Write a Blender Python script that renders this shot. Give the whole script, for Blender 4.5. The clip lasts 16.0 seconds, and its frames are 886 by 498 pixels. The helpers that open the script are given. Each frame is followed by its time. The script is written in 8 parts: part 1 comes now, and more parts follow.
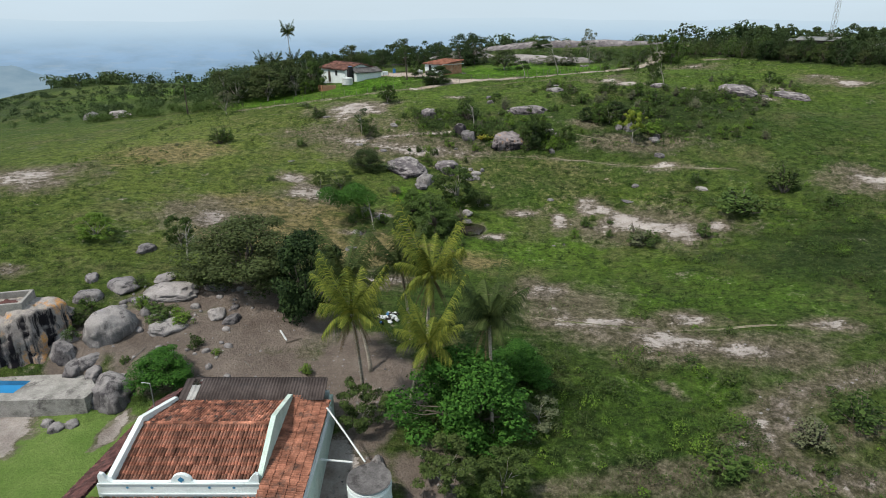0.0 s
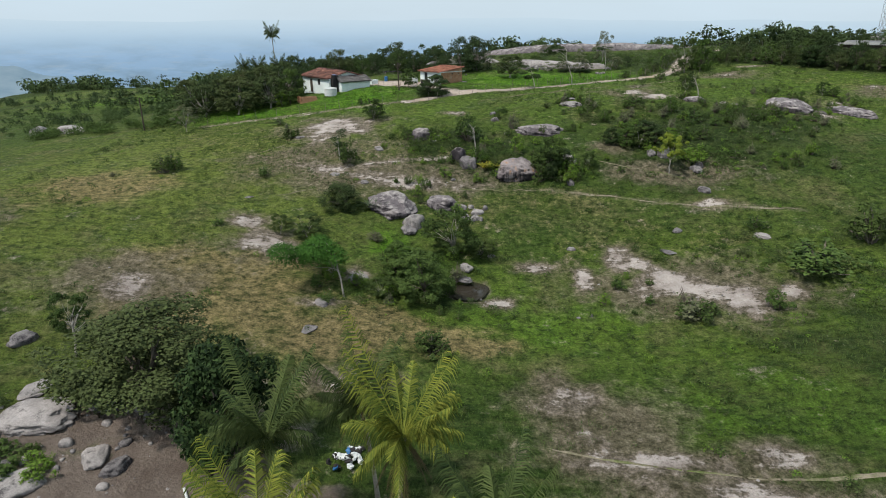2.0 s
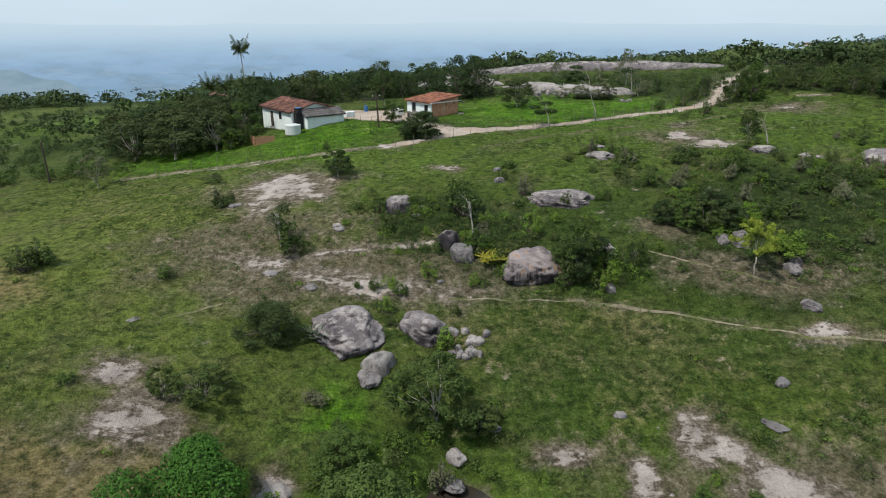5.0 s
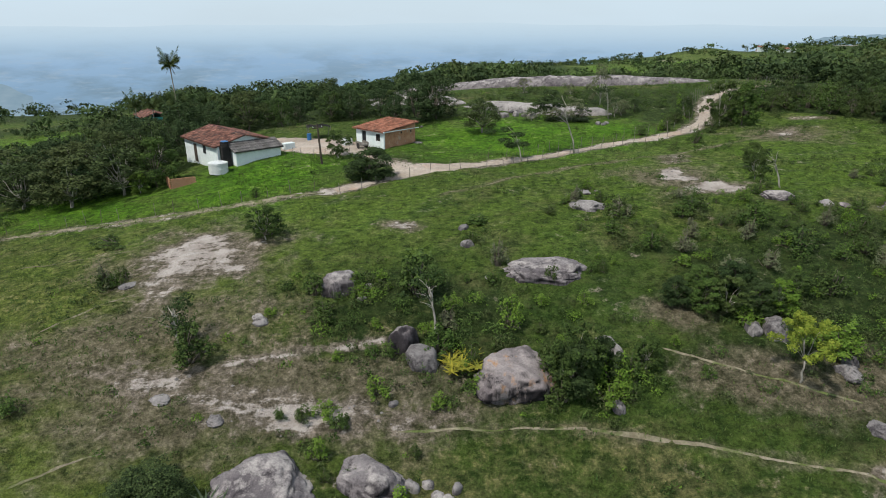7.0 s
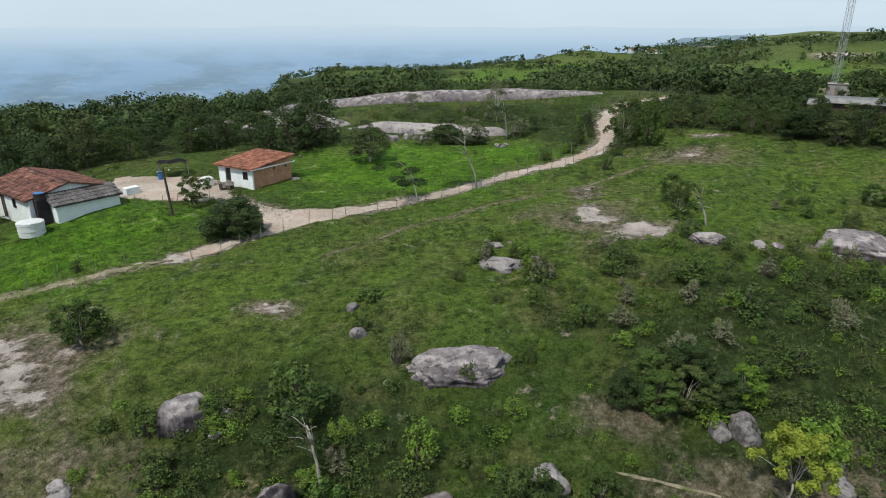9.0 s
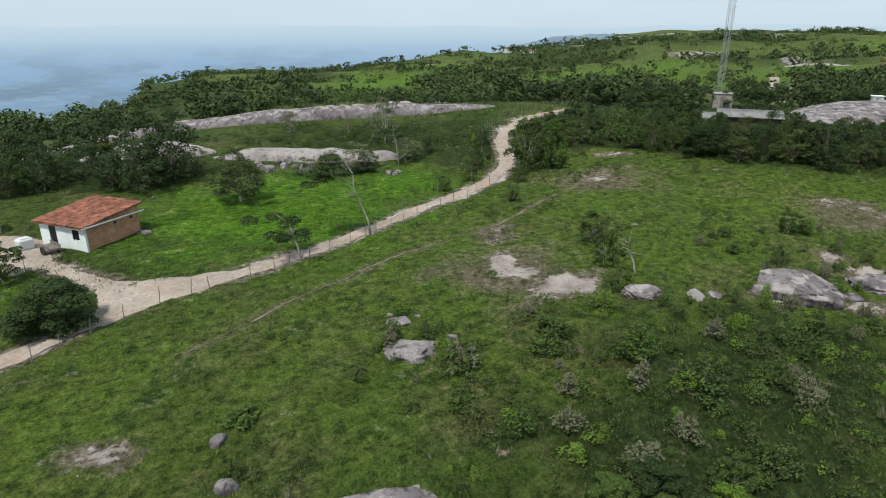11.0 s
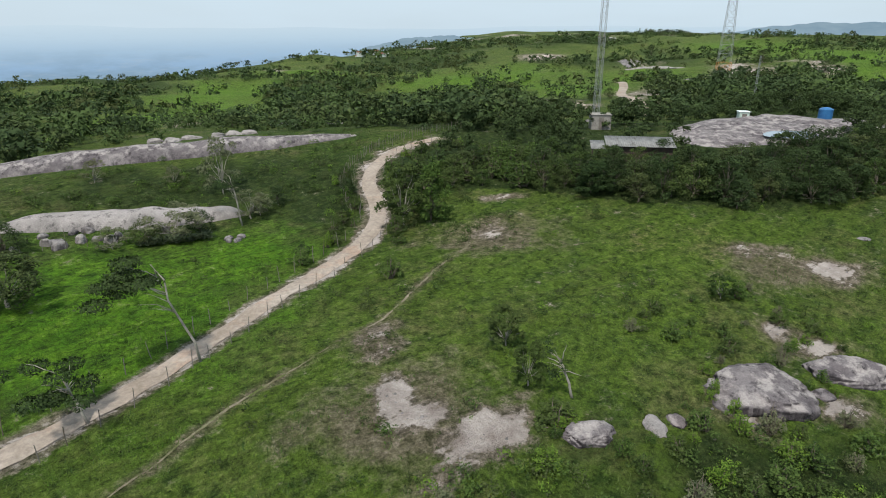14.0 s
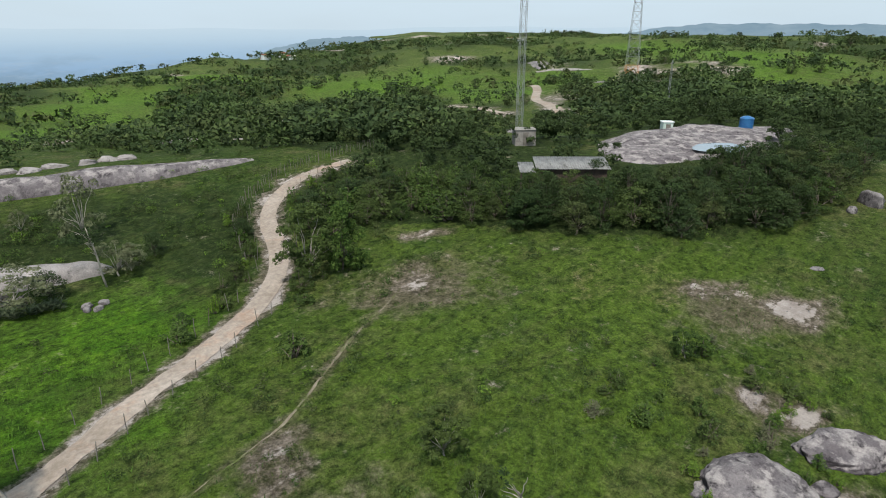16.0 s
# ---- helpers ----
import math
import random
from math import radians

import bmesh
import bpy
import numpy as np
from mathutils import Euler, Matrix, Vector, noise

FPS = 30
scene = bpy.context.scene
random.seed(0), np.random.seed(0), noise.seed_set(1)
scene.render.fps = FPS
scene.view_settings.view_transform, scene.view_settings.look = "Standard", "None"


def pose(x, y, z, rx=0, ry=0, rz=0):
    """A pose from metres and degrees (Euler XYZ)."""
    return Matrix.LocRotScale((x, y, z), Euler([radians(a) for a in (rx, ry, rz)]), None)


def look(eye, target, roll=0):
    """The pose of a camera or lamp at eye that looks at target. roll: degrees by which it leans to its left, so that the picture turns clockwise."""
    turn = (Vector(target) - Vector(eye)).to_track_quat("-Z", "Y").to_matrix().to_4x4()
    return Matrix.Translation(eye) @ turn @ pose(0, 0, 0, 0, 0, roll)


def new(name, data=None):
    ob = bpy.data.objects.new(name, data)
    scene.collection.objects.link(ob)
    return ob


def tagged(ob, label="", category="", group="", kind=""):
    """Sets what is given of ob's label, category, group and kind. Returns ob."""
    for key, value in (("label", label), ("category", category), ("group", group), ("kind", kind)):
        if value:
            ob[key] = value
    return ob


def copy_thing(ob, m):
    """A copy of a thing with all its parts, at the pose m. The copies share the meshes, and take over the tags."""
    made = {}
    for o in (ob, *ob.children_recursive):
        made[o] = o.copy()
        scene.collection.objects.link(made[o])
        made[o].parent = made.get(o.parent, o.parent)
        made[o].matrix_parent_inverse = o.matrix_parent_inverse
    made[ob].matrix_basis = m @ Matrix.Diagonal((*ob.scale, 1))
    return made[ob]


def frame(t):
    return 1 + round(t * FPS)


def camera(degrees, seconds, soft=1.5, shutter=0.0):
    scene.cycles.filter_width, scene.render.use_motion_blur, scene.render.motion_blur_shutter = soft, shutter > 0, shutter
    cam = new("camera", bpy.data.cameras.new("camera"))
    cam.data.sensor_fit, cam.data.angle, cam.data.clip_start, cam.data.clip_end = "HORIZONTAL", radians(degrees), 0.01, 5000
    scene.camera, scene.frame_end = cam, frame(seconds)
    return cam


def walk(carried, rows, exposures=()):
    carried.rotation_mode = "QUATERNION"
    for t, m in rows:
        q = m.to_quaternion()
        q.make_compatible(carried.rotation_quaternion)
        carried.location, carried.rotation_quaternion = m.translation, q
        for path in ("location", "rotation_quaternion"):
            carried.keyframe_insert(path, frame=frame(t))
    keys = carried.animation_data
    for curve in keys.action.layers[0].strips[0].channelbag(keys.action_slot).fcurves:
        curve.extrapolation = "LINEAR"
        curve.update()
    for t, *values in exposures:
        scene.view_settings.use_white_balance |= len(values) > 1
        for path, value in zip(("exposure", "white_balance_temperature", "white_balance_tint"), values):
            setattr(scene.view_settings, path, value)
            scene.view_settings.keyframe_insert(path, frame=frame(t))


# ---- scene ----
cam = camera(71.74, 16.0, soft=1.0)
ROWS = [  # seconds, eye, pitch, yaw
    (0.0, 0.000, -0.000, 30.000, -20.554, -0.000),
    (0.5, 0.174, 3.889, 29.997, -20.577, 0.064),
    (1.0, 0.420, 7.961, 30.025, -20.557, 0.150),
    (1.5, 0.676, 12.118, 30.095, -20.559, 0.199),
    (2.0, 0.936, 16.329, 30.215, -20.544, 0.261),
    (2.5, 1.275, 20.572, 30.409, -20.482, 0.390),
    (3.0, 1.582, 24.642, 30.658, -20.418, 0.475),
    (3.5, 1.859, 28.523, 31.005, -20.314, 0.547),
    (4.0, 2.079, 32.320, 31.359, -20.284, 0.589),
    (6.5, 2.670, 49.956, 33.700, -20.296, -1.643),
    (7.0, 2.929, 53.134, 34.045, -20.190, -3.281),
    (7.5, 3.252, 56.174, 34.391, -20.115, -5.759),
    (8.0, 3.626, 59.068, 34.769, -20.086, -8.308),
    (8.5, 4.095, 61.849, 35.145, -20.062, -10.847),
    (9.0, 4.660, 64.548, 35.480, -20.049, -13.506),
    (9.5, 5.316, 67.110, 35.813, -20.049, -16.221),
    (12.0, 8.902, 79.060, 37.903, -20.126, -29.174),
    (12.5, 10.074, 81.364, 38.239, -20.081, -31.301),
    (13.0, 11.275, 83.638, 38.519, -20.118, -33.360),
    (13.5, 12.539, 85.823, 38.811, -20.082, -35.484),
    (14.0, 13.965, 87.922, 39.080, -20.036, -37.519),
    (14.5, 15.461, 89.935, 39.329, -20.033, -39.439),
    (15.0, 17.020, 91.846, 39.553, -19.977, -41.459),
    (15.5, 18.576, 93.607, 39.799, -19.998, -43.474),
    (16.0, 20.150, 95.245, 40.016, -19.988, -45.536),
]
walk(cam, [(t, pose(x, y, z, 90 + pitch, 0, yaw)) for t, x, y, z, pitch, yaw in ROWS])

# ---- daylight under a thin, bright cloud cover ----
world = bpy.data.worlds.new("sky")
scene.world = world
world.use_nodes = True
wt = world.node_tree
wt.nodes.clear()
w_out = wt.nodes.new("ShaderNodeOutputWorld")
w_bg = wt.nodes.new("ShaderNodeBackground")
w_sky = wt.nodes.new("ShaderNodeTexSky")
w_sky.sky_type, w_sky.sun_disc = "NISHITA", False
w_sky.sun_elevation, w_sky.sun_rotation = radians(58), radians(235)
w_sky.air_density, w_sky.dust_density = 1.0, 1.0
w_map = wt.nodes.new("ShaderNodeMapping")
w_map.inputs["Scale"].default_value = (1.0, 1.0, 5.0)
w_co = wt.nodes.new("ShaderNodeTexCoord")
w_noise = wt.nodes.new("ShaderNodeTexNoise")
w_noise.inputs["Scale"].default_value, w_noise.inputs["Detail"].default_value = 2.2, 7.0
w_ramp = wt.nodes.new("ShaderNodeMapRange")
w_ramp.inputs["From Min"].default_value, w_ramp.inputs["From Max"].default_value = 0.25, 0.75
w_ramp.inputs["To Min"].default_value, w_ramp.inputs["To Max"].default_value = 0.80, 0.97
w_mix = wt.nodes.new("ShaderNodeMix")
w_mix.data_type = "RGBA"
w_mix.inputs["B"].default_value = (8.0, 9.8, 11.2, 1)
wt.links.new(w_co.outputs["Generated"], w_map.inputs["Vector"])
wt.links.new(w_map.outputs["Vector"], w_noise.inputs["Vector"])
wt.links.new(w_noise.outputs["Fac"], w_ramp.inputs["Value"])
wt.links.new(w_ramp.outputs["Result"], w_mix.inputs["Factor"])
wt.links.new(w_sky.outputs["Color"], w_mix.inputs["A"])
wt.links.new(w_mix.outputs["Result"], w_bg.inputs["Color"])
w_bg.inputs["Strength"].default_value = 0.082
wt.links.new(w_bg.outputs["Background"], w_out.inputs["Surface"])

sun = new("sun", bpy.data.lights.new("sun", "SUN"))
sun.data.energy, sun.data.angle, sun.data.color = 4.3, radians(4), (1.0, 0.95, 0.86)
sun.matrix_basis = look((-25, -18, 50), (0, 0, 0))

# ---- materials ----
def shader(name, rough=0.9, spec=0.2):
    m = bpy.data.materials.new(name)
    m.use_nodes = True
    b = m.node_tree.nodes["Principled BSDF"]
    b.inputs["Roughness"].default_value = rough
    b.inputs["Specular IOR Level"].default_value = spec
    return m, m.node_tree, b


def node(nt, kind, **values):
    n = nt.nodes.new(kind)
    for key, value in values.items():
        n.inputs[key.replace("_", " ")].default_value = value
    return n


def noise_of(nt, scale, detail=5.0, rough=0.6, space="Object", stretch=(1, 1, 1)):
    co = nt.nodes.new("ShaderNodeTexCoord" if space == "Object" else "ShaderNodeNewGeometry")
    mp = nt.nodes.new("ShaderNodeMapping")
    mp.inputs["Scale"].default_value = stretch
    n = node(nt, "ShaderNodeTexNoise", Scale=scale, Detail=detail, Roughness=rough)
    nt.links.new(co.outputs[space], mp.inputs["Vector"])
    nt.links.new(mp.outputs["Vector"], n.inputs["Vector"])
    return n.outputs["Fac"]


def ranged(nt, value, lo, hi, to0=0.0, to1=1.0):
    n = node(nt, "ShaderNodeMapRange", From_Min=lo, From_Max=hi, To_Min=to0, To_Max=to1)
    nt.links.new(value, n.inputs["Value"])
    return n.outputs["Result"]


def maths(nt, op, a, b):
    n = nt.nodes.new("ShaderNodeMath")
    n.operation = op
    for i, v in enumerate((a, b)):
        if isinstance(v, (int, float)):
            n.inputs[i].default_value = v
        else:
            nt.links.new(v, n.inputs[i])
    return n.outputs[0]


def mixed(nt, fac, a, b, blend="MIX"):
    n = nt.nodes.new("ShaderNodeMix")
    n.data_type, n.blend_type = "RGBA", blend
    if isinstance(fac, (int, float)):
        n.inputs["Factor"].default_value = fac
    else:
        nt.links.new(fac, n.inputs["Factor"])
    for key, v in (("A", a), ("B", b)):
        if isinstance(v, tuple):
            n.inputs[key].default_value = (*v, 1)
        else:
            nt.links.new(v, n.inputs[key])
    return n.outputs["Result"]


def bumped(nt, b, height, strength=0.4, distance=0.05):
    n = node(nt, "ShaderNodeBump", Strength=strength, Distance=distance)
    nt.links.new(height, n.inputs["Height"])
    nt.links.new(n.outputs["Normal"], b.inputs["Normal"])


def attr(nt, name):
    n = nt.nodes.new("ShaderNodeAttribute")
    n.attribute_name = name
    return n.outputs["Fac"]


def worn(name, c1, c2, scale=2.0, fine=25.0, rough=0.85, spec=0.25, bump=0.4, c3=None, at3=0.62, stretch=(1, 1, 1), metal=0.0):
    """Two tones by coarse noise, a third in stains, grain and relief."""
    m, nt, b = shader(name, rough, spec)
    b.inputs["Metallic"].default_value = metal
    coarse = noise_of(nt, scale, 6, 0.65, stretch=stretch)
    grain = noise_of(nt, fine, 4, 0.7)
    col = mixed(nt, ranged(nt, coarse, 0.35, 0.65), c1, c2)
    if c3:
        stain = noise_of(nt, scale * 0.7, 8, 0.7, stretch=tuple(v * 1.3 for v in stretch))
        col = mixed(nt, ranged(nt, stain, at3 - 0.06, at3 + 0.06), col, c3)
    dark = ranged(nt, grain, 0.3, 0.7, 0.72, 1.15)
    comb = nt.nodes.new("ShaderNodeCombineColor")
    for i in range(3):
        nt.links.new(dark, comb.inputs[i])
    col = mixed(nt, 1.0, col, comb.outputs[0], "MULTIPLY")
    nt.links.new(col, b.inputs["Base Color"])
    if bump:
        bumped(nt, b, grain, bump, 0.03)
    return m


def leafy(name, c1, c2, c3, spread=0.5):
    """Foliage: hue by plant and by leaf, a little light through the leaf."""
    m, nt, b = shader(name, 0.75, 0.09)
    info = nt.nodes.new("ShaderNodeObjectInfo")
    geo = nt.nodes.new("ShaderNodeNewGeometry")
    col = mixed(nt, geo.outputs["Random Per Island"], c1, c2)
    col = mixed(nt, maths(nt, "MULTIPLY", info.outputs["Random"], spread), col, c3)
    nt.links.new(col, b.inputs["Base Color"])
    tr = nt.nodes.new("ShaderNodeBsdfTranslucent")
    nt.links.new(col, tr.inputs["Color"])
    mx = node(nt, "ShaderNodeMixShader", Fac=0.07)
    nt.links.new(b.outputs["BSDF"], mx.inputs[1])
    nt.links.new(tr.outputs["BSDF"], mx.inputs[2])
    nt.links.new(mx.outputs[0], nt.nodes["Material Output"].inputs["Surface"])
    return m


LEAF_DARK = leafy("leaf_dark", (0.007, 0.016, 0.006), (0.040, 0.068, 0.021), (0.050, 0.072, 0.026))
LEAF_MID = leafy("leaf_mid", (0.009, 0.023, 0.006), (0.064, 0.104, 0.025), (0.080, 0.100, 0.032))
LEAF_LUSH = leafy("leaf_lush", (0.014, 0.050, 0.008), (0.060, 0.150, 0.022), (0.045, 0.105, 0.018))
LEAF_YELLOW = leafy("leaf_yellow", (0.100, 0.150, 0.020), (0.220, 0.250, 0.035), (0.150, 0.190, 0.030))
LEAF_OLIVE = leafy("leaf_olive", (0.009, 0.019, 0.007), (0.074, 0.104, 0.036), (0.075, 0.085, 0.030))
LEAF_LIGHT = leafy("leaf_light", (0.050, 0.105, 0.012), (0.130, 0.200, 0.030), (0.100, 0.150, 0.030))
LEAF_FRESH = leafy("leaf_fresh", (0.016, 0.042, 0.008), (0.086, 0.135, 0.030), (0.070, 0.100, 0.030))
LEAF_GREY = leafy("leaf_grey", (0.080, 0.095, 0.050), (0.130, 0.145, 0.080), (0.110, 0.110, 0.060))
PALM_LEAF = leafy("palm_leaf", (0.034, 0.066, 0.012), (0.220, 0.225, 0.036), (0.130, 0.155, 0.028))
PALM_DARK = leafy("palm_leaf_dark", (0.018, 0.034, 0.012), (0.066, 0.092, 0.028), (0.080, 0.100, 0.030))
LEAF_FAR = leafy("leaf_far", (0.016, 0.031, 0.011), (0.042, 0.069, 0.024), (0.050, 0.074, 0.030))
LEAF_FAR_PALE = leafy("leaf_far_pale", (0.040, 0.068, 0.021), (0.072, 0.110, 0.034), (0.056, 0.080, 0.030))
LEAF_OCHRE = leafy("leaf_ochre", (0.125, 0.130, 0.018), (0.270, 0.235, 0.030), (0.160, 0.170, 0.030))
LEAF_SISAL = leafy("leaf_sisal", (0.040, 0.062, 0.034), (0.090, 0.112, 0.062), (0.070, 0.090, 0.050))
PALM_DEAD = leafy("palm_leaf_dead", (0.075, 0.055, 0.032), (0.150, 0.105, 0.055), (0.110, 0.080, 0.045))
BARK = worn("bark", (0.085, 0.070, 0.055), (0.17, 0.148, 0.122), 1.5, 14, 0.95, 0.1, 0.6)
BARK_PALE = worn("bark_pale", (0.22, 0.20, 0.175), (0.36, 0.335, 0.30), 1.5, 14, 0.95, 0.1, 0.5)
PALM_BARK = worn("palm_bark", (0.26, 0.22, 0.18), (0.40, 0.36, 0.30), 3, 18, 0.95, 0.1, 0.6, stretch=(0.3, 0.3, 2.5))


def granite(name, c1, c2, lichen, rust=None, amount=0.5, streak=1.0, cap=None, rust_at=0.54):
    """Bare rock in world scale: pale and dark crusts, dark streaks down steep faces, pale blotches on upward ones,
    grain and cracks.
    """
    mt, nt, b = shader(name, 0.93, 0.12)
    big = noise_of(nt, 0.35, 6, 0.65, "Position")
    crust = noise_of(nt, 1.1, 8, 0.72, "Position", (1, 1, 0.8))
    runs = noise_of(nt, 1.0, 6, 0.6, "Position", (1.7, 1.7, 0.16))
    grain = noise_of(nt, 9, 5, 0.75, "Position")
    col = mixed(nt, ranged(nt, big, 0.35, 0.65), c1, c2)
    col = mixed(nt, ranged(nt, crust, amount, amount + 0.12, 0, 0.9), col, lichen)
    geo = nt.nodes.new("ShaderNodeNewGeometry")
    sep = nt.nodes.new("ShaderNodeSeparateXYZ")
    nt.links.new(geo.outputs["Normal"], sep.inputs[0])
    # streak colour is held to steep faces by the surface normal
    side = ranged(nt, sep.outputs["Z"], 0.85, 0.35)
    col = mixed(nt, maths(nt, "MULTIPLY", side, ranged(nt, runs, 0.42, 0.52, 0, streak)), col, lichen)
    # faces that point up get paler blotches, also by the normal
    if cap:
        blotch = noise_of(nt, 0.9, 7, 0.68, "Position")
        col = mixed(nt, maths(nt, "MULTIPLY", ranged(nt, sep.outputs["Z"], 0.55, 0.90), ranged(nt, blotch, 0.48, 0.60, 0, 0.9)), col, cap)
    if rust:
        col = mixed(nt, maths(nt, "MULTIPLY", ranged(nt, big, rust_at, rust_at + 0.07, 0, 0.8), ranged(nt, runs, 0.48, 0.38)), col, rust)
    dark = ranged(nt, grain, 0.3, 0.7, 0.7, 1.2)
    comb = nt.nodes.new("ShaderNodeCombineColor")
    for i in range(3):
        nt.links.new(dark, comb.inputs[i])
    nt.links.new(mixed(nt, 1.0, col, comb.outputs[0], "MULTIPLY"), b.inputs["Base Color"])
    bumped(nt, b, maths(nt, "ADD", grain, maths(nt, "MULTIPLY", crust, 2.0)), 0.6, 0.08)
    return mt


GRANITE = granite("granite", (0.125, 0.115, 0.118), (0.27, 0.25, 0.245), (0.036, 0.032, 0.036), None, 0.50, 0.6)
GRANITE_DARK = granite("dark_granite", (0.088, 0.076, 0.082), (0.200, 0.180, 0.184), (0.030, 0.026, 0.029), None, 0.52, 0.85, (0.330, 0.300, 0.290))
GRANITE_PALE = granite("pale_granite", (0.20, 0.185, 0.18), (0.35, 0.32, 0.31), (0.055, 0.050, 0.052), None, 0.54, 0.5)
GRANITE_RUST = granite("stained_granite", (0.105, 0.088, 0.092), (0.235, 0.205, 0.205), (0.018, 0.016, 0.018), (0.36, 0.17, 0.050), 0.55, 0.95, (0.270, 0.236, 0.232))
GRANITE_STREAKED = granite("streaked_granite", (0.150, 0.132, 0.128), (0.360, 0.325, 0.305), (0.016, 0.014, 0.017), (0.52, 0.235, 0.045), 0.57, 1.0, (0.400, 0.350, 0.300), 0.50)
WHITEWASH = worn("whitewash", (0.60, 0.66, 0.66), (0.70, 0.75, 0.75), 0.8, 20, 0.85, 0.2, 0.15, (0.50, 0.52, 0.50), 0.68)
MINT_WASH = worn("mint_wash", (0.42, 0.53, 0.47), (0.56, 0.64, 0.58), 0.9, 20, 0.9, 0.2, 0.2, (0.36, 0.38, 0.32), 0.62)
def by_piece(m, low, high):
    """Each loose piece a little lighter or darker than the next."""
    nt = m.node_tree
    b = nt.nodes["Principled BSDF"]
    was = b.inputs["Base Color"].links[0].from_socket
    geo, info = nt.nodes.new("ShaderNodeNewGeometry"), nt.nodes.new("ShaderNodeObjectInfo")
    v = maths(nt, "FRACT", maths(nt, "ADD", geo.outputs["Random Per Island"], info.outputs["Random"]), 0.0)
    v = maths(nt, "MULTIPLY", ranged(nt, v, 0.0, 1.0, low, high), ranged(nt, noise_of(nt, 1.1, 7, 0.7, "Position"), 0.4, 0.6, 0.6, 1.15))
    comb = nt.nodes.new("ShaderNodeCombineColor")
    for i in range(3):
        nt.links.new(v, comb.inputs[i])
    nt.links.new(mixed(nt, 1.0, was, comb.outputs[0], "MULTIPLY"), b.inputs["Base Color"])
    return m


TILE = worn("clay_tile", (0.20, 0.075, 0.050), (0.36, 0.155, 0.100), 2.2, 12, 0.9, 0.15, 0.3, (0.075, 0.050, 0.042), 0.55)
TILE_OLD = worn("old_clay_tile", (0.115, 0.055, 0.045), (0.22, 0.105, 0.078), 1.2, 10, 0.9, 0.15, 0.3, (0.07, 0.05, 0.045), 0.56)
TILE_ORANGE = worn("orange_clay_tile", (0.23, 0.095, 0.062), (0.34, 0.150, 0.098), 1.6, 10, 0.9, 0.15, 0.3, (0.12, 0.07, 0.055), 0.58)
TILE_DARK = worn("dark_clay_tile", (0.070, 0.035, 0.034), (0.13, 0.06, 0.055), 1.2, 10, 0.9, 0.15, 0.3, (0.04, 0.03, 0.03), 0.60)
for tiles, low, high in ((TILE, 0.5, 1.6), (TILE_ORANGE, 0.8, 1.25), (TILE_DARK, 0.6, 1.4), (TILE_OLD, 0.55, 1.5)):
    by_piece(tiles, low, high)
FIBRE = worn("fibre_cement", (0.048, 0.038, 0.036), (0.090, 0.072, 0.068), 1.0, 12, 0.95, 0.1, 0.3, (0.05, 0.045, 0.045), 0.6)
FIBRE_GREY = worn("sooty_fibre_cement", (0.07, 0.065, 0.065), (0.16, 0.15, 0.148), 1.0, 12, 0.95, 0.1, 0.3, (0.05, 0.045, 0.045), 0.58)
SHEET_GREY = worn("grey_roof_sheet", (0.15, 0.15, 0.15), (0.26, 0.26, 0.255), 1.0, 12, 0.9, 0.2, 0.3, (0.10, 0.095, 0.09), 0.58)
FIBRE_PALE = worn("pale_fibre_cement", (0.30, 0.29, 0.28), (0.44, 0.43, 0.42), 1.0, 12, 0.95, 0.1, 0.3, (0.18, 0.17, 0.16), 0.64)
BRICK = worn("brick", (0.34, 0.17, 0.10), (0.46, 0.26, 0.16), 1.5, 12, 0.92, 0.1, 0.4, (0.44, 0.33, 0.25), 0.60)
CONCRETE = worn("concrete", (0.20, 0.19, 0.175), (0.34, 0.32, 0.30), 0.8, 14, 0.95, 0.1, 0.3, (0.12, 0.11, 0.105), 0.58)
PLASTIC_WHITE = worn("white_plastic", (0.50, 0.52, 0.52), (0.58, 0.59, 0.58), 1.0, 20, 0.5, 0.4, 0.1)
PLASTIC_BLUE = worn("blue_plastic", (0.02, 0.10, 0.26), (0.03, 0.15, 0.34), 1.0, 20, 0.45, 0.4, 0.1)
WOOD_DARK = worn("dark_wood", (0.045, 0.036, 0.030), (0.09, 0.07, 0.055), 2.0, 16, 0.9, 0.15, 0.4)
WOOD_GREY = worn("weathered_wood", (0.12, 0.11, 0.10), (0.22, 0.20, 0.18), 2.0, 16, 0.95, 0.1, 0.4)
STEEL = worn("galvanised_steel", (0.22, 0.23, 0.24), (0.34, 0.35, 0.36), 1.0, 20, 0.5, 0.5, 0.1, metal=0.6)
STEEL_RED = worn("rusty_orange_paint", (0.45, 0.18, 0.06), (0.55, 0.25, 0.10), 1.0, 20, 0.7, 0.3, 0.1)
SOOT = worn("soot_black", (0.02, 0.02, 0.02), (0.045, 0.04, 0.04), 1.0, 12, 0.9, 0.1, 0.2)
PAINT_TEAL = worn("teal_paint", (0.02, 0.20, 0.18), (0.04, 0.28, 0.25), 1.0, 18, 0.7, 0.3, 0.1)
PAINT_BLUE = worn("blue_paint", (0.03, 0.16, 0.30), (0.05, 0.22, 0.38), 1.0, 18, 0.6, 0.3, 0.1)
ROAD_DIRT = worn("pale_dirt", (0.25, 0.205, 0.168), (0.37, 0.318, 0.275), 0.25, 3.0, 0.97, 0.05, 0.6, (0.33, 0.235, 0.18), 0.60)
PATH_DIRT = worn("trodden_earth", (0.14, 0.122, 0.082), (0.23, 0.20, 0.15), 0.5, 4.0, 0.97, 0.05, 0.5, (0.085, 0.105, 0.035), 0.52)
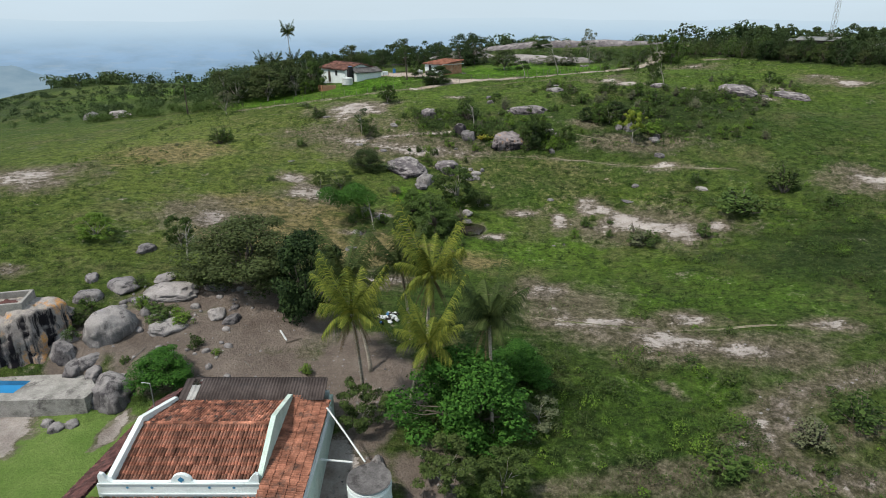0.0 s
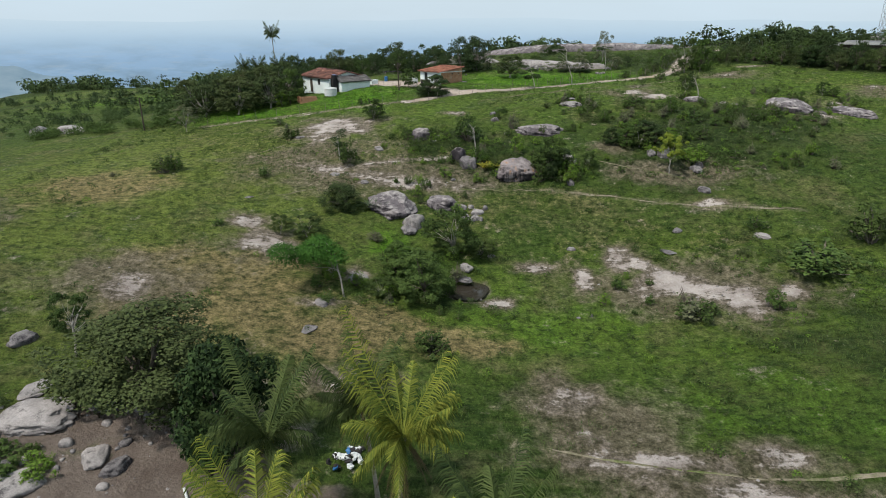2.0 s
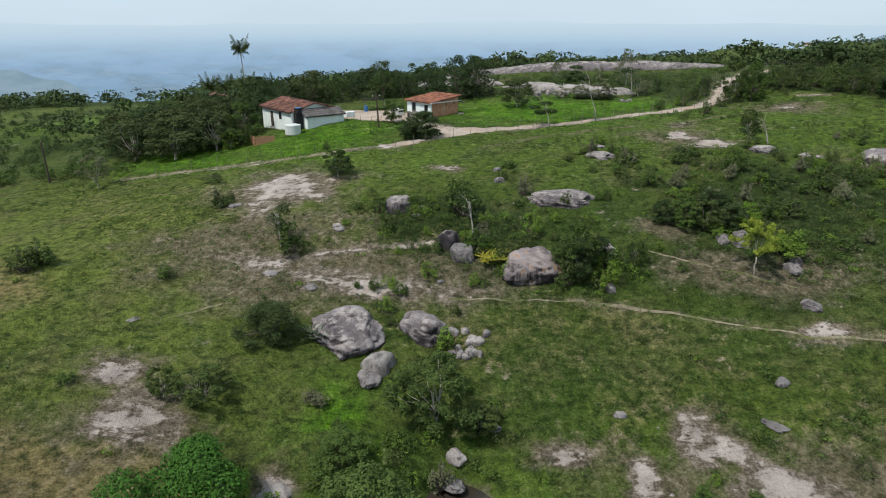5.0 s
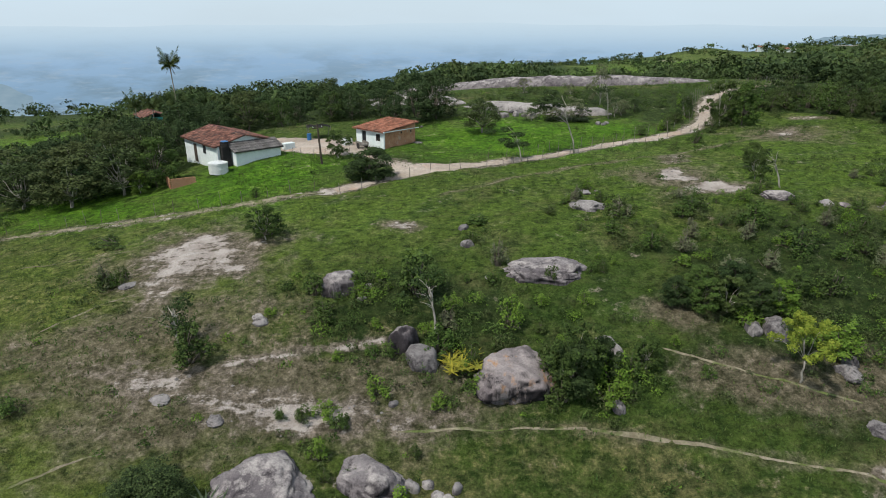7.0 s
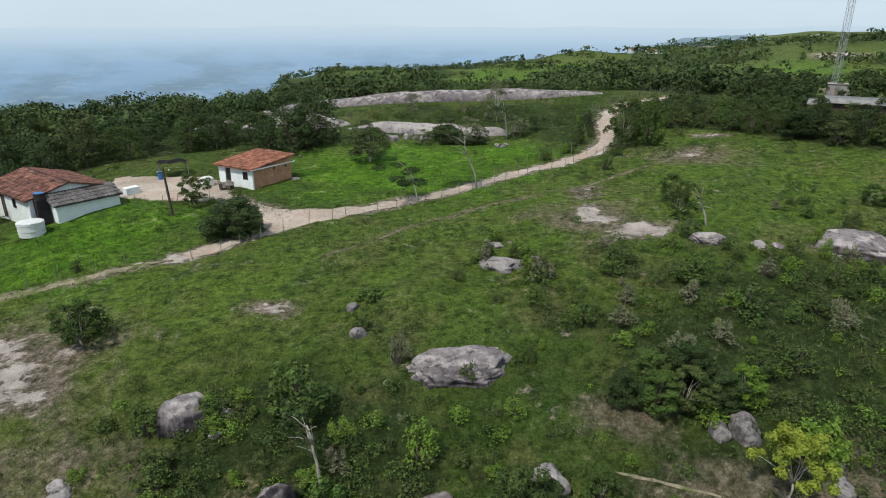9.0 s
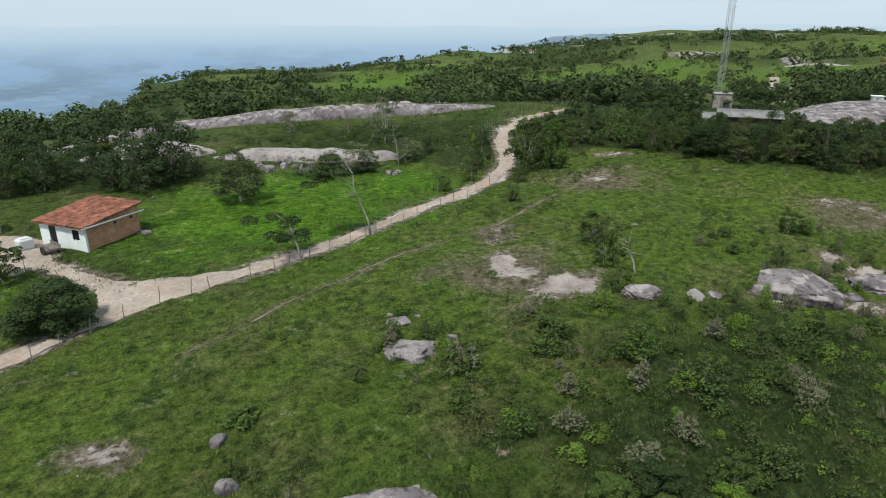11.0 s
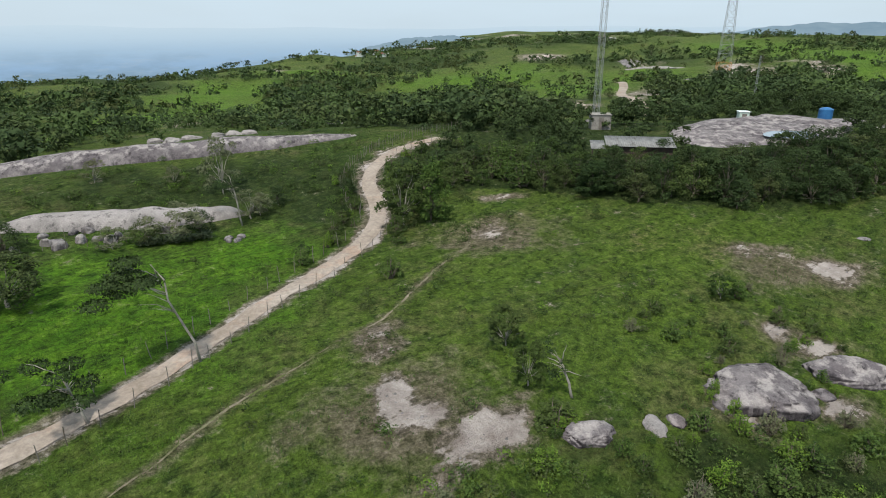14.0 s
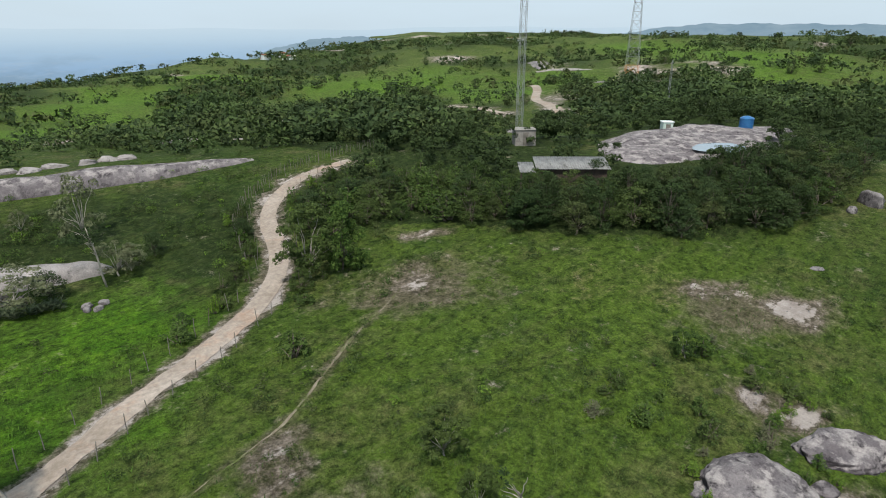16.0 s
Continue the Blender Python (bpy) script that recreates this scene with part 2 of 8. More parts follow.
# near-black panels: the unlit inside of doorways, windows and vents put into colour
UNLIT_OPENING = shader("dark_opening", 0.5, 0.3)[0]
UNLIT_OPENING.node_tree.nodes["Principled BSDF"].inputs["Base Color"].default_value = (0.012, 0.013, 0.015, 1)


def ground_material():
    """Pasture: green sward, tawny thatch, dark tufts, worn earth and bare pale sand."""
    m, nt, b = shader("grassland", 0.95, 0.08)
    big = noise_of(nt, 0.045, 6, 0.6)
    thatch = noise_of(nt, 0.16, 9, 0.70)
    mid = noise_of(nt, 0.35, 8, 0.7)
    fine = noise_of(nt, 1.6, 8, 0.78)
    tuft = noise_of(nt, 1.05, 7, 0.72, stretch=(1.0, 1.35, 1.0))
    tiny = noise_of(nt, 6.0, 5, 0.78)
    trails = noise_of(nt, 0.55, 4, 0.6, stretch=(0.35, 1.9, 1.0))
    col = mixed(nt, ranged(nt, big, 0.4, 0.6), (0.043, 0.076, 0.015), (0.074, 0.108, 0.022))
    # sunny: sunlit yellow-green put into the colour of west pasture and far fields
    col = mixed(nt, maths(nt, "MULTIPLY", attr(nt, "sunny"), ranged(nt, mid, 0.3, 0.7, 0.45, 1.0)), col, (0.165, 0.198, 0.043))
    col = mixed(nt, maths(nt, "MULTIPLY", attr(nt, "fresh"), ranged(nt, mid, 0.3, 0.7, 0.45, 1.0)), col, (0.112, 0.170, 0.027))
    col = mixed(nt, ranged(nt, thatch, 0.50, 0.64, 0, 0.64), col, mixed(nt, ranged(nt, fine, 0.35, 0.65), (0.105, 0.098, 0.046), (0.172, 0.152, 0.076)))
    col = mixed(nt, ranged(nt, trails, 0.54, 0.66, 0, 0.32), col, (0.140, 0.130, 0.060))
    col = mixed(nt, maths(nt, "MULTIPLY", attr(nt, "fresh"), ranged(nt, thatch, 0.35, 0.65, 0.42, 0.10)), col, (0.094, 0.162, 0.017))
    col = mixed(nt, ranged(nt, mid, 0.50, 0.64, 0, 0.75), col, (0.034, 0.066, 0.014))
    col = mixed(nt, ranged(nt, fine, 0.54, 0.70, 0, 0.55), col, (0.140, 0.142, 0.054))

    def cover(name, k_mid, k_fine):
        v = maths(nt, "ADD", attr(nt, name), maths(nt, "MULTIPLY", maths(nt, "SUBTRACT", mid, 0.5), k_mid))
        return maths(nt, "ADD", v, maths(nt, "MULTIPLY", maths(nt, "SUBTRACT", fine, 0.5), k_fine))

    # wood floor and scrub: darker green, part of it the trees' shade in the colour
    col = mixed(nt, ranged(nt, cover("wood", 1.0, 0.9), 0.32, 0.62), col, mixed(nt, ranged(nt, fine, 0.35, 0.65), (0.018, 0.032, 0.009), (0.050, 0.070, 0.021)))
    col = mixed(nt, ranged(nt, cover("lush", 1.0, 0.6), 0.2, 1.0), col, mixed(nt, ranged(nt, mid, 0.4, 0.65), (0.058, 0.150, 0.010), (0.112, 0.208, 0.017)))
    col = mixed(nt, ranged(nt, cover("dry", 1.3, 1.2), 0.3, 0.9, 0, 0.85), col, mixed(nt, ranged(nt, fine, 0.35, 0.65), (0.150, 0.124, 0.058), (0.275, 0.205, 0.104)))
    # dark tufts; the shade in the hollows between them is put into the colour
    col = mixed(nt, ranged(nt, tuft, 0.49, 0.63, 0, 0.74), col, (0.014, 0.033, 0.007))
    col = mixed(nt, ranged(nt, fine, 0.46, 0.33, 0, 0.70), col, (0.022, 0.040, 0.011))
    col = mixed(nt, ranged(nt, attr(nt, "lawn"), 0.1, 0.6), col, mixed(nt, ranged(nt, mid, 0.35, 0.65), (0.125, 0.208, 0.045), (0.185, 0.258, 0.072)))
    col = mixed(nt, ranged(nt, cover("dirt", 0.6, 0.6), 0.3, 0.6), col, mixed(nt, ranged(nt, mid, 0.35, 0.65), (0.135, 0.106, 0.088), (0.235, 0.192, 0.164)))
    col = mixed(nt, ranged(nt, cover("worn", 1.4, 1.0), 0.22, 0.75, 0, 0.88), col, mixed(nt, ranged(nt, fine, 0.36, 0.64), (0.086, 0.075, 0.043), (0.192, 0.160, 0.118)))
    soil = cover("bare", 1.9, 1.3)
    streaks = noise_of(nt, 0.9, 6, 0.65, stretch=(0.30, 1.6, 1.0))
    crust = maths(nt, "ADD", soil, maths(nt, "ADD", maths(nt, "MULTIPLY", maths(nt, "SUBTRACT", tuft, 0.5), -1.1), maths(nt, "MULTIPLY", maths(nt, "SUBTRACT", streaks, 0.5), 1.5)))
    col = mixed(nt, ranged(nt, soil, 0.24, 0.50, 0, 0.82), col, mixed(nt, ranged(nt, fine, 0.38, 0.62), (0.104, 0.088, 0.062), (0.232, 0.190, 0.160)))
    col = mixed(nt, ranged(nt, crust, 0.62, 0.86), col, mixed(nt, ranged(nt, mid, 0.36, 0.60), (0.250, 0.208, 0.184), (0.490, 0.432, 0.400)))
    # tuft shading in the colour, darker where the bump noise is low
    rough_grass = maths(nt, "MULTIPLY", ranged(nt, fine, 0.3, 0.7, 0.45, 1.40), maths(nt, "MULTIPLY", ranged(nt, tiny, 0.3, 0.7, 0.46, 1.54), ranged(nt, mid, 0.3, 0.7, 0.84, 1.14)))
    smooth_sand = ranged(nt, tiny, 0.3, 0.7, 0.80, 1.15)
    k = maths(nt, "MAXIMUM", ranged(nt, crust, 0.55, 0.9), maths(nt, "MAXIMUM", ranged(nt, attr(nt, "dirt"), 0.3, 0.6, 0, 0.9), ranged(nt, attr(nt, "lawn"), 0.2, 0.7, 0, 0.85)))
    shade = maths(nt, "ADD", maths(nt, "MULTIPLY", rough_grass, maths(nt, "SUBTRACT", 1.0, k)), maths(nt, "MULTIPLY", smooth_sand, k))
    comb = nt.nodes.new("ShaderNodeCombineColor")
    for i in range(3):
        nt.links.new(shade, comb.inputs[i])
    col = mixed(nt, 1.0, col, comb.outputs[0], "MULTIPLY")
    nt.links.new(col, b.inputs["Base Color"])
    bumped(nt, b, maths(nt, "ADD", fine, maths(nt, "MULTIPLY", tiny, 0.7)), 1.0, 0.3)
    return m


GRASSLAND = ground_material()
GRASS_BLADE = leafy("grass_blade", (0.036, 0.074, 0.017), (0.094, 0.124, 0.036), (0.08, 0.1, 0.03), 0.0)
MEADOW_BLADE = leafy("meadow_blade", (0.045, 0.105, 0.012), (0.090, 0.170, 0.024), (0.08, 0.16, 0.02), 0.0)

# ---- mesh helpers ----
def mesh_ob(name, verts, faces, mat, parent=None, smooth=False, label=""):
    me = bpy.data.meshes.new(name)
    me.from_pydata(np.asarray(verts, dtype=float).tolist() if not isinstance(verts, list) else verts, [], faces if isinstance(faces, list) else faces.tolist())
    for mt in (mat if isinstance(mat, (list, tuple)) else [mat]):
        me.materials.append(mt)
    if smooth:
        me.polygons.foreach_set("use_smooth", [True] * len(me.polygons))
    me.update()
    ob = new(name, me)
    if parent is not None:
        ob.parent = parent
    if label:
        tagged(ob, label)
    return ob


def part(name, bm, material, parent, label=""):
    me = bpy.data.meshes.new(name)
    bm.to_mesh(me)
    bm.free()
    me.materials.append(material)
    ob = new(name, me)
    ob.parent = parent
    if label:
        tagged(ob, label)
    return ob


def box_bm(x0, y0, z0, x1, y1, z1, bevel=0.0, bm=None):
    bm = bm or bmesh.new()
    got = bmesh.ops.create_cube(bm, size=1.0)["verts"]
    for v in got:
        v.co = Vector(((x0 + x1) / 2 + v.co.x * (x1 - x0), (y0 + y1) / 2 + v.co.y * (y1 - y0), (z0 + z1) / 2 + v.co.z * (z1 - z0)))
    if bevel:
        edges = list({e for v in got for e in v.link_edges})
        bmesh.ops.bevel(bm, geom=edges, offset=bevel, segments=1, affect="EDGES")
    return bm


def cyl_bm(r0, r1, z0, z1, sides=24, bm=None, x=0, y=0):
    bm = bm or bmesh.new()
    bmesh.ops.create_cone(bm, cap_ends=True, segments=sides, radius1=r0, radius2=r1, depth=z1 - z0, matrix=Matrix.Translation((x, y, (z0 + z1) / 2)))
    return bm


def tube(points, radii, sides=6):
    """A tapered tube through points; verts and faces."""
    pts = [Vector(p) for p in points]
    verts, faces = [], []
    for i, p in enumerate(pts):
        d = (pts[min(i + 1, len(pts) - 1)] - pts[max(i - 1, 0)]).normalized()
        a = d.orthogonal().normalized() if abs(d.z) < 0.9 else Vector((1, 0, 0)).cross(d).normalized()
        b = d.cross(a)
        for k in range(sides):
            t = 2 * math.pi * k / sides
            verts.append(tuple(p + (a * math.cos(t) + b * math.sin(t)) * radii[i]))
        if i:
            o = (i - 1) * sides
            for k in range(sides):
                faces.append((o + k, o + (k + 1) % sides, o + sides + (k + 1) % sides, o + sides + k))
    faces.append(tuple(range(sides))[::-1])
    faces.append(tuple(range(len(verts) - sides, len(verts))))
    return verts, faces


def join(*pieces):
    verts, faces = [], []
    for v, f in pieces:
        o = len(verts)
        verts += list(v)
        faces += [tuple(i + o for i in q) for q in f]
    return verts, faces


def leaves(rng, blobs, count, size, up=0.35, even=False):
    """Leaf blades scattered over lumpy clumps; blobs are rows of cx, cy, cz, rx, ry, rz."""
    blobs = np.array(blobs, dtype=float)
    vol = (blobs[:, 3] * blobs[:, 4] + blobs[:, 3] * blobs[:, 5])
    pick = np.arange(count) if even else rng.choice(len(blobs), count, p=vol / vol.sum())
    d = rng.normal(size=(count, 3))
    d /= np.linalg.norm(d, axis=1)[:, None]
    d[:, 2] = np.where((d[:, 2] < -0.3) & (rng.random(count) < 0.7), -d[:, 2], d[:, 2])
    rad = rng.uniform(0.45, 1.05, count) ** 0.6 * rng.uniform(0.85, 1.1, count)
    c = blobs[pick, :3] + d * blobs[pick, 3:] * rad[:, None]
    n = d + rng.normal(size=(count, 3)) * 0.5
    n[:, 2] += up
    n /= np.linalg.norm(n, axis=1)[:, None]
    a = np.cross(n, rng.normal(size=(count, 3)))
    a /= np.linalg.norm(a, axis=1)[:, None]
    b = np.cross(n, a)
    s = (size * rng.uniform(0.6, 1.4, count))[:, None]
    w = b * s * 0.62
    v = np.stack([c - a * s * 0.7 - w, c - a * s * 0.7 + w, c + a * s - n * s * 0.2], 1).reshape(-1, 3)
    f = np.arange(count * 3).reshape(-1, 3)
    return v, f


def holder(name, label, category, group=""):
    return tagged(new(name), label, category, group)


def place_at(x, y, z, rz=0, s=(1, 1, 1)):
    return pose(x, y, z, 0, 0, rz) @ Matrix.Diagonal((*s, 1))

# ---- the lie of the land ----
HILL_X, HILL_Y = np.arange(-66, 132, 26.0), np.arange(-10, 200, 26.0)
HILL_Z = np.array([  # height of the hill's smooth form over that grid
    [3.6, 7.0, 10.6, 13.4, 12.5, 11.8, 11.4, 10.1, 8.5],
    [3.2, 4.2, 10.5, 15.5, 13.2, 14.5, 16.4, 15.1, 11.5],
    [3.2, 2.2, 9.6, 9.7, 17.3, 18.5, 19.5, 20.1, 14.6],
    [3.3, 3.6, 7.6, 2.8, 19.3, 19.7, 19.0, 24.0, 18.8],
    [2.0, 4.8, 9.4, 10.2, 20.7, 20.9, 18.2, 25.1, 21.5],
    [-0.0, 4.1, 8.6, 12.1, 16.2, 21.2, 25.2, 25.9, 19.6],
    [-2.2, 3.5, 9.3, 15.8, 23.1, 24.9, 25.9, 23.3, 16.8],
    [-4.4, 3.3, 11.0, 18.3, 23.6, 25.2, 23.9, 19.1, 12.9],
])
FAR_AZ = [-180, -110, -70, -36, -15, -4, 0, 6, 14, 20, 27, 35, 43, 50, 57, 66, 74, 82, 100, 140, 180]
FAR_R = [120, 250, 420, 740, 1000, 1700]
FAR_Z = np.array([  # the country round it: height by bearing and distance
    [2, -5, -10, -10, -10, -10],
    [4, -30, -120, -330, -600, -1100],
    [8, -10, -90, -350, -700, -1300],
    [10, 4, -60, -350, -700, -1300],
    [14, 6, -50, -350, -700, -1300],
    [16, 6, -40, -62, -500, -1300],
    [17, 6, -16, -19, -420, -1300],
    [19, 8, 1, -11, -320, -1250],
    [20, 8, 2, -11, -260, -1200],
    [20, 10, 3, -3, -150, -700],
    [20, 12, 4, 4, -20, -300],
    [21, 12, 6, 7, 12, -60],
    [22, 14, 10, 18, 16, 0],
    [22, 16, 10, 21, 21, 4],
    [23, 18, 14, 22, 28, 4],
    [24, 20, 22, 27, 20, 0],
    [24, 19, 20, 27, 18, 0],
    [24, 17, 10, 22, 16, 0],
    [20, 12, 4, 0, 5, 0],
    [8, 2, 0, 0, 0, 0],
    [2, -5, -10, -10, -10, -10],
], dtype=float)


def wave(x, y, s, k):
    return np.sin(x * s + k) * np.cos(y * s * 1.13 - k * 1.7) + 0.6 * np.sin((x + y) * s * 1.9 + 2.1 * k) * np.cos((x - y) * s * 1.6 + k)


LATTICE = np.random.default_rng(77).random((128, 128))


def patches(x, y, size, octaves=3, seed=0):
    """Soft cloudy pattern from 0 to 1 with the given size in metres."""
    x, y = np.asarray(x, dtype=float), np.asarray(y, dtype=float)
    out, amp, total = np.zeros(np.shape(x)), 1.0, 0.0
    for k in range(octaves):
        u, v = (x * 0.83 + y * 0.56) / size + 17.3 * seed + 5.1 * k, (y * 0.83 - x * 0.56) / size + 9.7 * seed + 3.3 * k
        i, j = np.floor(u).astype(int), np.floor(v).astype(int)
        f, h = u - i, v - j
        f, h = f * f * (3 - 2 * f), h * h * (3 - 2 * h)
        a, b, c, d = LATTICE[i % 128, j % 128], LATTICE[(i + 1) % 128, j % 128], LATTICE[i % 128, (j + 1) % 128], LATTICE[(i + 1) % 128, (j + 1) % 128]
        out += amp * ((a * (1 - f) + b * f) * (1 - h) + (c * (1 - f) + d * f) * h)
        total += amp
        amp, size = amp * 0.55, size * 0.48
    return out / total


def hill(x, y):
    bx = np.exp(-(x[..., None] - HILL_X) ** 2 / 512.0)
    by = np.exp(-(y[..., None] - HILL_Y) ** 2 / 512.0)
    return np.einsum("...i,...j,ij->...", bx, by, HILL_Z) / (bx.sum(-1) * by.sum(-1))


def country(x, y):
    r, a = np.hypot(x, y - 80), np.degrees(np.arctan2(x, y - 80))
    r = np.clip(r, FAR_R[0], FAR_R[-1])
    v = [np.interp(a, FAR_AZ, FAR_Z[:, k]) for k in range(len(FAR_R))]
    out = np.zeros_like(r)
    for k in range(len(FAR_R) - 1):
        f = (r - FAR_R[k]) / (FAR_R[k + 1] - FAR_R[k])
        out = np.where((r >= FAR_R[k]) & (r <= FAR_R[k + 1]), v[k] * (1 - f) + v[k + 1] * f, out)
    return out


def ground_at(x, y):
    x, y = np.asarray(x, dtype=float), np.asarray(y, dtype=float)
    d = np.hypot((x - 28) / 94, (y - 93) / 107)
    b = np.clip((d - 0.9) / 0.6, 0, 1)
    b = b * b * (3 - 2 * b)
    rolls = np.clip((d - 1.2) / 1.5, 0, 1) * (2.5 * np.sin(x * 0.021 + 1.3) * np.cos(y * 0.017 + 0.4) + 1.8 * np.sin(x * 0.052 + y * 0.037))
    rolls = rolls + np.clip((d - 4.0) / 3.0, 0, 1) * (3.5 * np.sin(x * 0.0113 + 0.7) * np.sin(y * 0.0101 + 2.0) + 2.2 * np.sin(x * 0.029 + y * 0.023))
    near = np.clip(1.6 - np.hypot((x - 20) / 60, (y - 80) / 70), 0, 1)
    rolls = rolls + near * (0.10 * wave(x, y, 0.55, 0.7) + 0.05 * wave(x, y, 1.7, 2.0))
    lawn = np.clip(1.9 - 1.35 * np.hypot((x + 27) / 9.5, (y - 30.0) / 6.0), 0, 1)
    lawn = lawn * lawn * (3 - 2 * lawn)
    rise = hill(np.clip(x, -66, 122), np.clip(y, -14, 200))
    rise = rise * (1 - lawn) + (5.75 + 0.06 * (y - 28)) * lawn
    return rise * (1 - b) + country(x, y) * b + rolls + 0.7 * np.exp(-((x + 15) ** 2 + (y - 128) ** 2) / 98.0)


def gz(x, y):
    return float(ground_at(x, y))

# roads and footpaths (x, y); worn, dry and lush places (x, y, half length, half width, turn)
ROAD = [(-4.9, 113.2), (-1.6, 114.7), (1.5, 116.9), (4.4, 118.6), (8.0, 119.3), (12.3, 120.3), (17.0, 121.9), (23.3, 125.1), (28.0, 128.0), (35.1, 131.3), (40.3, 134.2), (44.4, 138.0), (47.1, 142.9), (48.8, 147.5), (51.6, 151.2), (56.7, 154.8), (62.2, 155.9), (66.1, 156.0)]
TRACK = [(-35.8, 110.1), (-30.5, 110.3), (-25.0, 109.9), (-19.8, 110.1), (-9.5, 111.9), (-4.9, 113.2)]
YARD = [(-16.3, 142.0), (-11.5, 140.2), (-7.2, 138.2), (-3.9, 135.2), (-2.1, 130.4), (-4.5, 127.2), (-9.5, 129.0), (-13.1, 131.0), (-14.5, 135.0)]
PATH_A = [(1.6, 81.6), (5.1, 81.9), (8.3, 81.8), (11.5, 81.7), (17.5, 80.4), (22.9, 78.6), (26.3, 77.6), (26.9, 76.9), (30.4, 76.3), (37.2, 74.7)]
PATH_B = [(18.3, 86.5), (21.1, 85.3), (25.2, 82.9), (28.8, 81.2)]
PATH_C = [(5.9, 109.2), (9.2, 110.9), (13.6, 113.3), (18.4, 115.4), (23.0, 117.7), (28.5, 119.0), (31.3, 119.8), (34.5, 120.6), (38.1, 122.9), (42.4, 125.4), (46.5, 126.8), (49.3, 128.3)]
PATH_D = [(6.3, 45.4), (9.9, 44.4), (14.2, 43.5), (20.6, 42.6), (27.3, 42.8), (31.2, 41.5)]
PATH_E = [(-29.5, 101.2), (-25.1, 101.7), (-19.4, 102.2)]
PATH_F = [(-21.7, 90.2), (-19.6, 92.7), (-16.0, 95.4)]
PATH_H = [(-13.0, 84.8), (-10.1, 86.2), (-6.5, 87.1), (-2.5, 87.7), (1.2, 88.4)]
PATH_G = [(-17.0, 77.9), (-15.1, 79.4), (-13.1, 80.4)]
BARE_HILL = [(-13.9, 99.4, 4.1, 4.5, -10.0), (-11.9, 85.8, 3.2, 1.2, -2.0), (-6.9, 83.9, 2.9, 1.1, 1.0), (-2.6, 82.8, 4.8, 1.1, 0.0), (2.6, 82.5, 2.6, 0.9, -1.0), (2.2, 102.5, 1.4, 0.7, -10.0), (29.4, 112.6, 0.8, 1.8, -31.0), (29.4, 110.3, 1.5, 0.8, -30.0), (31.3, 107.0, 2.3, 1.1, 15.0), (68.1, 105.6, 1.8, 1.6, -32.0), (55.3, 103.8, 1.2, 1.1, -23.0), (55.7, 101.4, 1.9, 0.8, -23.0), (44.4, 100.6, 1.0, 1.6, -22.0), (50.4, 97.6, 1.6, 0.9, -23.0)]
BARE_FAINT = [(49.7, 127.6, 2.2, 1.7, -36.0), (32.3, 118.6, 2.2, 1.0, 20.0), (31.0, 116.8, 1.7, 0.8, 10.0), (66.0, 110.8, 2.6, 1.4, -32.0), (57.0, 133.5, 2.0, 0.7, -30.0)]
BARE_MEADOW = [(18.9, 69.0, 1.8, 0.9, -45.0), (20.6, 66.9, 2.2, 1.1, -45.0), (23.0, 63.9, 3.2, 1.6, -30.0), (25.6, 61.6, 2.6, 1.9, -20.0), (-15.7, 68.8, 2.6, 2.1, 12.0), (-18.2, 72.5, 1.7, 1.3, 9.0), (-23.5, 59.1, 1.9, 2.0, 10.0), (-8.9, 60.2, 1.3, 0.6, 13.0), (17.2, 70.1, 1.4, 1.9, -7.0), (20.2, 65.7, 4.1, 1.7, -6.0), (24.6, 63.7, 3.4, 1.3, -8.0), (29.7, 62.7, 1.3, 1.1, -10.0), (5.3, 63.2, 1.3, 0.8, 5.0), (9.3, 69.0, 1.7, 0.8, 3.0), (28.1, 77.3, 1.8, 0.6, -10.0), (-14.6, 100.8, 3.7, 3.9, -13.0), (-3.1, 83.0, 5.3, 1.2, 3.0), (-6.8, 65.5, 1.0, 0.9, 10.0), (13.4, 67.3, 1.0, 1.8, 0.0)]
BARE_LOW = [(21.6, 33.6, 2.0, 0.5, 25.0), (26.4, 35.2, 1.6, 0.4, 10.0), (19.9, 31.0, 0.5, 1.4, 0.0), (-45.9, 67.2, 4.1, 3.5, 0.0), (-24.0, 60.2, 1.5, 1.4, 15.0), (9.0, 50.3, 2.1, 1.8, 4.0), (17.7, 41.3, 3.0, 1.6, -3.0), (22.2, 39.4, 3.6, 1.2, -5.0), (19.7, 44.5, 2.0, 1.0, -6.0), (12.6, 44.0, 4.5, 0.9, -1.0), (21.6, 32.7, 1.1, 2.1, 0.0), (-35.9, 46.7, 1.1, 0.7, 2.0), (49.8, 70.1, 3.4, 2.4, -6.0), (30.0, 42.4, 2.2, 0.7, -8.0), (-5.3, 50.5, 2.0, 1.4, 12.0)]
DIRT = [(-13.4, 43.0, 5.6, 4.8, 7.0), (-18.4, 38.8, 4.7, 3.6, 6.0), (-5.8, 38.1, 2.8, 3.2, 4.0), (-4.8, 32.5, 1.8, 2.8, 2.0), (-8.0, 34.4, 3.3, 1.5, 4.0), (-5.3, 27.9, 2.2, 2.3, 1.0), (-9.5, 36.3, 5.0, 2.4, 0.0), (-3.6, 35.6, 2.6, 3.6, 0.0), (-16.0, 36.0, 3.5, 1.8, 0.0), (-0.8, 28.4, 1.9, 1.8, 1.0), (-23.6, 40.2, 3.6, 2.8, 0.0), (-20.5, 44.6, 4.6, 1.6, 0.0), (-25.6, 37.0, 2.0, 1.6, 0.0)]
BAND_A = [(8.1, 52.2), (9.4, 46.3), (12.1, 42.3), (15.7, 41.1), (18.7, 40.0), (21.9, 39.7), (25.0, 38.5)]
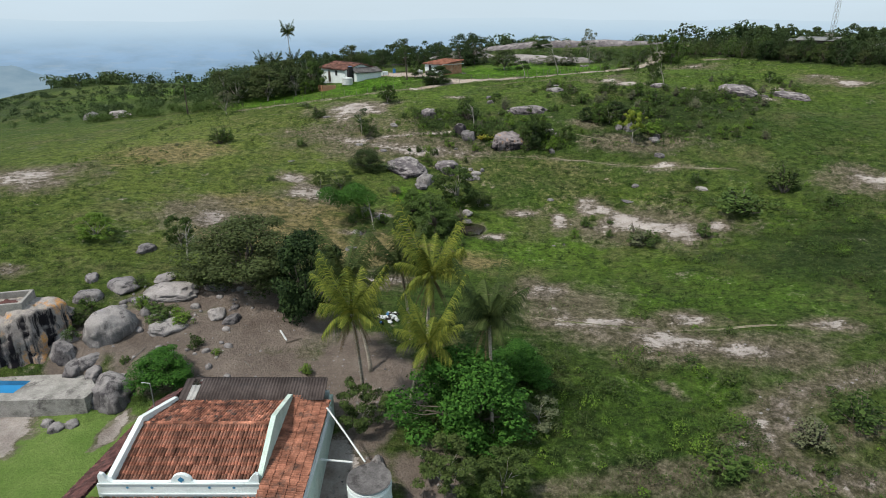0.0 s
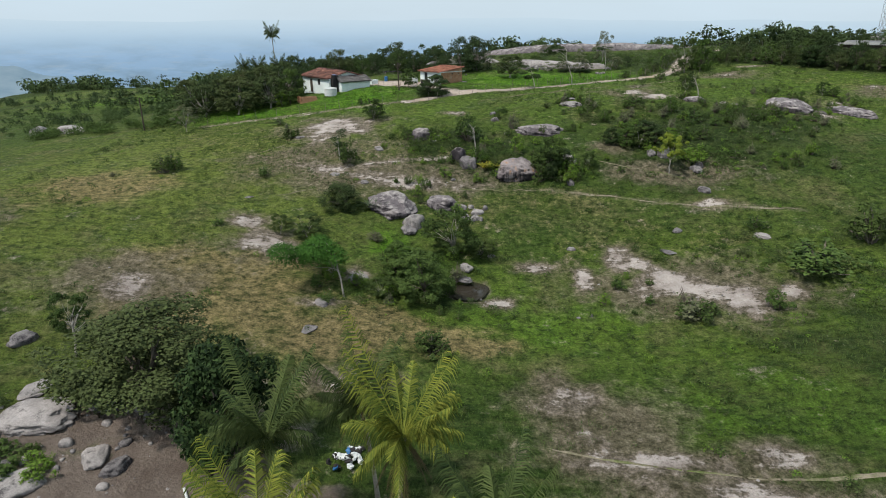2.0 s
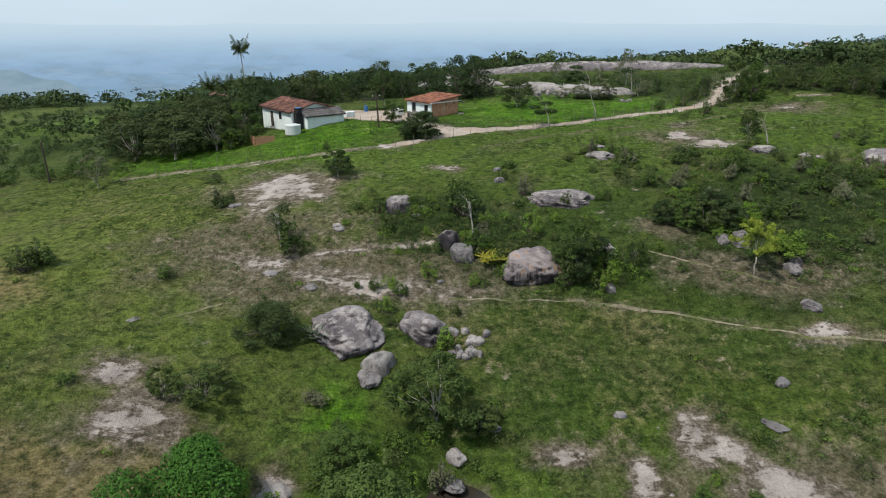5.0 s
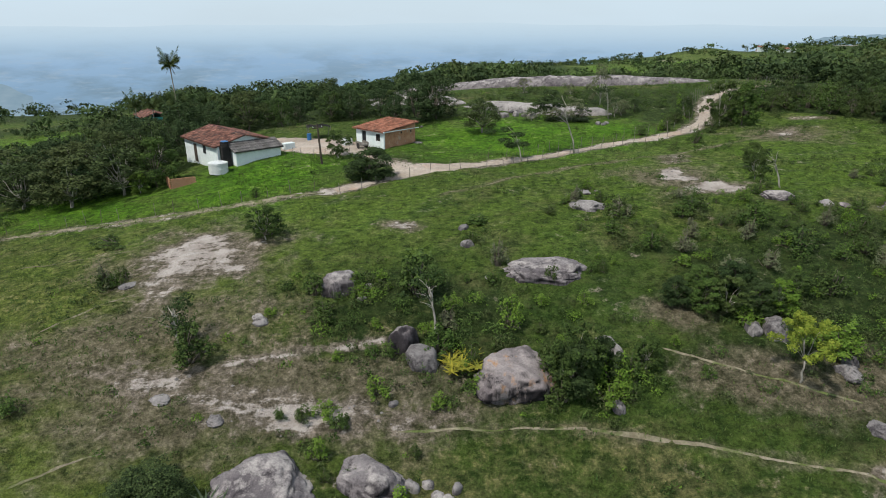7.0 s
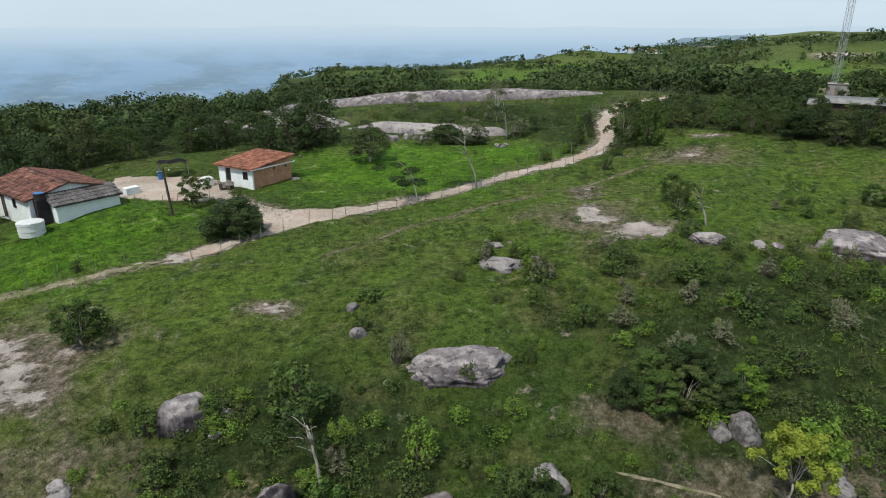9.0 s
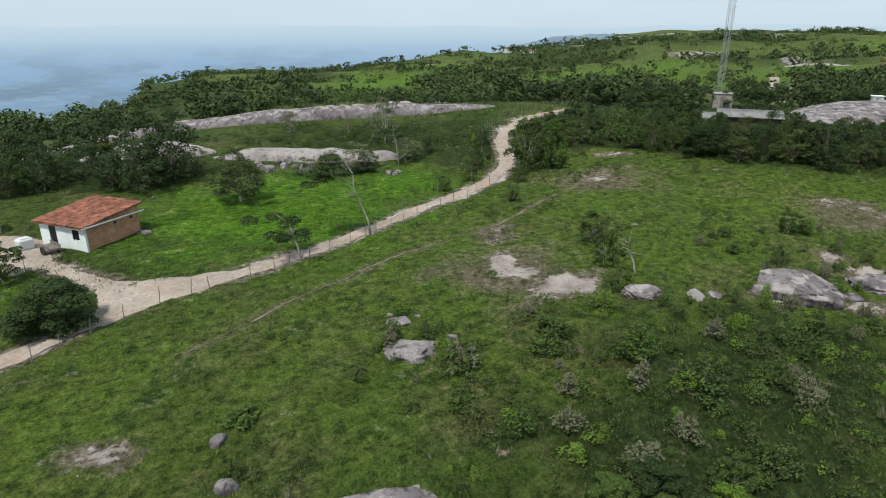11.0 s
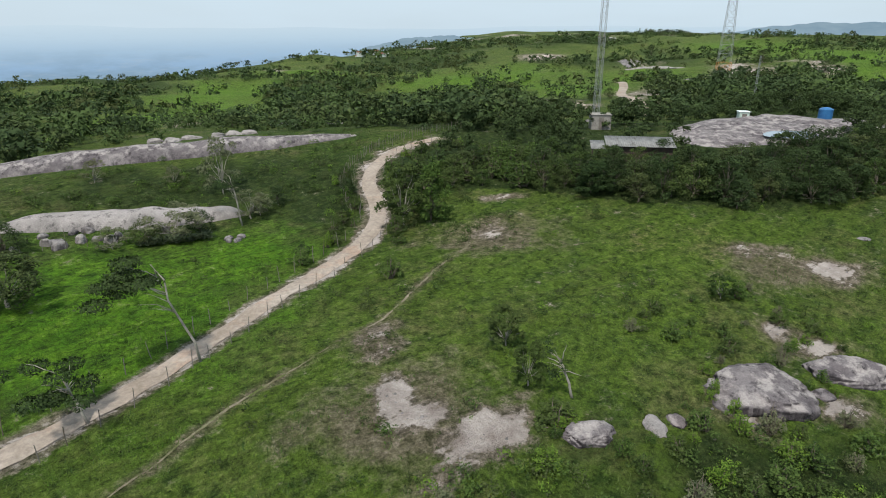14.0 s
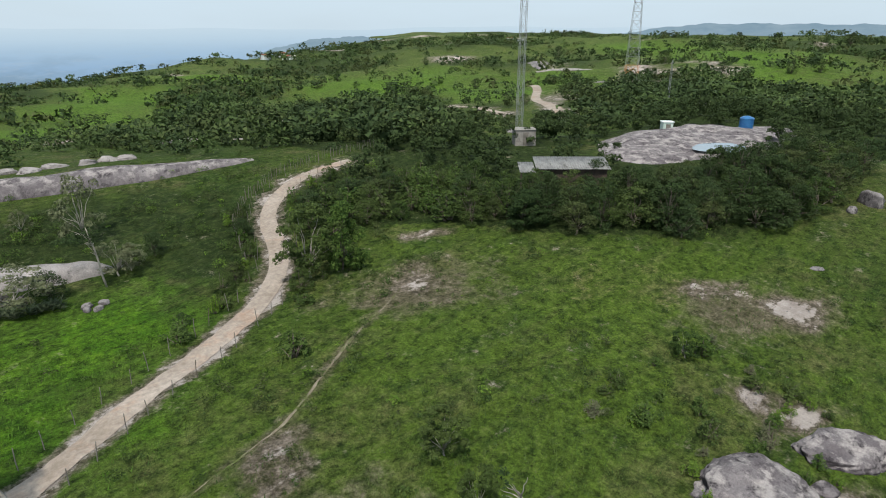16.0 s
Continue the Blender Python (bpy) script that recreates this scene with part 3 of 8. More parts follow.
BAND_B = [(30.4, 36.5), (28.4, 36.1), (23.8, 34.7), (19.8, 32.5), (17.9, 30.4), (18.4, 28.8), (21.2, 27.8), (23.8, 27.4)]
BAND_C = [(17.4, 29.3), (13.4, 28.4), (10.7, 27.8), (5.5, 27.0)]
SAND = [(-28.2, 31.2, 2.0, 2.6, 4.0), (-20.6, 31.6, 0.5, 1.3, -10.0), (-6.6, 28.2, 1.3, 1.9, 3.0), (-4.9, 26.2, 1.4, 2.2, 0.0)]
DRY = [(-7.0, 56.0, 9.0, 3.6, 6.0), (2.5, 56.4, 4.0, 1.6, 8.0), (-17.0, 58.0, 8.0, 5.0, 10.0), (-16.2, 63.0, 6.8, 5.4, 12.0), (-1.1, 57.3, 5.2, 1.5, 8.0), (-5.9, 58.5, 3.9, 2.8, 9.0), (-22.1, 64.2, 4.1, 2.7, 11.0), (-35.6, 79.1, 7.0, 6.0, 3.0), (-19.5, 62.5, 6.3, 3.3, 18.0)]
LUSH = [(16.5, 135.3, 14.3, 14.4, -10.0), (-14.0, 119.9, 8.6, 9.9, -20.0), (-31.1, 117.1, 10.4, 6.3, -22.0), (-4.5, 71.0, 2.0, 2.4, 11.0), (15.1, 132.3, 11.7, 7.9, -34.0), (31.0, 138.2, 6.0, 6.3, -36.0)]
POND = [(2.9, 65.5, 1.8, 2.1, 9.0)]
FOREST_LINE = [(48.8, 139.0), (54.6, 139.1), (58.9, 135.1), (61.9, 130.6), (65.8, 124.4), (70.3, 120.1), (73.7, 115.2), (81.5, 111.1), (90.8, 110.9), (104.5, 111.0)]
VALE_WOOD = [(79, 253), (100, 300), (140, 322), (175, 325), (170, 290), (180, 285), (195, 290), (199, 280), (166, 238), (130, 201), (104, 168), (78, 156), (66, 163), (67, 171), (75, 207)]
SLOPE_WOOD = [(140, 175), (173, 195), (202, 193), (265, 232), (300, 236), (288, 208), (269, 179), (230, 147), (188, 130), (155, 122), (136, 130), (140, 142), (134, 157)]
MID_WOOD = [(190, 500), (235, 540), (191, 437), (129, 338), (118, 373), (150, 420)]
BRUSH = [(49, 262), (60, 300), (85, 278), (83, 223), (76, 172), (69, 160), (56, 172), (20, 184), (0, 194), (0, 230)]
GREENER = [(15.0, 33.5, 11.0, 6.0, 0.0), (24.0, 48.0, 14.0, 5.0, 0.0), (9.2, 60.5, 9.5, 4.6, 2.0), (3.8, 59.0, 3.4, 3.0, 6.0), (-3.0, 69.0, 5.5, 6.0, 10.0), (4.0, 27.0, 7.0, 8.0, 0.0)]
FAR_FIELDS = [(235, 345, 120, 36, 71), (255, 245, 46, 20, 45), (112, 400, 50, 36, 70), (225, 560, 60, 34, 60), (430, 240, 100, 62, 28), (510, 320, 60, 40, 35), (195, 232, 22, 16, 50), (-70, 190, 34, 22, 40), (-64, 150, 20, 30, 10), (150, 440, 40, 22, 60), (62, 300, 40, 22, 75), (30, 255, 26, 14, 60), (95, 345, 30, 20, 70), (330, 300, 40, 18, 45), (300, 370, 60, 30, 50), (205, 265, 32, 16, 50), (270, 272, 42, 17, 20), (350, 205, 50, 20, 25), (140, 480, 44, 20, 65), (235, 520, 54, 22, 65), (560, 380, 90, 40, 40)]
FAR_BARE = [(310, 632, 46, 7, 15), (363, 328, 22, 7, 25), (408, 465, 26, 6, 40), (510, 482, 46, 8, -35), (171, 237, 10, 4, 35)]
TAWNY = [(-10, 88, 16, 7, 5), (-22, 96, 12, 9, 0), (62, 116, 8, 5, -40), (-30, 100, 10, 6, 0), (18, 72, 12, 6, 0), (8, 79, 14, 5, 0), (24, 100, 8, 4, -20)]
SOIL = [(22.4, 33.4, 4.0, 1.2, 25), (27.5, 35.6, 3.5, 1.0, 15), (19.8, 30.5, 1.2, 2.6, 0), (21.0, 27.4, 4.0, 1.0, 10), (25.5, 31.0, 3.0, 0.8, 20), (12.5, 27.9, 2.6, 0.9, 0), (9.4, 48.0, 1.6, 3.0, 0), (17, 41.0, 7.0, 1.6, -5), (27, 83, 6, 2.0, -10), (-15, 90, 8, 3, 10), (21, 89, 2.0, 1.2, -20), (10.5, 47.5, 4.5, 3.2, 0), (22, 39.5, 7, 2.0, -5), (-11, 84.5, 8, 4, 0), (-14, 100, 6, 5, 0), (29, 110.5, 4.5, 4, -30), (-3, 84, 9, 3, 0), (66, 107, 5, 2.5, -30), (50, 127, 5, 3, -30), (-24, 60, 5, 4, 10), (22, 65, 9, 4, -6)]
JUNCTION = [(1.0, 122.4), (5.0, 121.8), (10.0, 120.4), (8.6, 118.3), (4.6, 117.4), (2.0, 116.2), (1.6, 118.0)]
FAR_ROAD = [(243.3, 261.7), (209.4, 231.9), (191.5, 220.7), (159.0, 193.0), (138.7, 173.8), (131.4, 166.6)]
FAR_LANE = [(167.8, 240.1), (158.4, 225.4), (148.0, 208.6), (134.2, 185.8)]
LAWN = [(-25.0, 27.5, 7.5, 5.5, 0), (-22.0, 31.0, 3.0, 2.2, 0)]
DRIVE = [(3.0, 120.8), (0.6, 123.4), (-1.6, 126.8), (-3.5, 129.6)]
POND_Z = min(gz(POND[0][0] + 1.9 * math.cos(k), POND[0][1] + 2.1 * math.sin(k)) for k in range(7)) - 0.12


def stripe(x, y, path, half):
    """1 on a path, falling to 0 beyond its half width."""
    best = np.full_like(x, 1e9)
    for (ax, ay), (bx, by) in zip(path, path[1:]):
        dx, dy = bx - ax, by - ay
        t = np.clip(((x - ax) * dx + (y - ay) * dy) / (dx * dx + dy * dy), 0, 1)
        best = np.minimum(best, np.hypot(x - ax - t * dx, y - ay - t * dy))
    return np.clip(1.5 - best / half, 0, 1)


def spots(x, y, rows, grow=1.0):
    out = np.zeros_like(x)
    for cx, cy, a, b, turn in rows:
        c, s = math.cos(radians(turn)), math.sin(radians(turn))
        u, v = (x - cx) * c + (y - cy) * s, -(x - cx) * s + (y - cy) * c
        d = np.hypot(u / (a * grow), v / (b * grow)) + 0.22 * wave(x, y, 2.3 / min(a, 4.0), cx) + 0.12 * wave(x, y, 5.0 / min(a, 4.0), cy)
        out = np.maximum(out, np.clip(1.35 - 0.85 * d, 0, 1))
    return out


def inside(x, y, poly):
    hit = np.zeros(np.shape(x), dtype=bool)
    for (ax, ay), (bx, by) in zip(poly, poly[1:] + poly[:1]):
        cross = ((ay > y) != (by > y)) & (x < (bx - ax) * (y - ay) / (by - ay + 1e-9) + ax)
        hit ^= cross
    return hit


EAST_WOOD = FOREST_LINE + [(128, 106), (150, 112), (150, 150), (132, 150), (112, 146), (98, 148), (86, 156), (72, 160), (60, 154), (53, 148)]
WEST_WOOD = [(-47, 126), (-43, 122), (-35, 118.5), (-31, 119.5), (-27.5, 121), (-27, 131), (-27, 141), (-20, 151), (-8, 152), (-2, 150), (4, 147), (10, 149), (9, 158), (2, 172), (-6, 190), (-40, 196), (-52, 170)]
SLAB_EAST = (108.0, 131.0, 21.0, 9.5, -18.0)


def axis(lo, hi, step, far_lo, far_hi, ratio=1.13):
    mid = list(np.arange(lo, hi + 1e-6, step))
    up, s = [hi], step
    while up[-1] < far_hi:
        s *= ratio
        up.append(up[-1] + min(s, 120))
    down, s = [lo], step
    while down[-1] > far_lo:
        s *= ratio
        down.append(down[-1] - min(s, 120))
    return np.array(down[:0:-1] + mid + up[1:])


def build_ground():
    xs, ys = axis(-48, 82, 0.6, -2400, 3000), axis(14, 140, 0.6, -600, 3200)
    X, Y = np.meshgrid(xs, ys)
    Z = ground_at(X, Y)
    pond = spots(X, Y, POND)
    sunk = np.clip(2.6 - 2.0 * np.hypot((X - POND[0][0]) / 2.0, (Y - POND[0][1]) / 2.2), 0, 1)
    Z = Z * (1 - sunk) + np.minimum(Z, POND_Z - 0.3) * sunk
    Z = Z - 0.10 * stripe(X, Y, ROAD, 1.2)
    n = len(xs)
    idx = np.arange(X.size).reshape(X.shape)
    quads = np.stack([idx[:-1, :-1], idx[:-1, 1:], idx[1:, 1:], idx[1:, :-1]], -1).reshape(-1, 4)
    me = bpy.data.meshes.new("ground")
    me.from_pydata(np.stack([X, Y, Z], -1).reshape(-1, 3).tolist(), [], quads.tolist())
    me.polygons.foreach_set("use_smooth", [True] * len(me.polygons))
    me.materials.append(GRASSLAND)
    far = np.hypot((X - 28) / 94, (Y - 93) / 107)
    rim = np.clip((far - 1.15) * 3, 0, 1)
    fields = rim * np.maximum(1.15 * spots(X, Y, FAR_FIELDS), 0.7 * np.clip((patches(X, Y, 70, 3, 2) - 0.50) * 9, 0, 1))
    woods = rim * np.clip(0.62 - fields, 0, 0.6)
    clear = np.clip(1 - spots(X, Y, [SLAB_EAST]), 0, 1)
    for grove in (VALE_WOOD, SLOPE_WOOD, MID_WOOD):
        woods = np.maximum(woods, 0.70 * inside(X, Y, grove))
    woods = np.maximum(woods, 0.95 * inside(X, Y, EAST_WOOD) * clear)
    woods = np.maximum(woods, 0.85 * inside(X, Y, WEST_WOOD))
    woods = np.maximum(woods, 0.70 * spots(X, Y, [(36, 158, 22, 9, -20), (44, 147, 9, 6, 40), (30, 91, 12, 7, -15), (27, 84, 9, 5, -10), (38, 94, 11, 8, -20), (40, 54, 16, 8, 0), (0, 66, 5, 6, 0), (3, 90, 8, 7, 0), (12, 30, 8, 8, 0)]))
    bare = np.maximum.reduce([np.maximum(0.9 * spots(X, Y, BARE_HILL[:1], 1.0), 0.62 * spots(X, Y, BARE_HILL[1:5], 1.25)), 1.05 * spots(X, Y, BARE_HILL[5:], 0.85), 1.5 * spots(X, Y, BARE_HILL[6:9], 1.2), 1.3 * spots(X, Y, BARE_HILL[9:10], 0.95), spots(X, Y, BARE_MEADOW, 0.85), 0.78 * spots(X, Y, BARE_LOW, 0.85), 0.36 * stripe(X, Y, BAND_A, 0.8), 0.36 * stripe(X, Y, BAND_B, 0.8), 2.0 * spots(X, Y, SAND), 0.52 * spots(X, Y, BARE_FAINT), 1.1 * spots(X, Y, FAR_BARE), 0.75 * stripe(X, Y, PATH_H, 0.4),
                              0.95 * stripe(X, Y, ROAD, 1.25), 0.6 * stripe(X, Y, TRACK, 0.9), 0.95 * stripe(X, Y, DRIVE, 1.2), 1.3 * inside(X, Y, YARD), 0.8 * stripe(X, Y, FAR_ROAD, 3.0), 0.8 * stripe(X, Y, FAR_LANE, 2.5)])
    worn_ground = np.maximum.reduce([0.85 * spots(X, Y, BARE_HILL, 1.45), 0.85 * spots(X, Y, BARE_MEADOW, 1.45), 0.9 * spots(X, Y, BARE_LOW, 1.6), 0.85 * spots(X, Y, SOIL, 1.2), 0.8 * spots(X, Y, BARE_FAINT, 1.3), 0.6 * stripe(X, Y, PATH_C, 0.5), 0.95 * stripe(X, Y, BAND_A, 1.2), 0.95 * stripe(X, Y, BAND_B, 1.2), 0.7 * stripe(X, Y, BAND_C, 0.9), 0.7 * stripe(X, Y, [(14.8, 36.2), (15.9, 34.5)], 0.4), 0.5 * stripe(X, Y, PATH_A, 0.5)])
    bare = np.maximum(bare, np.clip((far - 1.3) * 3, 0, 1) * np.clip((patches(X, Y, 40, 3, 9) - 0.70) * 9, 0, 0.9))
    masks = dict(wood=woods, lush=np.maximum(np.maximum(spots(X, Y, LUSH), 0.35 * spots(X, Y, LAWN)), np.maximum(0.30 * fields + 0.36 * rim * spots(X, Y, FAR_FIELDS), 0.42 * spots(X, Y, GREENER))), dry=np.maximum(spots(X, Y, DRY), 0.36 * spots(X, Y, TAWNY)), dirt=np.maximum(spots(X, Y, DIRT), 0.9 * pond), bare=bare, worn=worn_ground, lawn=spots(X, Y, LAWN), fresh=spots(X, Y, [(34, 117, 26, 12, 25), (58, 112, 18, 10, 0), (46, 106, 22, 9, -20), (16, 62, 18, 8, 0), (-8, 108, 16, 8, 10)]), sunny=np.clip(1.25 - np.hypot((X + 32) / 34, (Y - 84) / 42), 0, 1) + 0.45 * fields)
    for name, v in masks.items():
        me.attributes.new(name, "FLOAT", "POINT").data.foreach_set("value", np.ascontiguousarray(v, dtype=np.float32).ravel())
    ob = tagged(new("ground", me), "hilly green pasture with worn bare patches", "ground", kind="structure")
    return ob


build_ground()


def ribbon(name, path, width, label, mat, lift=0.05):
    """A dirt road laid along a smoothed line, with ragged edges."""
    p = np.array(path, dtype=float)
    t = np.arange(len(p))
    fine = np.linspace(0, len(p) - 1, len(p) * 14)
    px, py = np.interp(fine, t, p[:, 0]), np.interp(fine, t, p[:, 1])
    k = np.ones(15) / 15
    px = np.convolve(np.pad(px, 7, mode="edge"), k, "valid")
    py = np.convolve(np.pad(py, 7, mode="edge"), k, "valid")
    dx, dy = np.gradient(px), np.gradient(py)
    ln = np.hypot(dx, dy)
    nx, ny = -dy / ln, dx / ln
    rng = np.random.default_rng(5)
    rough = np.convolve(rng.normal(size=len(px) + 6) * 0.3, np.ones(7) / 7, "valid")
    verts, faces = [], []
    cols = 7
    for i in range(len(px)):
        w = width * max(0.12, 1 + rough[i] * (0.25 if width > 1 else 2.4)) * (1 if width > 1 else min(1.0, 0.25 + i / 14, 0.25 + (len(px) - 1 - i) / 14))
        for j in range(cols):
            u = (j / (cols - 1) - 0.5) * w
            x, y = px[i] + nx[i] * u, py[i] + ny[i] * u
            edge = abs(j - 3) / 3
            verts.append((x, y, gz(x, y) + lift - 0.09 * min(1.0, width) * edge ** 4 - 0.03 * (width > 1) * (abs(j - 3) == 1)))
        if i:
            o = (i - 1) * cols
            for j in range(cols - 1):
                faces.append((o + j, o + j + 1, o + cols + j + 1, o + cols + j))
    ob = mesh_ob(name, verts, faces, mat, smooth=True)
    return tagged(ob, label, "dirt road" if width > 1 else "footpath", kind="structure")


def worn_yard(name, poly, label):
    """A trodden yard: one sheet of bare earth over the ground, sinking in at its rim."""
    xs, ys = [p[0] for p in poly], [p[1] for p in poly]
    gx, gy = np.arange(min(xs) - 0.4, max(xs) + 0.8, 0.4), np.arange(min(ys) - 0.4, max(ys) + 0.8, 0.4)
    X, Y = np.meshgrid(gx, gy)
    X, Y = X + 0.18 * wave(X, Y, 1.9, 0.3), Y + 0.18 * wave(X, Y, 2.3, 1.3)
    deep = np.full(X.shape, 9.0)
    for (ax, ay), (bx, by) in zip(poly, poly[1:] + poly[:1]):
        dx, dy = bx - ax, by - ay
        t = np.clip(((X - ax) * dx + (Y - ay) * dy) / (dx * dx + dy * dy), 0, 1)
        deep = np.minimum(deep, np.hypot(X - ax - t * dx, Y - ay - t * dy))
    deep = np.where(inside(X, Y, poly), deep, -deep)
    Z = ground_at(X, Y) + np.clip(0.02 + 0.16 * deep, -0.12, 0.055)
    idx = np.arange(X.size).reshape(X.shape)
    quads = np.stack([idx[:-1, :-1], idx[:-1, 1:], idx[1:, 1:], idx[1:, :-1]], -1).reshape(-1, 4)
    quads = quads[(deep.ravel()[quads] > -0.6).any(1)]
    tagged(mesh_ob(name, np.stack([X, Y, Z], -1).reshape(-1, 3), quads, ROAD_DIRT, smooth=True), label, "bare ground", kind="structure")


worn_yard("yard_ground", YARD, "pale trodden yard between the farm houses")
worn_yard("road_junction", JUNCTION, "wide pale dirt junction where the drive leaves")
ribbon("far_road", FAR_ROAD, 3.2, "pale dirt road winding over the far slope", ROAD_DIRT, 0.15)
ribbon("far_lane", FAR_LANE, 2.4, "pale dirt lane through far fields", ROAD_DIRT, 0.15)
ribbon("road", ROAD, 1.6, "pale winding dirt road with wheel ruts", ROAD_DIRT)
ribbon("drive", DRIVE, 1.7, "pale dirt drive up to the farm yard", ROAD_DIRT)
ribbon("track", TRACK, 0.8, "narrow dirt track along the field", PATH_DIRT, 0.06)
for line in (PATH_A, PATH_B, PATH_C, PATH_D, PATH_E, PATH_F, PATH_G):
    ribbon("footpath", line, 0.15 if line is PATH_C else 0.22, "narrow trodden earth footpath across the pasture", PATH_DIRT, 0.03)


def build_pond():
    cx, cy, a, b, turn = POND[0]
    m, nt, bs = shader("muddy_water", 0.12, 0.5)
    bs.inputs["Base Color"].default_value = (0.030, 0.026, 0.020, 1)
    bumped(nt, bs, noise_of(nt, 6, 3), 0.05, 0.02)
    v = [(cx + 1.02 * a * math.cos(t) * (1 + 0.1 * math.sin(3 * t)), cy + 0.95 * b * math.sin(t), POND_Z) for t in np.linspace(0, 2 * math.pi, 40, endpoint=False)]
    f = [tuple(range(40))]
    tagged(mesh_ob("water", v, f, m), "small muddy brown waterhole in the gully", "water", kind="structure")


build_pond()


def build_backdrop():
    """The hazy plain far below and the low ranges at its end, glowing with air light."""
    m = bpy.data.materials.new("hazy_distance")
    m.use_nodes = True
    nt = m.node_tree
    nt.nodes.clear()
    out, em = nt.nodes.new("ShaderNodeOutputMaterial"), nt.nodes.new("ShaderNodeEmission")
    co = nt.nodes.new("ShaderNodeNewGeometry")
    sep = nt.nodes.new("ShaderNodeSeparateXYZ")
    nt.links.new(co.outputs["Position"], sep.inputs[0])
    # haze is in these glowing colours: bluer low down, paler towards the horizon
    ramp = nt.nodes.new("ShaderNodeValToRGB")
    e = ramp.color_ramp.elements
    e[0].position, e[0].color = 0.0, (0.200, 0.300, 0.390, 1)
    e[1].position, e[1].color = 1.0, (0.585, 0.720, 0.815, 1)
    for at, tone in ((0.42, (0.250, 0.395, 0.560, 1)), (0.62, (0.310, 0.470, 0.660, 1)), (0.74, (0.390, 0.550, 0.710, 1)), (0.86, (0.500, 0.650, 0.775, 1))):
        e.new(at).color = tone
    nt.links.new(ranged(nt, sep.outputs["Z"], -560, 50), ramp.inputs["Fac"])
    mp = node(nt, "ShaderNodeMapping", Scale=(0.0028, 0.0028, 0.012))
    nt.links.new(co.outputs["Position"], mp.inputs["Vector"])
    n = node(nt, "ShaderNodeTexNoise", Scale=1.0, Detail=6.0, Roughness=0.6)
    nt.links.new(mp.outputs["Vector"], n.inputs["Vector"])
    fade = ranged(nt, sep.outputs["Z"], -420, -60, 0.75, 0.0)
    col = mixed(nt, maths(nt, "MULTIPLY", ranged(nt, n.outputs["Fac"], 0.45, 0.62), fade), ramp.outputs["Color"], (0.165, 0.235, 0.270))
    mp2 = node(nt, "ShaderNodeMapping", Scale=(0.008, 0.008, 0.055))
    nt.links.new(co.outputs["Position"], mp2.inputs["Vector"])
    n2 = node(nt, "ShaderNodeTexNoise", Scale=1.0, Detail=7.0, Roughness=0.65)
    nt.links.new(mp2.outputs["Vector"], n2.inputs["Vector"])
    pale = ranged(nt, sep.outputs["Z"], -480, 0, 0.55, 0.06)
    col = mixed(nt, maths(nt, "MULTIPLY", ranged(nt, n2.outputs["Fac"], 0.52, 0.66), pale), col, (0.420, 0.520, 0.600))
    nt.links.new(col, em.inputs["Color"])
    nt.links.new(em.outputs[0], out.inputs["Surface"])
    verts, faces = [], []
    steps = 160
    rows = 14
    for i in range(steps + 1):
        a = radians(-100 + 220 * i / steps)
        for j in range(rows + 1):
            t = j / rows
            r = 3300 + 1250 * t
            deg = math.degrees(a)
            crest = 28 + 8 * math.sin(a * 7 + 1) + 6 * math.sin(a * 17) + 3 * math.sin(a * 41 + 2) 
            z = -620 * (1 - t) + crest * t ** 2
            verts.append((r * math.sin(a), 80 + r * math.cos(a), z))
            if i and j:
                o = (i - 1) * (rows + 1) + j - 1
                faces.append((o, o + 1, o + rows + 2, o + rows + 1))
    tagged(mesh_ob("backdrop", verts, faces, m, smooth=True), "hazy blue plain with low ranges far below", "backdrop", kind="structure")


build_backdrop()


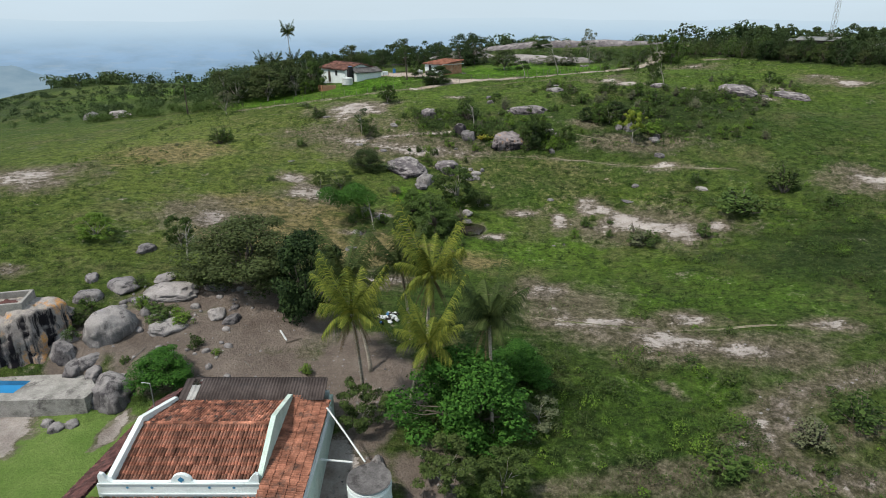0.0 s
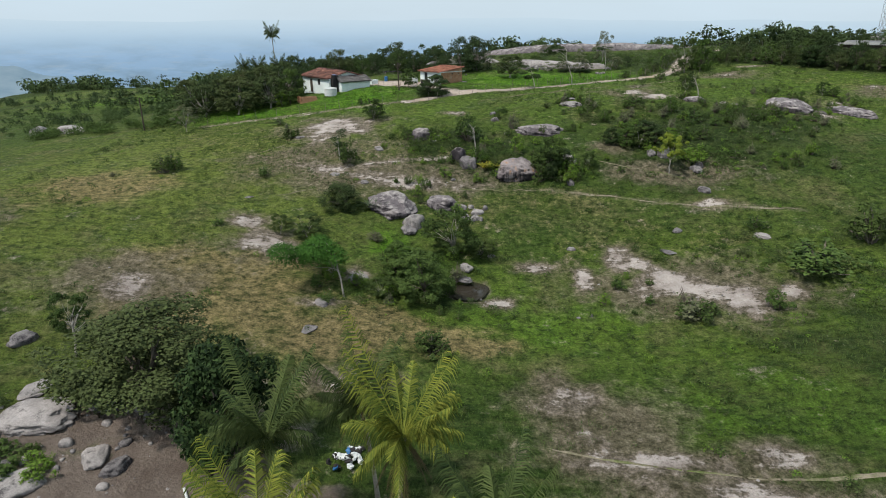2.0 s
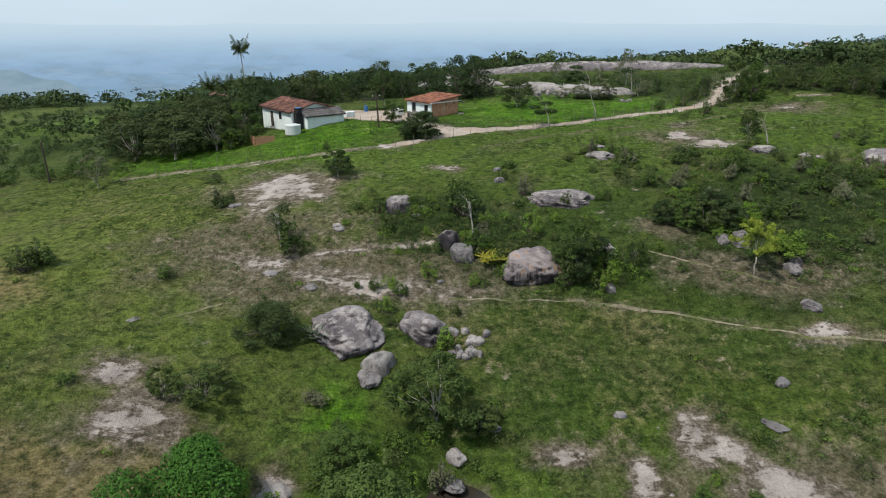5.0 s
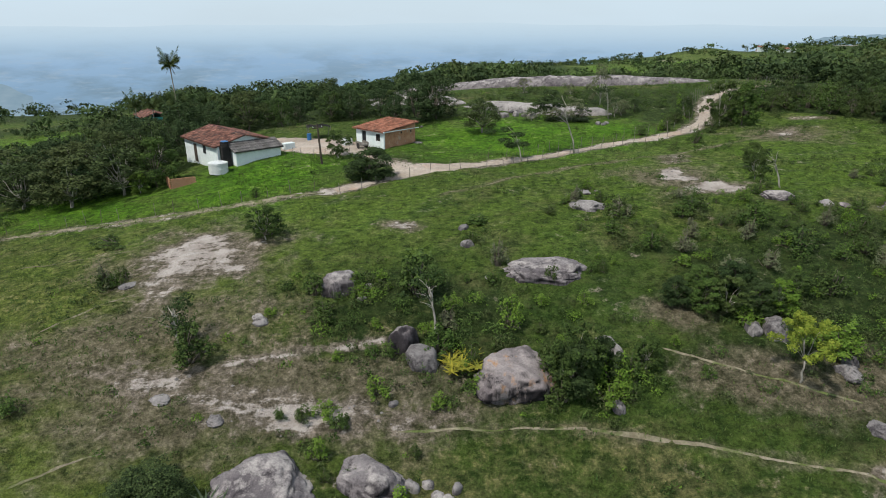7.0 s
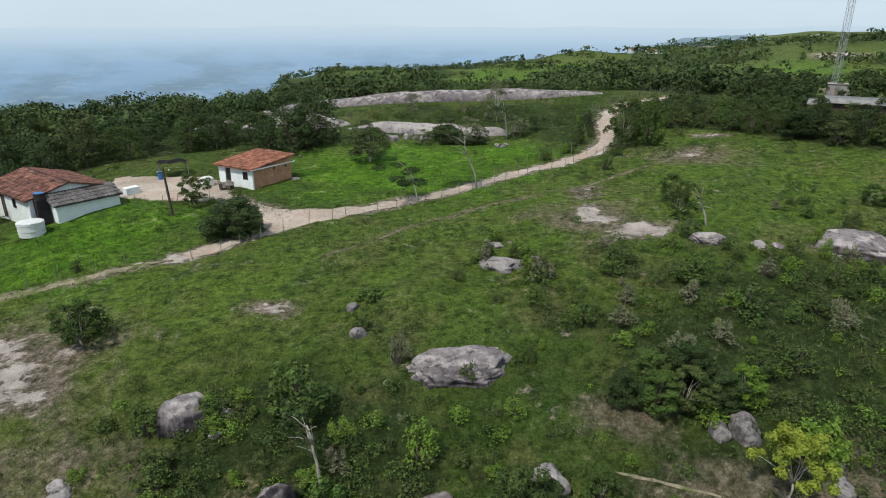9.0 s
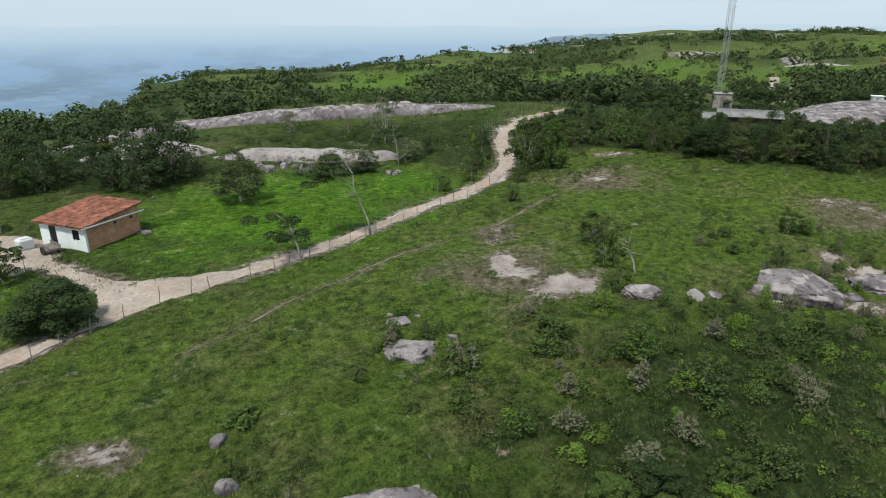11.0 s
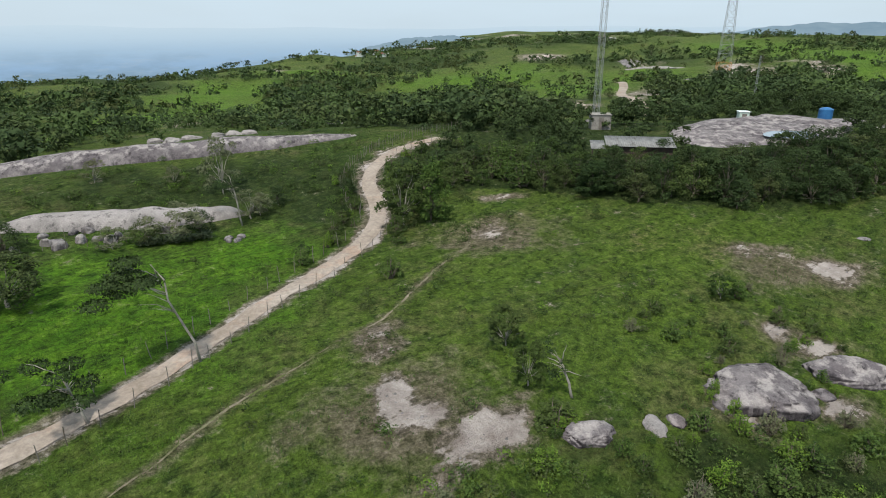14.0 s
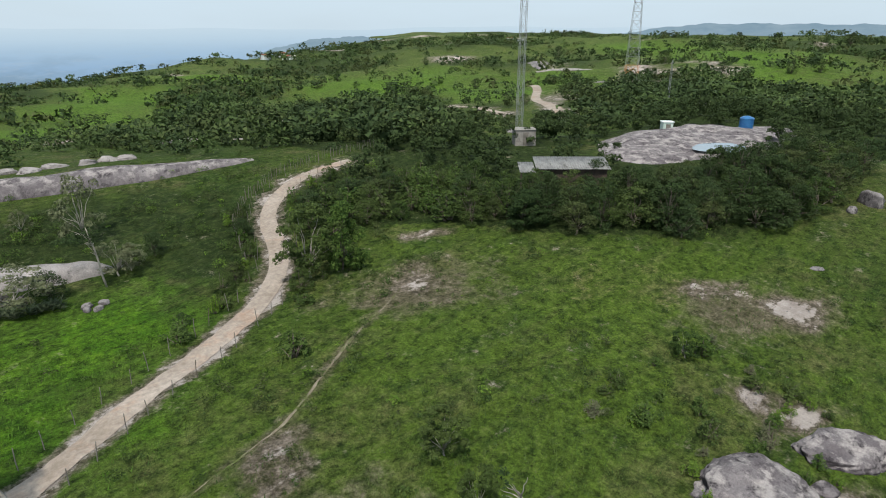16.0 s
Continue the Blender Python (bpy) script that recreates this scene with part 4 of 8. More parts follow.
def build_far_range():
    """Hills on the skyline, beyond the farmed country; haze blue and air light put into their glow."""
    m = bpy.data.materials.new("hazed_hills")
    m.use_nodes = True
    nt = m.node_tree
    nt.nodes.clear()
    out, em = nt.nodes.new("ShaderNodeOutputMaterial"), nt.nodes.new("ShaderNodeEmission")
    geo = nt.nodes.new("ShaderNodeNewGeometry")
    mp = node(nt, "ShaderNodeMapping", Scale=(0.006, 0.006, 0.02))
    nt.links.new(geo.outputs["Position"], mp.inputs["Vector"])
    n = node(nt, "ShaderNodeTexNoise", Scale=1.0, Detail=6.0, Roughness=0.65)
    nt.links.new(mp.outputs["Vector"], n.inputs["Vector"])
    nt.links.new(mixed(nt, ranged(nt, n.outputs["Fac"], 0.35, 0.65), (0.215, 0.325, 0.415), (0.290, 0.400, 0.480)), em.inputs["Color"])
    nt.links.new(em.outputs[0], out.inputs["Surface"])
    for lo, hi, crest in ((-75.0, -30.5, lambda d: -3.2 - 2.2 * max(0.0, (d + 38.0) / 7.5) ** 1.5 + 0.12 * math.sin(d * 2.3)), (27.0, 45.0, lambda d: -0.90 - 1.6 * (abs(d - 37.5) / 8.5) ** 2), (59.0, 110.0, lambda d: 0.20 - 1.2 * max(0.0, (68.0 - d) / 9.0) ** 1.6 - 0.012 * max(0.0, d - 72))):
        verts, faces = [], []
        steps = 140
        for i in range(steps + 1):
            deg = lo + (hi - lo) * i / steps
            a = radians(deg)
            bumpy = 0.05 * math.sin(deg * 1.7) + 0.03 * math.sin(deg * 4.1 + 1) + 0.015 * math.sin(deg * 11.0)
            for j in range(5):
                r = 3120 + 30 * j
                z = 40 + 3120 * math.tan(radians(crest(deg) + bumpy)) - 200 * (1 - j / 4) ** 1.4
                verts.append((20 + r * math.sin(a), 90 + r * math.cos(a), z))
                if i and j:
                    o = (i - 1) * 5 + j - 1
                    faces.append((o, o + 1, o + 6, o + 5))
        tagged(mesh_ob("backdrop", verts, faces, m, smooth=True), "far wooded hills on the skyline, glowing haze-blue", "backdrop", kind="structure")


build_far_range()

# ---- plants ----
def limb_path(rng, p0, p1, n=5, sway=0.12):
    p0, p1 = np.array(p0, float), np.array(p1, float)
    out = []
    for i in range(n):
        t = i / (n - 1)
        q = p0 * (1 - t) + p1 * t
        q[2] += 0.15 * np.linalg.norm(p1 - p0) * math.sin(math.pi * t) * 0.5
        if 0 < i < n - 1:
            q += rng.normal(size=3) * sway * np.linalg.norm(p1 - p0) / n
        out.append(tuple(q))
    return out


def build_tree(seed, leaf, bark, name, label, category, clumps=26, count=2600, size=0.2, stem=0.3, low=0.15, flat=0.8, gaps=0.0, group="", lump=(0.42, 0.78)):
    """A tree 5 m wide and 5 m high: trunk, limbs and a ragged crown of many leaf clumps."""
    rng = np.random.default_rng(seed)
    ob = holder(name, label, category, group)
    z0, z1 = 5.0 * low, 5.0
    blobs, k = [], 0
    skew = rng.uniform(-0.25, 0.25, 2)
    while len(blobs) < clumps:
        k += 1
        a, t = 2.39996 * k + rng.uniform(-0.5, 0.5), rng.random()
        prof = math.sin(math.pi * (0.12 + 0.80 * t) ** 0.85) ** 0.6
        s = rng.uniform(*lump)
        lobe = 1.0 + 0.22 * math.sin(3 * a + seed) + 0.12 * math.sin(5 * a + 2 * seed)
        r = (2.35 * prof * lobe - s * 0.8) * (0.55 + 0.45 * rng.random() ** 0.5)
        z = z0 + (z1 - z0 - 0.5) * t + 0.1
        if gaps and math.sin(2.1 * a + 5 * t + seed) < gaps - 1:
            continue
        blobs.append((max(r, 0) * math.cos(a) + skew[0] * t, max(r, 0) * math.sin(a) + skew[1] * t, z, s, s, s * flat * rng.uniform(0.75, 1.1)))
    fork = (rng.uniform(-0.2, 0.2), rng.uniform(-0.2, 0.2), max(0.7, 5.0 * low * 0.8))
    pieces = [tube(limb_path(rng, (0, 0, -0.4), fork, 5), [stem * 0.62, stem * 0.46, stem * 0.42, stem * 0.38, stem * 0.34], 7)]
    for b in blobs[::3 if clumps < 50 else 4]:
        tip = (b[0] * 0.92, b[1] * 0.92, b[2])
        pieces.append(tube(limb_path(rng, fork, tip, 5), [stem * 0.24, stem * 0.18, stem * 0.13, stem * 0.08, 0.015], 4))
    v, f = join(*pieces)
    mesh_ob("trunk", v, f, bark, ob, True)
    v, f = leaves(rng, blobs, int(count * 1.45), size)
    mesh_ob("crown", v, f, leaf, ob)
    return ob


def build_bush(seed, leaf, name, label, count=900, size=0.17, clumps=14, tall=1.1, group="", stemmy=False):
    """A ragged bush about 2 m wide and 2 m high, leafy to the ground, with upright shoots."""
    rng = np.random.default_rng(seed)
    ob = holder(name, label, "bush", group)
    blobs = []
    lean = rng.normal(size=2) * 0.12
    for k in range(clumps):
        a = 2.4 * k + rng.uniform(-0.7, 0.7)
        r = 0.80 * math.sqrt((k + 0.2) / clumps) * rng.uniform(0.55, 1.25)
        s = rng.uniform(0.13, 0.34)
        z = 0.25 + 1.15 * tall * max(0.1, 1 - (r / 0.95) ** 2) * rng.uniform(0.4, 1.15)
        x, y = r * math.cos(a) + lean[0] * z, r * math.sin(a) + lean[1] * z
        blobs.append((x, y, z, s, s, s * rng.uniform(0.8, 1.5)))
        if z > 0.7:
            blobs.append((x * 1.1, y * 1.1, z * 0.5, s * 1.1, s * 1.1, s))
        if k % 3 == 0:
            blobs.append((x * 1.05, y * 1.05, z + s + 0.12, s * 0.4, s * 0.4, s * 0.9))
    pieces = []
    for b in blobs[:: 1 if stemmy else 2]:
        pieces.append(tube(limb_path(rng, (b[0] * 0.1, b[1] * 0.1, -0.2), (b[0], b[1], b[2] + (0.4 if stemmy else 0)), 4), [0.045, 0.035, 0.025, 0.01], 4))
    v, f = join(*pieces)
    mesh_ob("stem", v, f, BARK, ob, True)
    v, f = leaves(rng, blobs, int(count * 1.5), size, 0.3)
    mesh_ob("foliage", v, f, leaf, ob)
    return ob


def build_spiky(seed, leaf, label, rosettes=16, blades=13, spread=1.0, long=0.55):
    """A clump of sword-leaved rosettes about 2 m wide."""
    rng = np.random.default_rng(seed)
    ob = holder("spiky_plant", label, "plant", "spiky plants")
    for k in range(rosettes):
        r, a = spread * math.sqrt((k + 0.4) / rosettes) * rng.uniform(0.8, 1.1), 2.4 * k
        cx, cy, base = r * math.cos(a), r * math.sin(a), rng.uniform(0.0, 0.35)
        v, f = [], []
        for j in range(blades):
            t, ln, up = 2.4 * j + rng.uniform(-0.2, 0.2), long * rng.uniform(0.7, 1.2), rng.uniform(0.35, 1.1)
            dx, dy = math.cos(t), math.sin(t)
            o = len(v)
            for u, w in ((0.0, 0.045), (0.5, 0.05), (1.0, 0.006)):
                px, py, pz = cx + dx * ln * u, cy + dy * ln * u, base + ln * up * u * (1.25 - 0.5 * u)
                v += [(px - dy * w, py + dx * w, pz), (px + dy * w, py - dx * w, pz)]
            f += [(o, o + 1, o + 3, o + 2), (o + 2, o + 3, o + 5, o + 4)]
        mesh_ob("rosette", v, f, leaf, ob)
    return ob


def frond(rng, length, droop, width, rise, leaflets=26):
    """One feathered palm leaf along +x: rib and leaflets."""
    v, f = [], []
    n = leaflets
    rib = []
    for i in range(n + 1):
        t = i / n
        rib.append(Vector((length * (t - 0.12 * t * t), 0.0, rise * length * t - droop * length * t * t)))
    rp = [tuple(p) for p in rib[:: max(1, n // 8)]]
    rv, rf = tube(rp, [0.035 - 0.028 * i / (len(rp) - 1) for i in range(len(rp))], 4)
    v += rv
    f += rf
    for i in range(2, n + 1):
        t = i / n
        w = width * math.sin(math.pi * min(1, 0.16 + t * 0.80)) ** 0.6 * rng.uniform(0.7, 1.2)
        fwd = (rib[i] - rib[i - 1]).normalized()
        for side in (-1, 1):
            out = Vector((0.80 * fwd.x, side * 0.62, -0.50 + 0.70 * fwd.z + rng.uniform(-0.25, 0.15))).normalized()
            p = rib[i]
            q = fwd * (length / n * 0.95)
            mid = p + out * w * 0.55 + Vector((0, 0, 0.05 * w))
            end = p + out * w + Vector((0, 0, -0.45 * w))
            o = len(v)
            v += [tuple(p - q * 0.5), tuple(p + q * 0.5), tuple(mid + q * 0.5), tuple(mid - q * 0.3), tuple(end)]
            f += [(o, o + 1, o + 2, o + 3), (o + 3, o + 2, o + 4)]
    return v, f


def build_palm(seed, base, top, leaf, label, fronds=17, length=3.1, dead=4, group="", lean=0.0):
    """A coconut palm from its base to the heart of its crown."""
    rng = np.random.default_rng(seed)
    ob = holder("coconut_palm", label, "palm tree", group)
    h = Vector(top) - Vector(base)
    path = []
    for i in range(9):
        t = i / 8
        path.append((h.x * t ** 1.5, h.y * t ** 1.5, -0.3 + (h.z + 0.3) * t))
    v, f = tube(path, [0.20, 0.14, 0.115, 0.105, 0.10, 0.10, 0.095, 0.10, 0.16], 9)
    mesh_ob("trunk", v, f, PALM_BARK, ob, True)
    for k in range(fronds + dead):
        old = k >= fronds
        u = k / fronds
        fv, ff = frond(rng, length * (0.88 if not old else 0.42) * rng.uniform(0.8, 1.1), (0.62 if not old else 0.5) * rng.uniform(0.7, 1.2) * (0.40 + 0.65 * u), 0.82 if not old else 0.4, (1.8 - 1.65 * u) * rng.uniform(0.75, 1.25) if not old else -1.3, 38)
        m = Matrix.Translation(h) @ Euler((rng.uniform(-0.25, 0.25), 0, 2.4 * k + rng.uniform(-0.3, 0.3))).to_matrix().to_4x4()
        fv = [tuple(m @ Vector(p)) for p in fv]
        mesh_ob("frond", fv, ff, PALM_DEAD if old else leaf, ob, label="dry brown hanging frond" if old else "")
    nuts = []
    for k in range(7):
        bm = bmesh.new()
        bmesh.ops.create_icosphere(bm, subdivisions=1, radius=0.13, matrix=Matrix.Translation((h.x + 0.24 * math.cos(k * 0.9), h.y + 0.24 * math.sin(k * 0.9), h.z - 0.22 - 0.08 * (k % 2))))
        part("coconut", bm, PALM_LEAF, ob)
    ob.matrix_basis = pose(*base)
    return ob

# ---- rocks ----
ROCK_BANK = {}


def rock_mesh(seed, mat, sub=3, form="loaf"):
    """A weathered boulder one metre wide with its foot under z = 0: loaf, block or round."""
    bm = bmesh.new()
    bmesh.ops.create_icosphere(bm, subdivisions=sub, radius=0.5)
    off = Vector((seed * 7.3, seed * 3.1, seed * 5.7))
    rng = np.random.default_rng(seed + 50)
    cuts = rng.normal(size=(14 if form == "loaf" else 9, 3))
    cuts[:, 2] = np.abs(cuts[:, 2]) * (0.9 if form == "loaf" else 0.5)
    cuts /= np.linalg.norm(cuts, axis=1)[:, None]
    deep = rng.uniform(0.80, 1.0, len(cuts)) if form == "loaf" else rng.uniform(0.86, 1.08, len(cuts))
    p = {"loaf": 2.7, "block": 4.2, "round": 2.3}[form]
    for v in bm.verts:
        d = v.co.normalized()
        k = (abs(d.x) ** p + abs(d.y) ** p + abs(d.z) ** p) ** (-1 / p)
        for n, o in zip(cuts, deep):
            c = float(n[0] * d.x + n[1] * d.y + n[2] * d.z)
            if c > 0.1 and o / c < k:
                k = 0.93 * o / c + 0.07 * k
        k *= 1 + 0.15 * noise.noise(d * 1.3 + off) + 0.09 * noise.noise(d * 2.9 + off) + 0.045 * noise.noise(d * 6 + off) + 0.028 * noise.noise(d * 14 + off)
        k -= 0.09 * max(0.0, 0.07 - abs(noise.noise(d * 1.9 + off * 2))) / 0.07
        v.co = d * 0.5 * k
        v.co.z = v.co.z * 0.76 + 0.10
    me = bpy.data.meshes.new("rock")
    bm.to_mesh(me)
    bm.free()
    me.polygons.foreach_set("use_smooth", [True] * len(me.polygons))
    me.materials.append(mat)
    return me


def stone_rise(w, h):
    """Height above ground of a stone that looks w wide and h high from a raised eye."""
    return max(0.4 * h, min((0.42 if w < 2 else 0.6) * w, 1.06 * (h - 0.2 * w)))


def rock(x, y, w, h, kind="grey", seed=0, label="", deep=0.72, name="boulder", turn=None, form="loaf", tilt=0.0):
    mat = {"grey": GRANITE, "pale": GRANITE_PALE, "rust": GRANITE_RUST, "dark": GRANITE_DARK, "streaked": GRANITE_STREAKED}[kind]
    big = w > 2.5
    key = (kind, seed % 5, big, form, w < 1.3, w < 0.8)
    if key not in ROCK_BANK:
        ROCK_BANK[key] = rock_mesh(seed % 5 + 11 * len(kind), mat, 5 if w > 4 else 4 if big else 2 if w < 0.8 else 3 if w < 1.3 else 4, form)
    ob = new(name, ROCK_BANK[key])
    turn = (seed * 67) % 360 if turn is None else turn
    lift = min(gz(x + w * 0.3, y), gz(x - w * 0.3, y), gz(x, y + w * 0.25), gz(x, y - w * 0.25), gz(x, y))
    ob.matrix_basis = pose(x, y, lift - 0.06 * h, tilt, 0, 0) @ place_at(0, 0, 0, turn, (w * 1.02, w * deep, h * 2.1))
    return tagged(ob, label or {"grey": "weathered grey granite boulder in the grass", "pale": "pale bare granite outcrop in the grass", "rust": "dark granite boulder with rusty stains", "dark": "low dark purple-grey granite outcrop"}[kind], "rock", "granite boulders")


# x, y, width, height
ROCKS_YARD = [(-21.9, 44.1, 4.3, 1.6), (-24.1, 38.8, 3.8, 2.7), (-26.0, 44.9, 3.0, 1.3), (-27.8, 43.1, 2.1, 1.2), (-23.4, 46.9, 2.4, 0.7), (-21.9, 33.8, 3.7, 2.5), (-20.4, 39.9, 2.6, 1.1), (-17.5, 42.2, 1.8, 0.9), (-19.0, 46.1, 2.1, 0.8), (-16.2, 41.7, 1.5, 0.8), (-22.7, 41.8, 1.2, 0.8), (-23.7, 43.2, 1.5, 0.7), (-25.4, 36.3, 1.9, 1.4), (-26.5, 37.0, 2.2, 1.6), (-24.6, 36.7, 1.8, 1.7), (-23.9, 35.9, 1.5, 0.9), (-26.9, 38.2, 1.8, 1.6), (-26.7, 51.2, 1.8, 1.1), (-28.8, 45.9, 1.4, 0.7), (-21.7, 41.3, 1.1, 0.7), (-18.1, 46.1, 0.9, 0.7), (-22.3, 39.9, 0.7, 0.6), (-16.1, 45.8, 0.7, 0.4)]
ROCKS_HILL = [(12.9, 92.8, 6.7, 2.5), (9.0, 83.4, 4.6, 3.9), (-2.1, 92.9, 2.1, 1.5), (3.4, 85.6, 1.8, 1.4), (2.3, 87.1, 1.2, 1.7), (7.4, 98.0, 1.2, 1.0), (19.1, 103.5, 3.0, 1.0), (14.8, 82.4, 1.2, 1.2), (14.9, 85.8, 1.1, 1.3), (-17.9, 95.6, 1.6, 0.5), (-7.3, 90.4, 1.3, 0.6), (-0.5, 92.2, 0.7, 0.5), (26.3, 86.4, 2.3, 1.3), (-11.5, 83.5, 1.4, 0.5), (1.8, 83.3, 0.7, 0.6), (-8.1, 82.2, 1.4, 0.5), (28.8, 83.2, 1.3, 0.7), (7.4, 101.1, 1.0, 0.6), (8.6, 93.9, 0.7, 0.5), (-0.1, 93.5, 0.8, 0.6)]
ROCKS_EAST = [(50.6, 98.4, 1.5, 1.2), (19.0, 106.8, 1.5, 0.7), (18.4, 103.3, 3.1, 1.6), (21.4, 104.3, 0.7, 1.1), (18.8, 108.2, 0.5, 0.3), (20.3, 107.3, 0.5, 0.3)]
ROCKS_LOW = [(2.8, 68.4, 1.3, 1.4), (5.3, 70.8, 0.9, 0.6), (-2.8, 73.9, 2.4, 1.3), (31.1, 71.2, 1.7, 0.8), (23.8, 73.4, 1.2, 0.8), (22.0, 70.5, 1.7, 0.5), (13.1, 71.7, 0.9, 0.8), (28.9, 83.0, 1.8, 1.0), (28.4, 79.3, 1.7, 0.9), (-7.1, 90.1, 1.1, 0.7), (-2.2, 93.5, 2.0, 1.0), (2.6, 66.6, 1.6, 0.7), (-19.5, 77.6, 0.9, 0.3), (12.9, 61.4, 0.4, 0.3), (11.8, 61.1, 0.4, 0.2), (-9.1, 56.1, 1.4, 0.5), (-8.9, 59.9, 1.4, 0.7)]
ROCKS_FAR = [(89.4, 106.8, 1.3, 1.5), (93.0, 105.8, 2.5, 2.4), (75.8, 106.0, 1.2, 0.4), (31.8, 142.7, 0.8, 0.5), (31.1, 143.1, 0.8, 0.5), (18.0, 150.9, 1.7, 0.8), (17.3, 153.1, 1.1, 0.7), (20.9, 152.4, 1.4, 0.9), (21.3, 149.9, 1.1, 0.7), (22.4, 149.2, 0.9, 0.6), (32.4, 143.3, 0.9, 0.5), (31.3, 143.6, 0.9, 0.5), (5.0, 144.5, 0.7, 0.5), (4.2, 133.4, 1.4, 0.4), (19.7, 152.6, 1.0, 0.7)]
for i, (x, y, w, h) in enumerate(ROCKS_YARD):
    rock(x, y + w * 0.25, w, stone_rise(w, h) * 0.95, "pale" if i in (0, 1, 4, 6, 7) else "grey", i, "lichen-grey rounded granite boulder behind the house" if i < 8 else "broken grey granite block behind the house", form="round" if i < 5 else "block" if i % 3 == 0 else "loaf")
for i, (x, y, w, h) in enumerate(ROCKS_HILL):
    if i in (1, 2, 3, 4):
        continue
    look_of, lift, deep = ("dark", 0.92, 0.62) if i == 0 else ("pale" if i == 10 else "grey", 1.0, 0.72)
    rock(x, y + w * 0.5 * deep * 0.85, w, stone_rise(w, h) * lift, look_of, i + 3, turn=(i * 67) % 360 if w < 3 else 0, deep=deep, form="loaf")
rock(9.1, 85.4, 4.7, 1.75, "rust", 2, "big purple-grey granite block stained rusty at its foot", 0.9, turn=8, form="block", tilt=11)
rock(-2.1, 93.9, 2.9, 1.45, "dark", 5, "rounded dark granite boulder among shrubs", 0.8, turn=15, form="round")
rock(2.4, 88.0, 1.9, 1.75, "dark", 4, "upright dark purple granite boulder", 0.75, turn=20, tilt=8)
rock(3.6, 86.6, 2.1, 1.15, "grey", 6, "pale blue-grey granite boulder with a flat face", 0.8, turn=-15, form="block", tilt=14)
rock(47.2, 101.2, 6.0, 1.35, "dark", 7, "broad granite slab with a pale sloping top and dark foot", 0.80, turn=-32, form="block", tilt=7)
rock(54.6, 98.9, 5.4, 0.95, "dark", 9, "low granite slab with a pale cracked top", 0.66, turn=-32, form="block", tilt=6)
rock(35.6, 104.0, 2.9, 0.62, "dark", 3, "pale-topped granite slab breaking out of the grass", 0.7, turn=-20, tilt=4)
rock(39.2, 102.5, 1.7, 0.24, "pale", 14, "low pale rock plate stained with rust", 0.7, turn=60, form="block", tilt=8)
rock(40.6, 102.2, 1.2, 0.24, "rust", 11, "low rusty brown rock plate in the grass", 0.9, turn=60, form="block", tilt=8)
rock(15.2, 86.6, 2.0, 1.3, "pale", 7, "pale granite boulder beside the thicket")
rock(-4.7, 78.3, 5.2, 1.45, "dark", 1, "broad purple-grey granite boulder with pale lichen", 1.05, turn=20, tilt=9)
rock(0.5, 79.0, 4.1, 1.35, "dark", 3, "rounded dark granite boulder with a pale top", 0.75, turn=-30, tilt=6)
rock(-2.2, 75.2, 2.3, 1.35, "pale", 9, "wedge-shaped granite boulder spotted black", 0.8, turn=30)
rng = np.random.default_rng(8)
for k in range(14):
    x, y = 2.6 + 3.2 * rng.random(), 76.2 + 2.6 * rng.random()
    rock(x, y, 0.55 + 0.5 * rng.random(), 0.38, "grey" if k % 3 else "pale", k, "angular grey stone on a heap in the grass", 0.7, "stone", form="block")
rock(-6.6, 65.0, 2.0, 0.45, "pale", 6, "low pale rock in the grass")
rock(24.9, 87.2, 1.3, 0.8, "grey", 12)
rock(29.3, 84.0, 1.0, 0.7, "grey", 13)
rock(28.7, 83.4, 0.8, 0.5, "grey", 14)
for i, (x, y, w, h) in enumerate(ROCKS_EAST):
    rock(x, y + w * 0.32, w * 1.05, stone_rise(w, h) * 0.6, "dark" if i == 0 else "grey", i + 1, turn=-25, deep=0.75)
for i, (x, y, w, h) in enumerate(ROCKS_LOW):
    rock(x, y + w * 0.2, w, stone_rise(w, h) * (1.0 if i == 0 else 0.7), "pale" if i in (0, 3) else "grey", i + 2)
for i, (x, y, w, h) in enumerate(ROCKS_FAR):
    rock(x, y + w * 0.2, w, stone_rise(w, h), "grey", i, form="round")


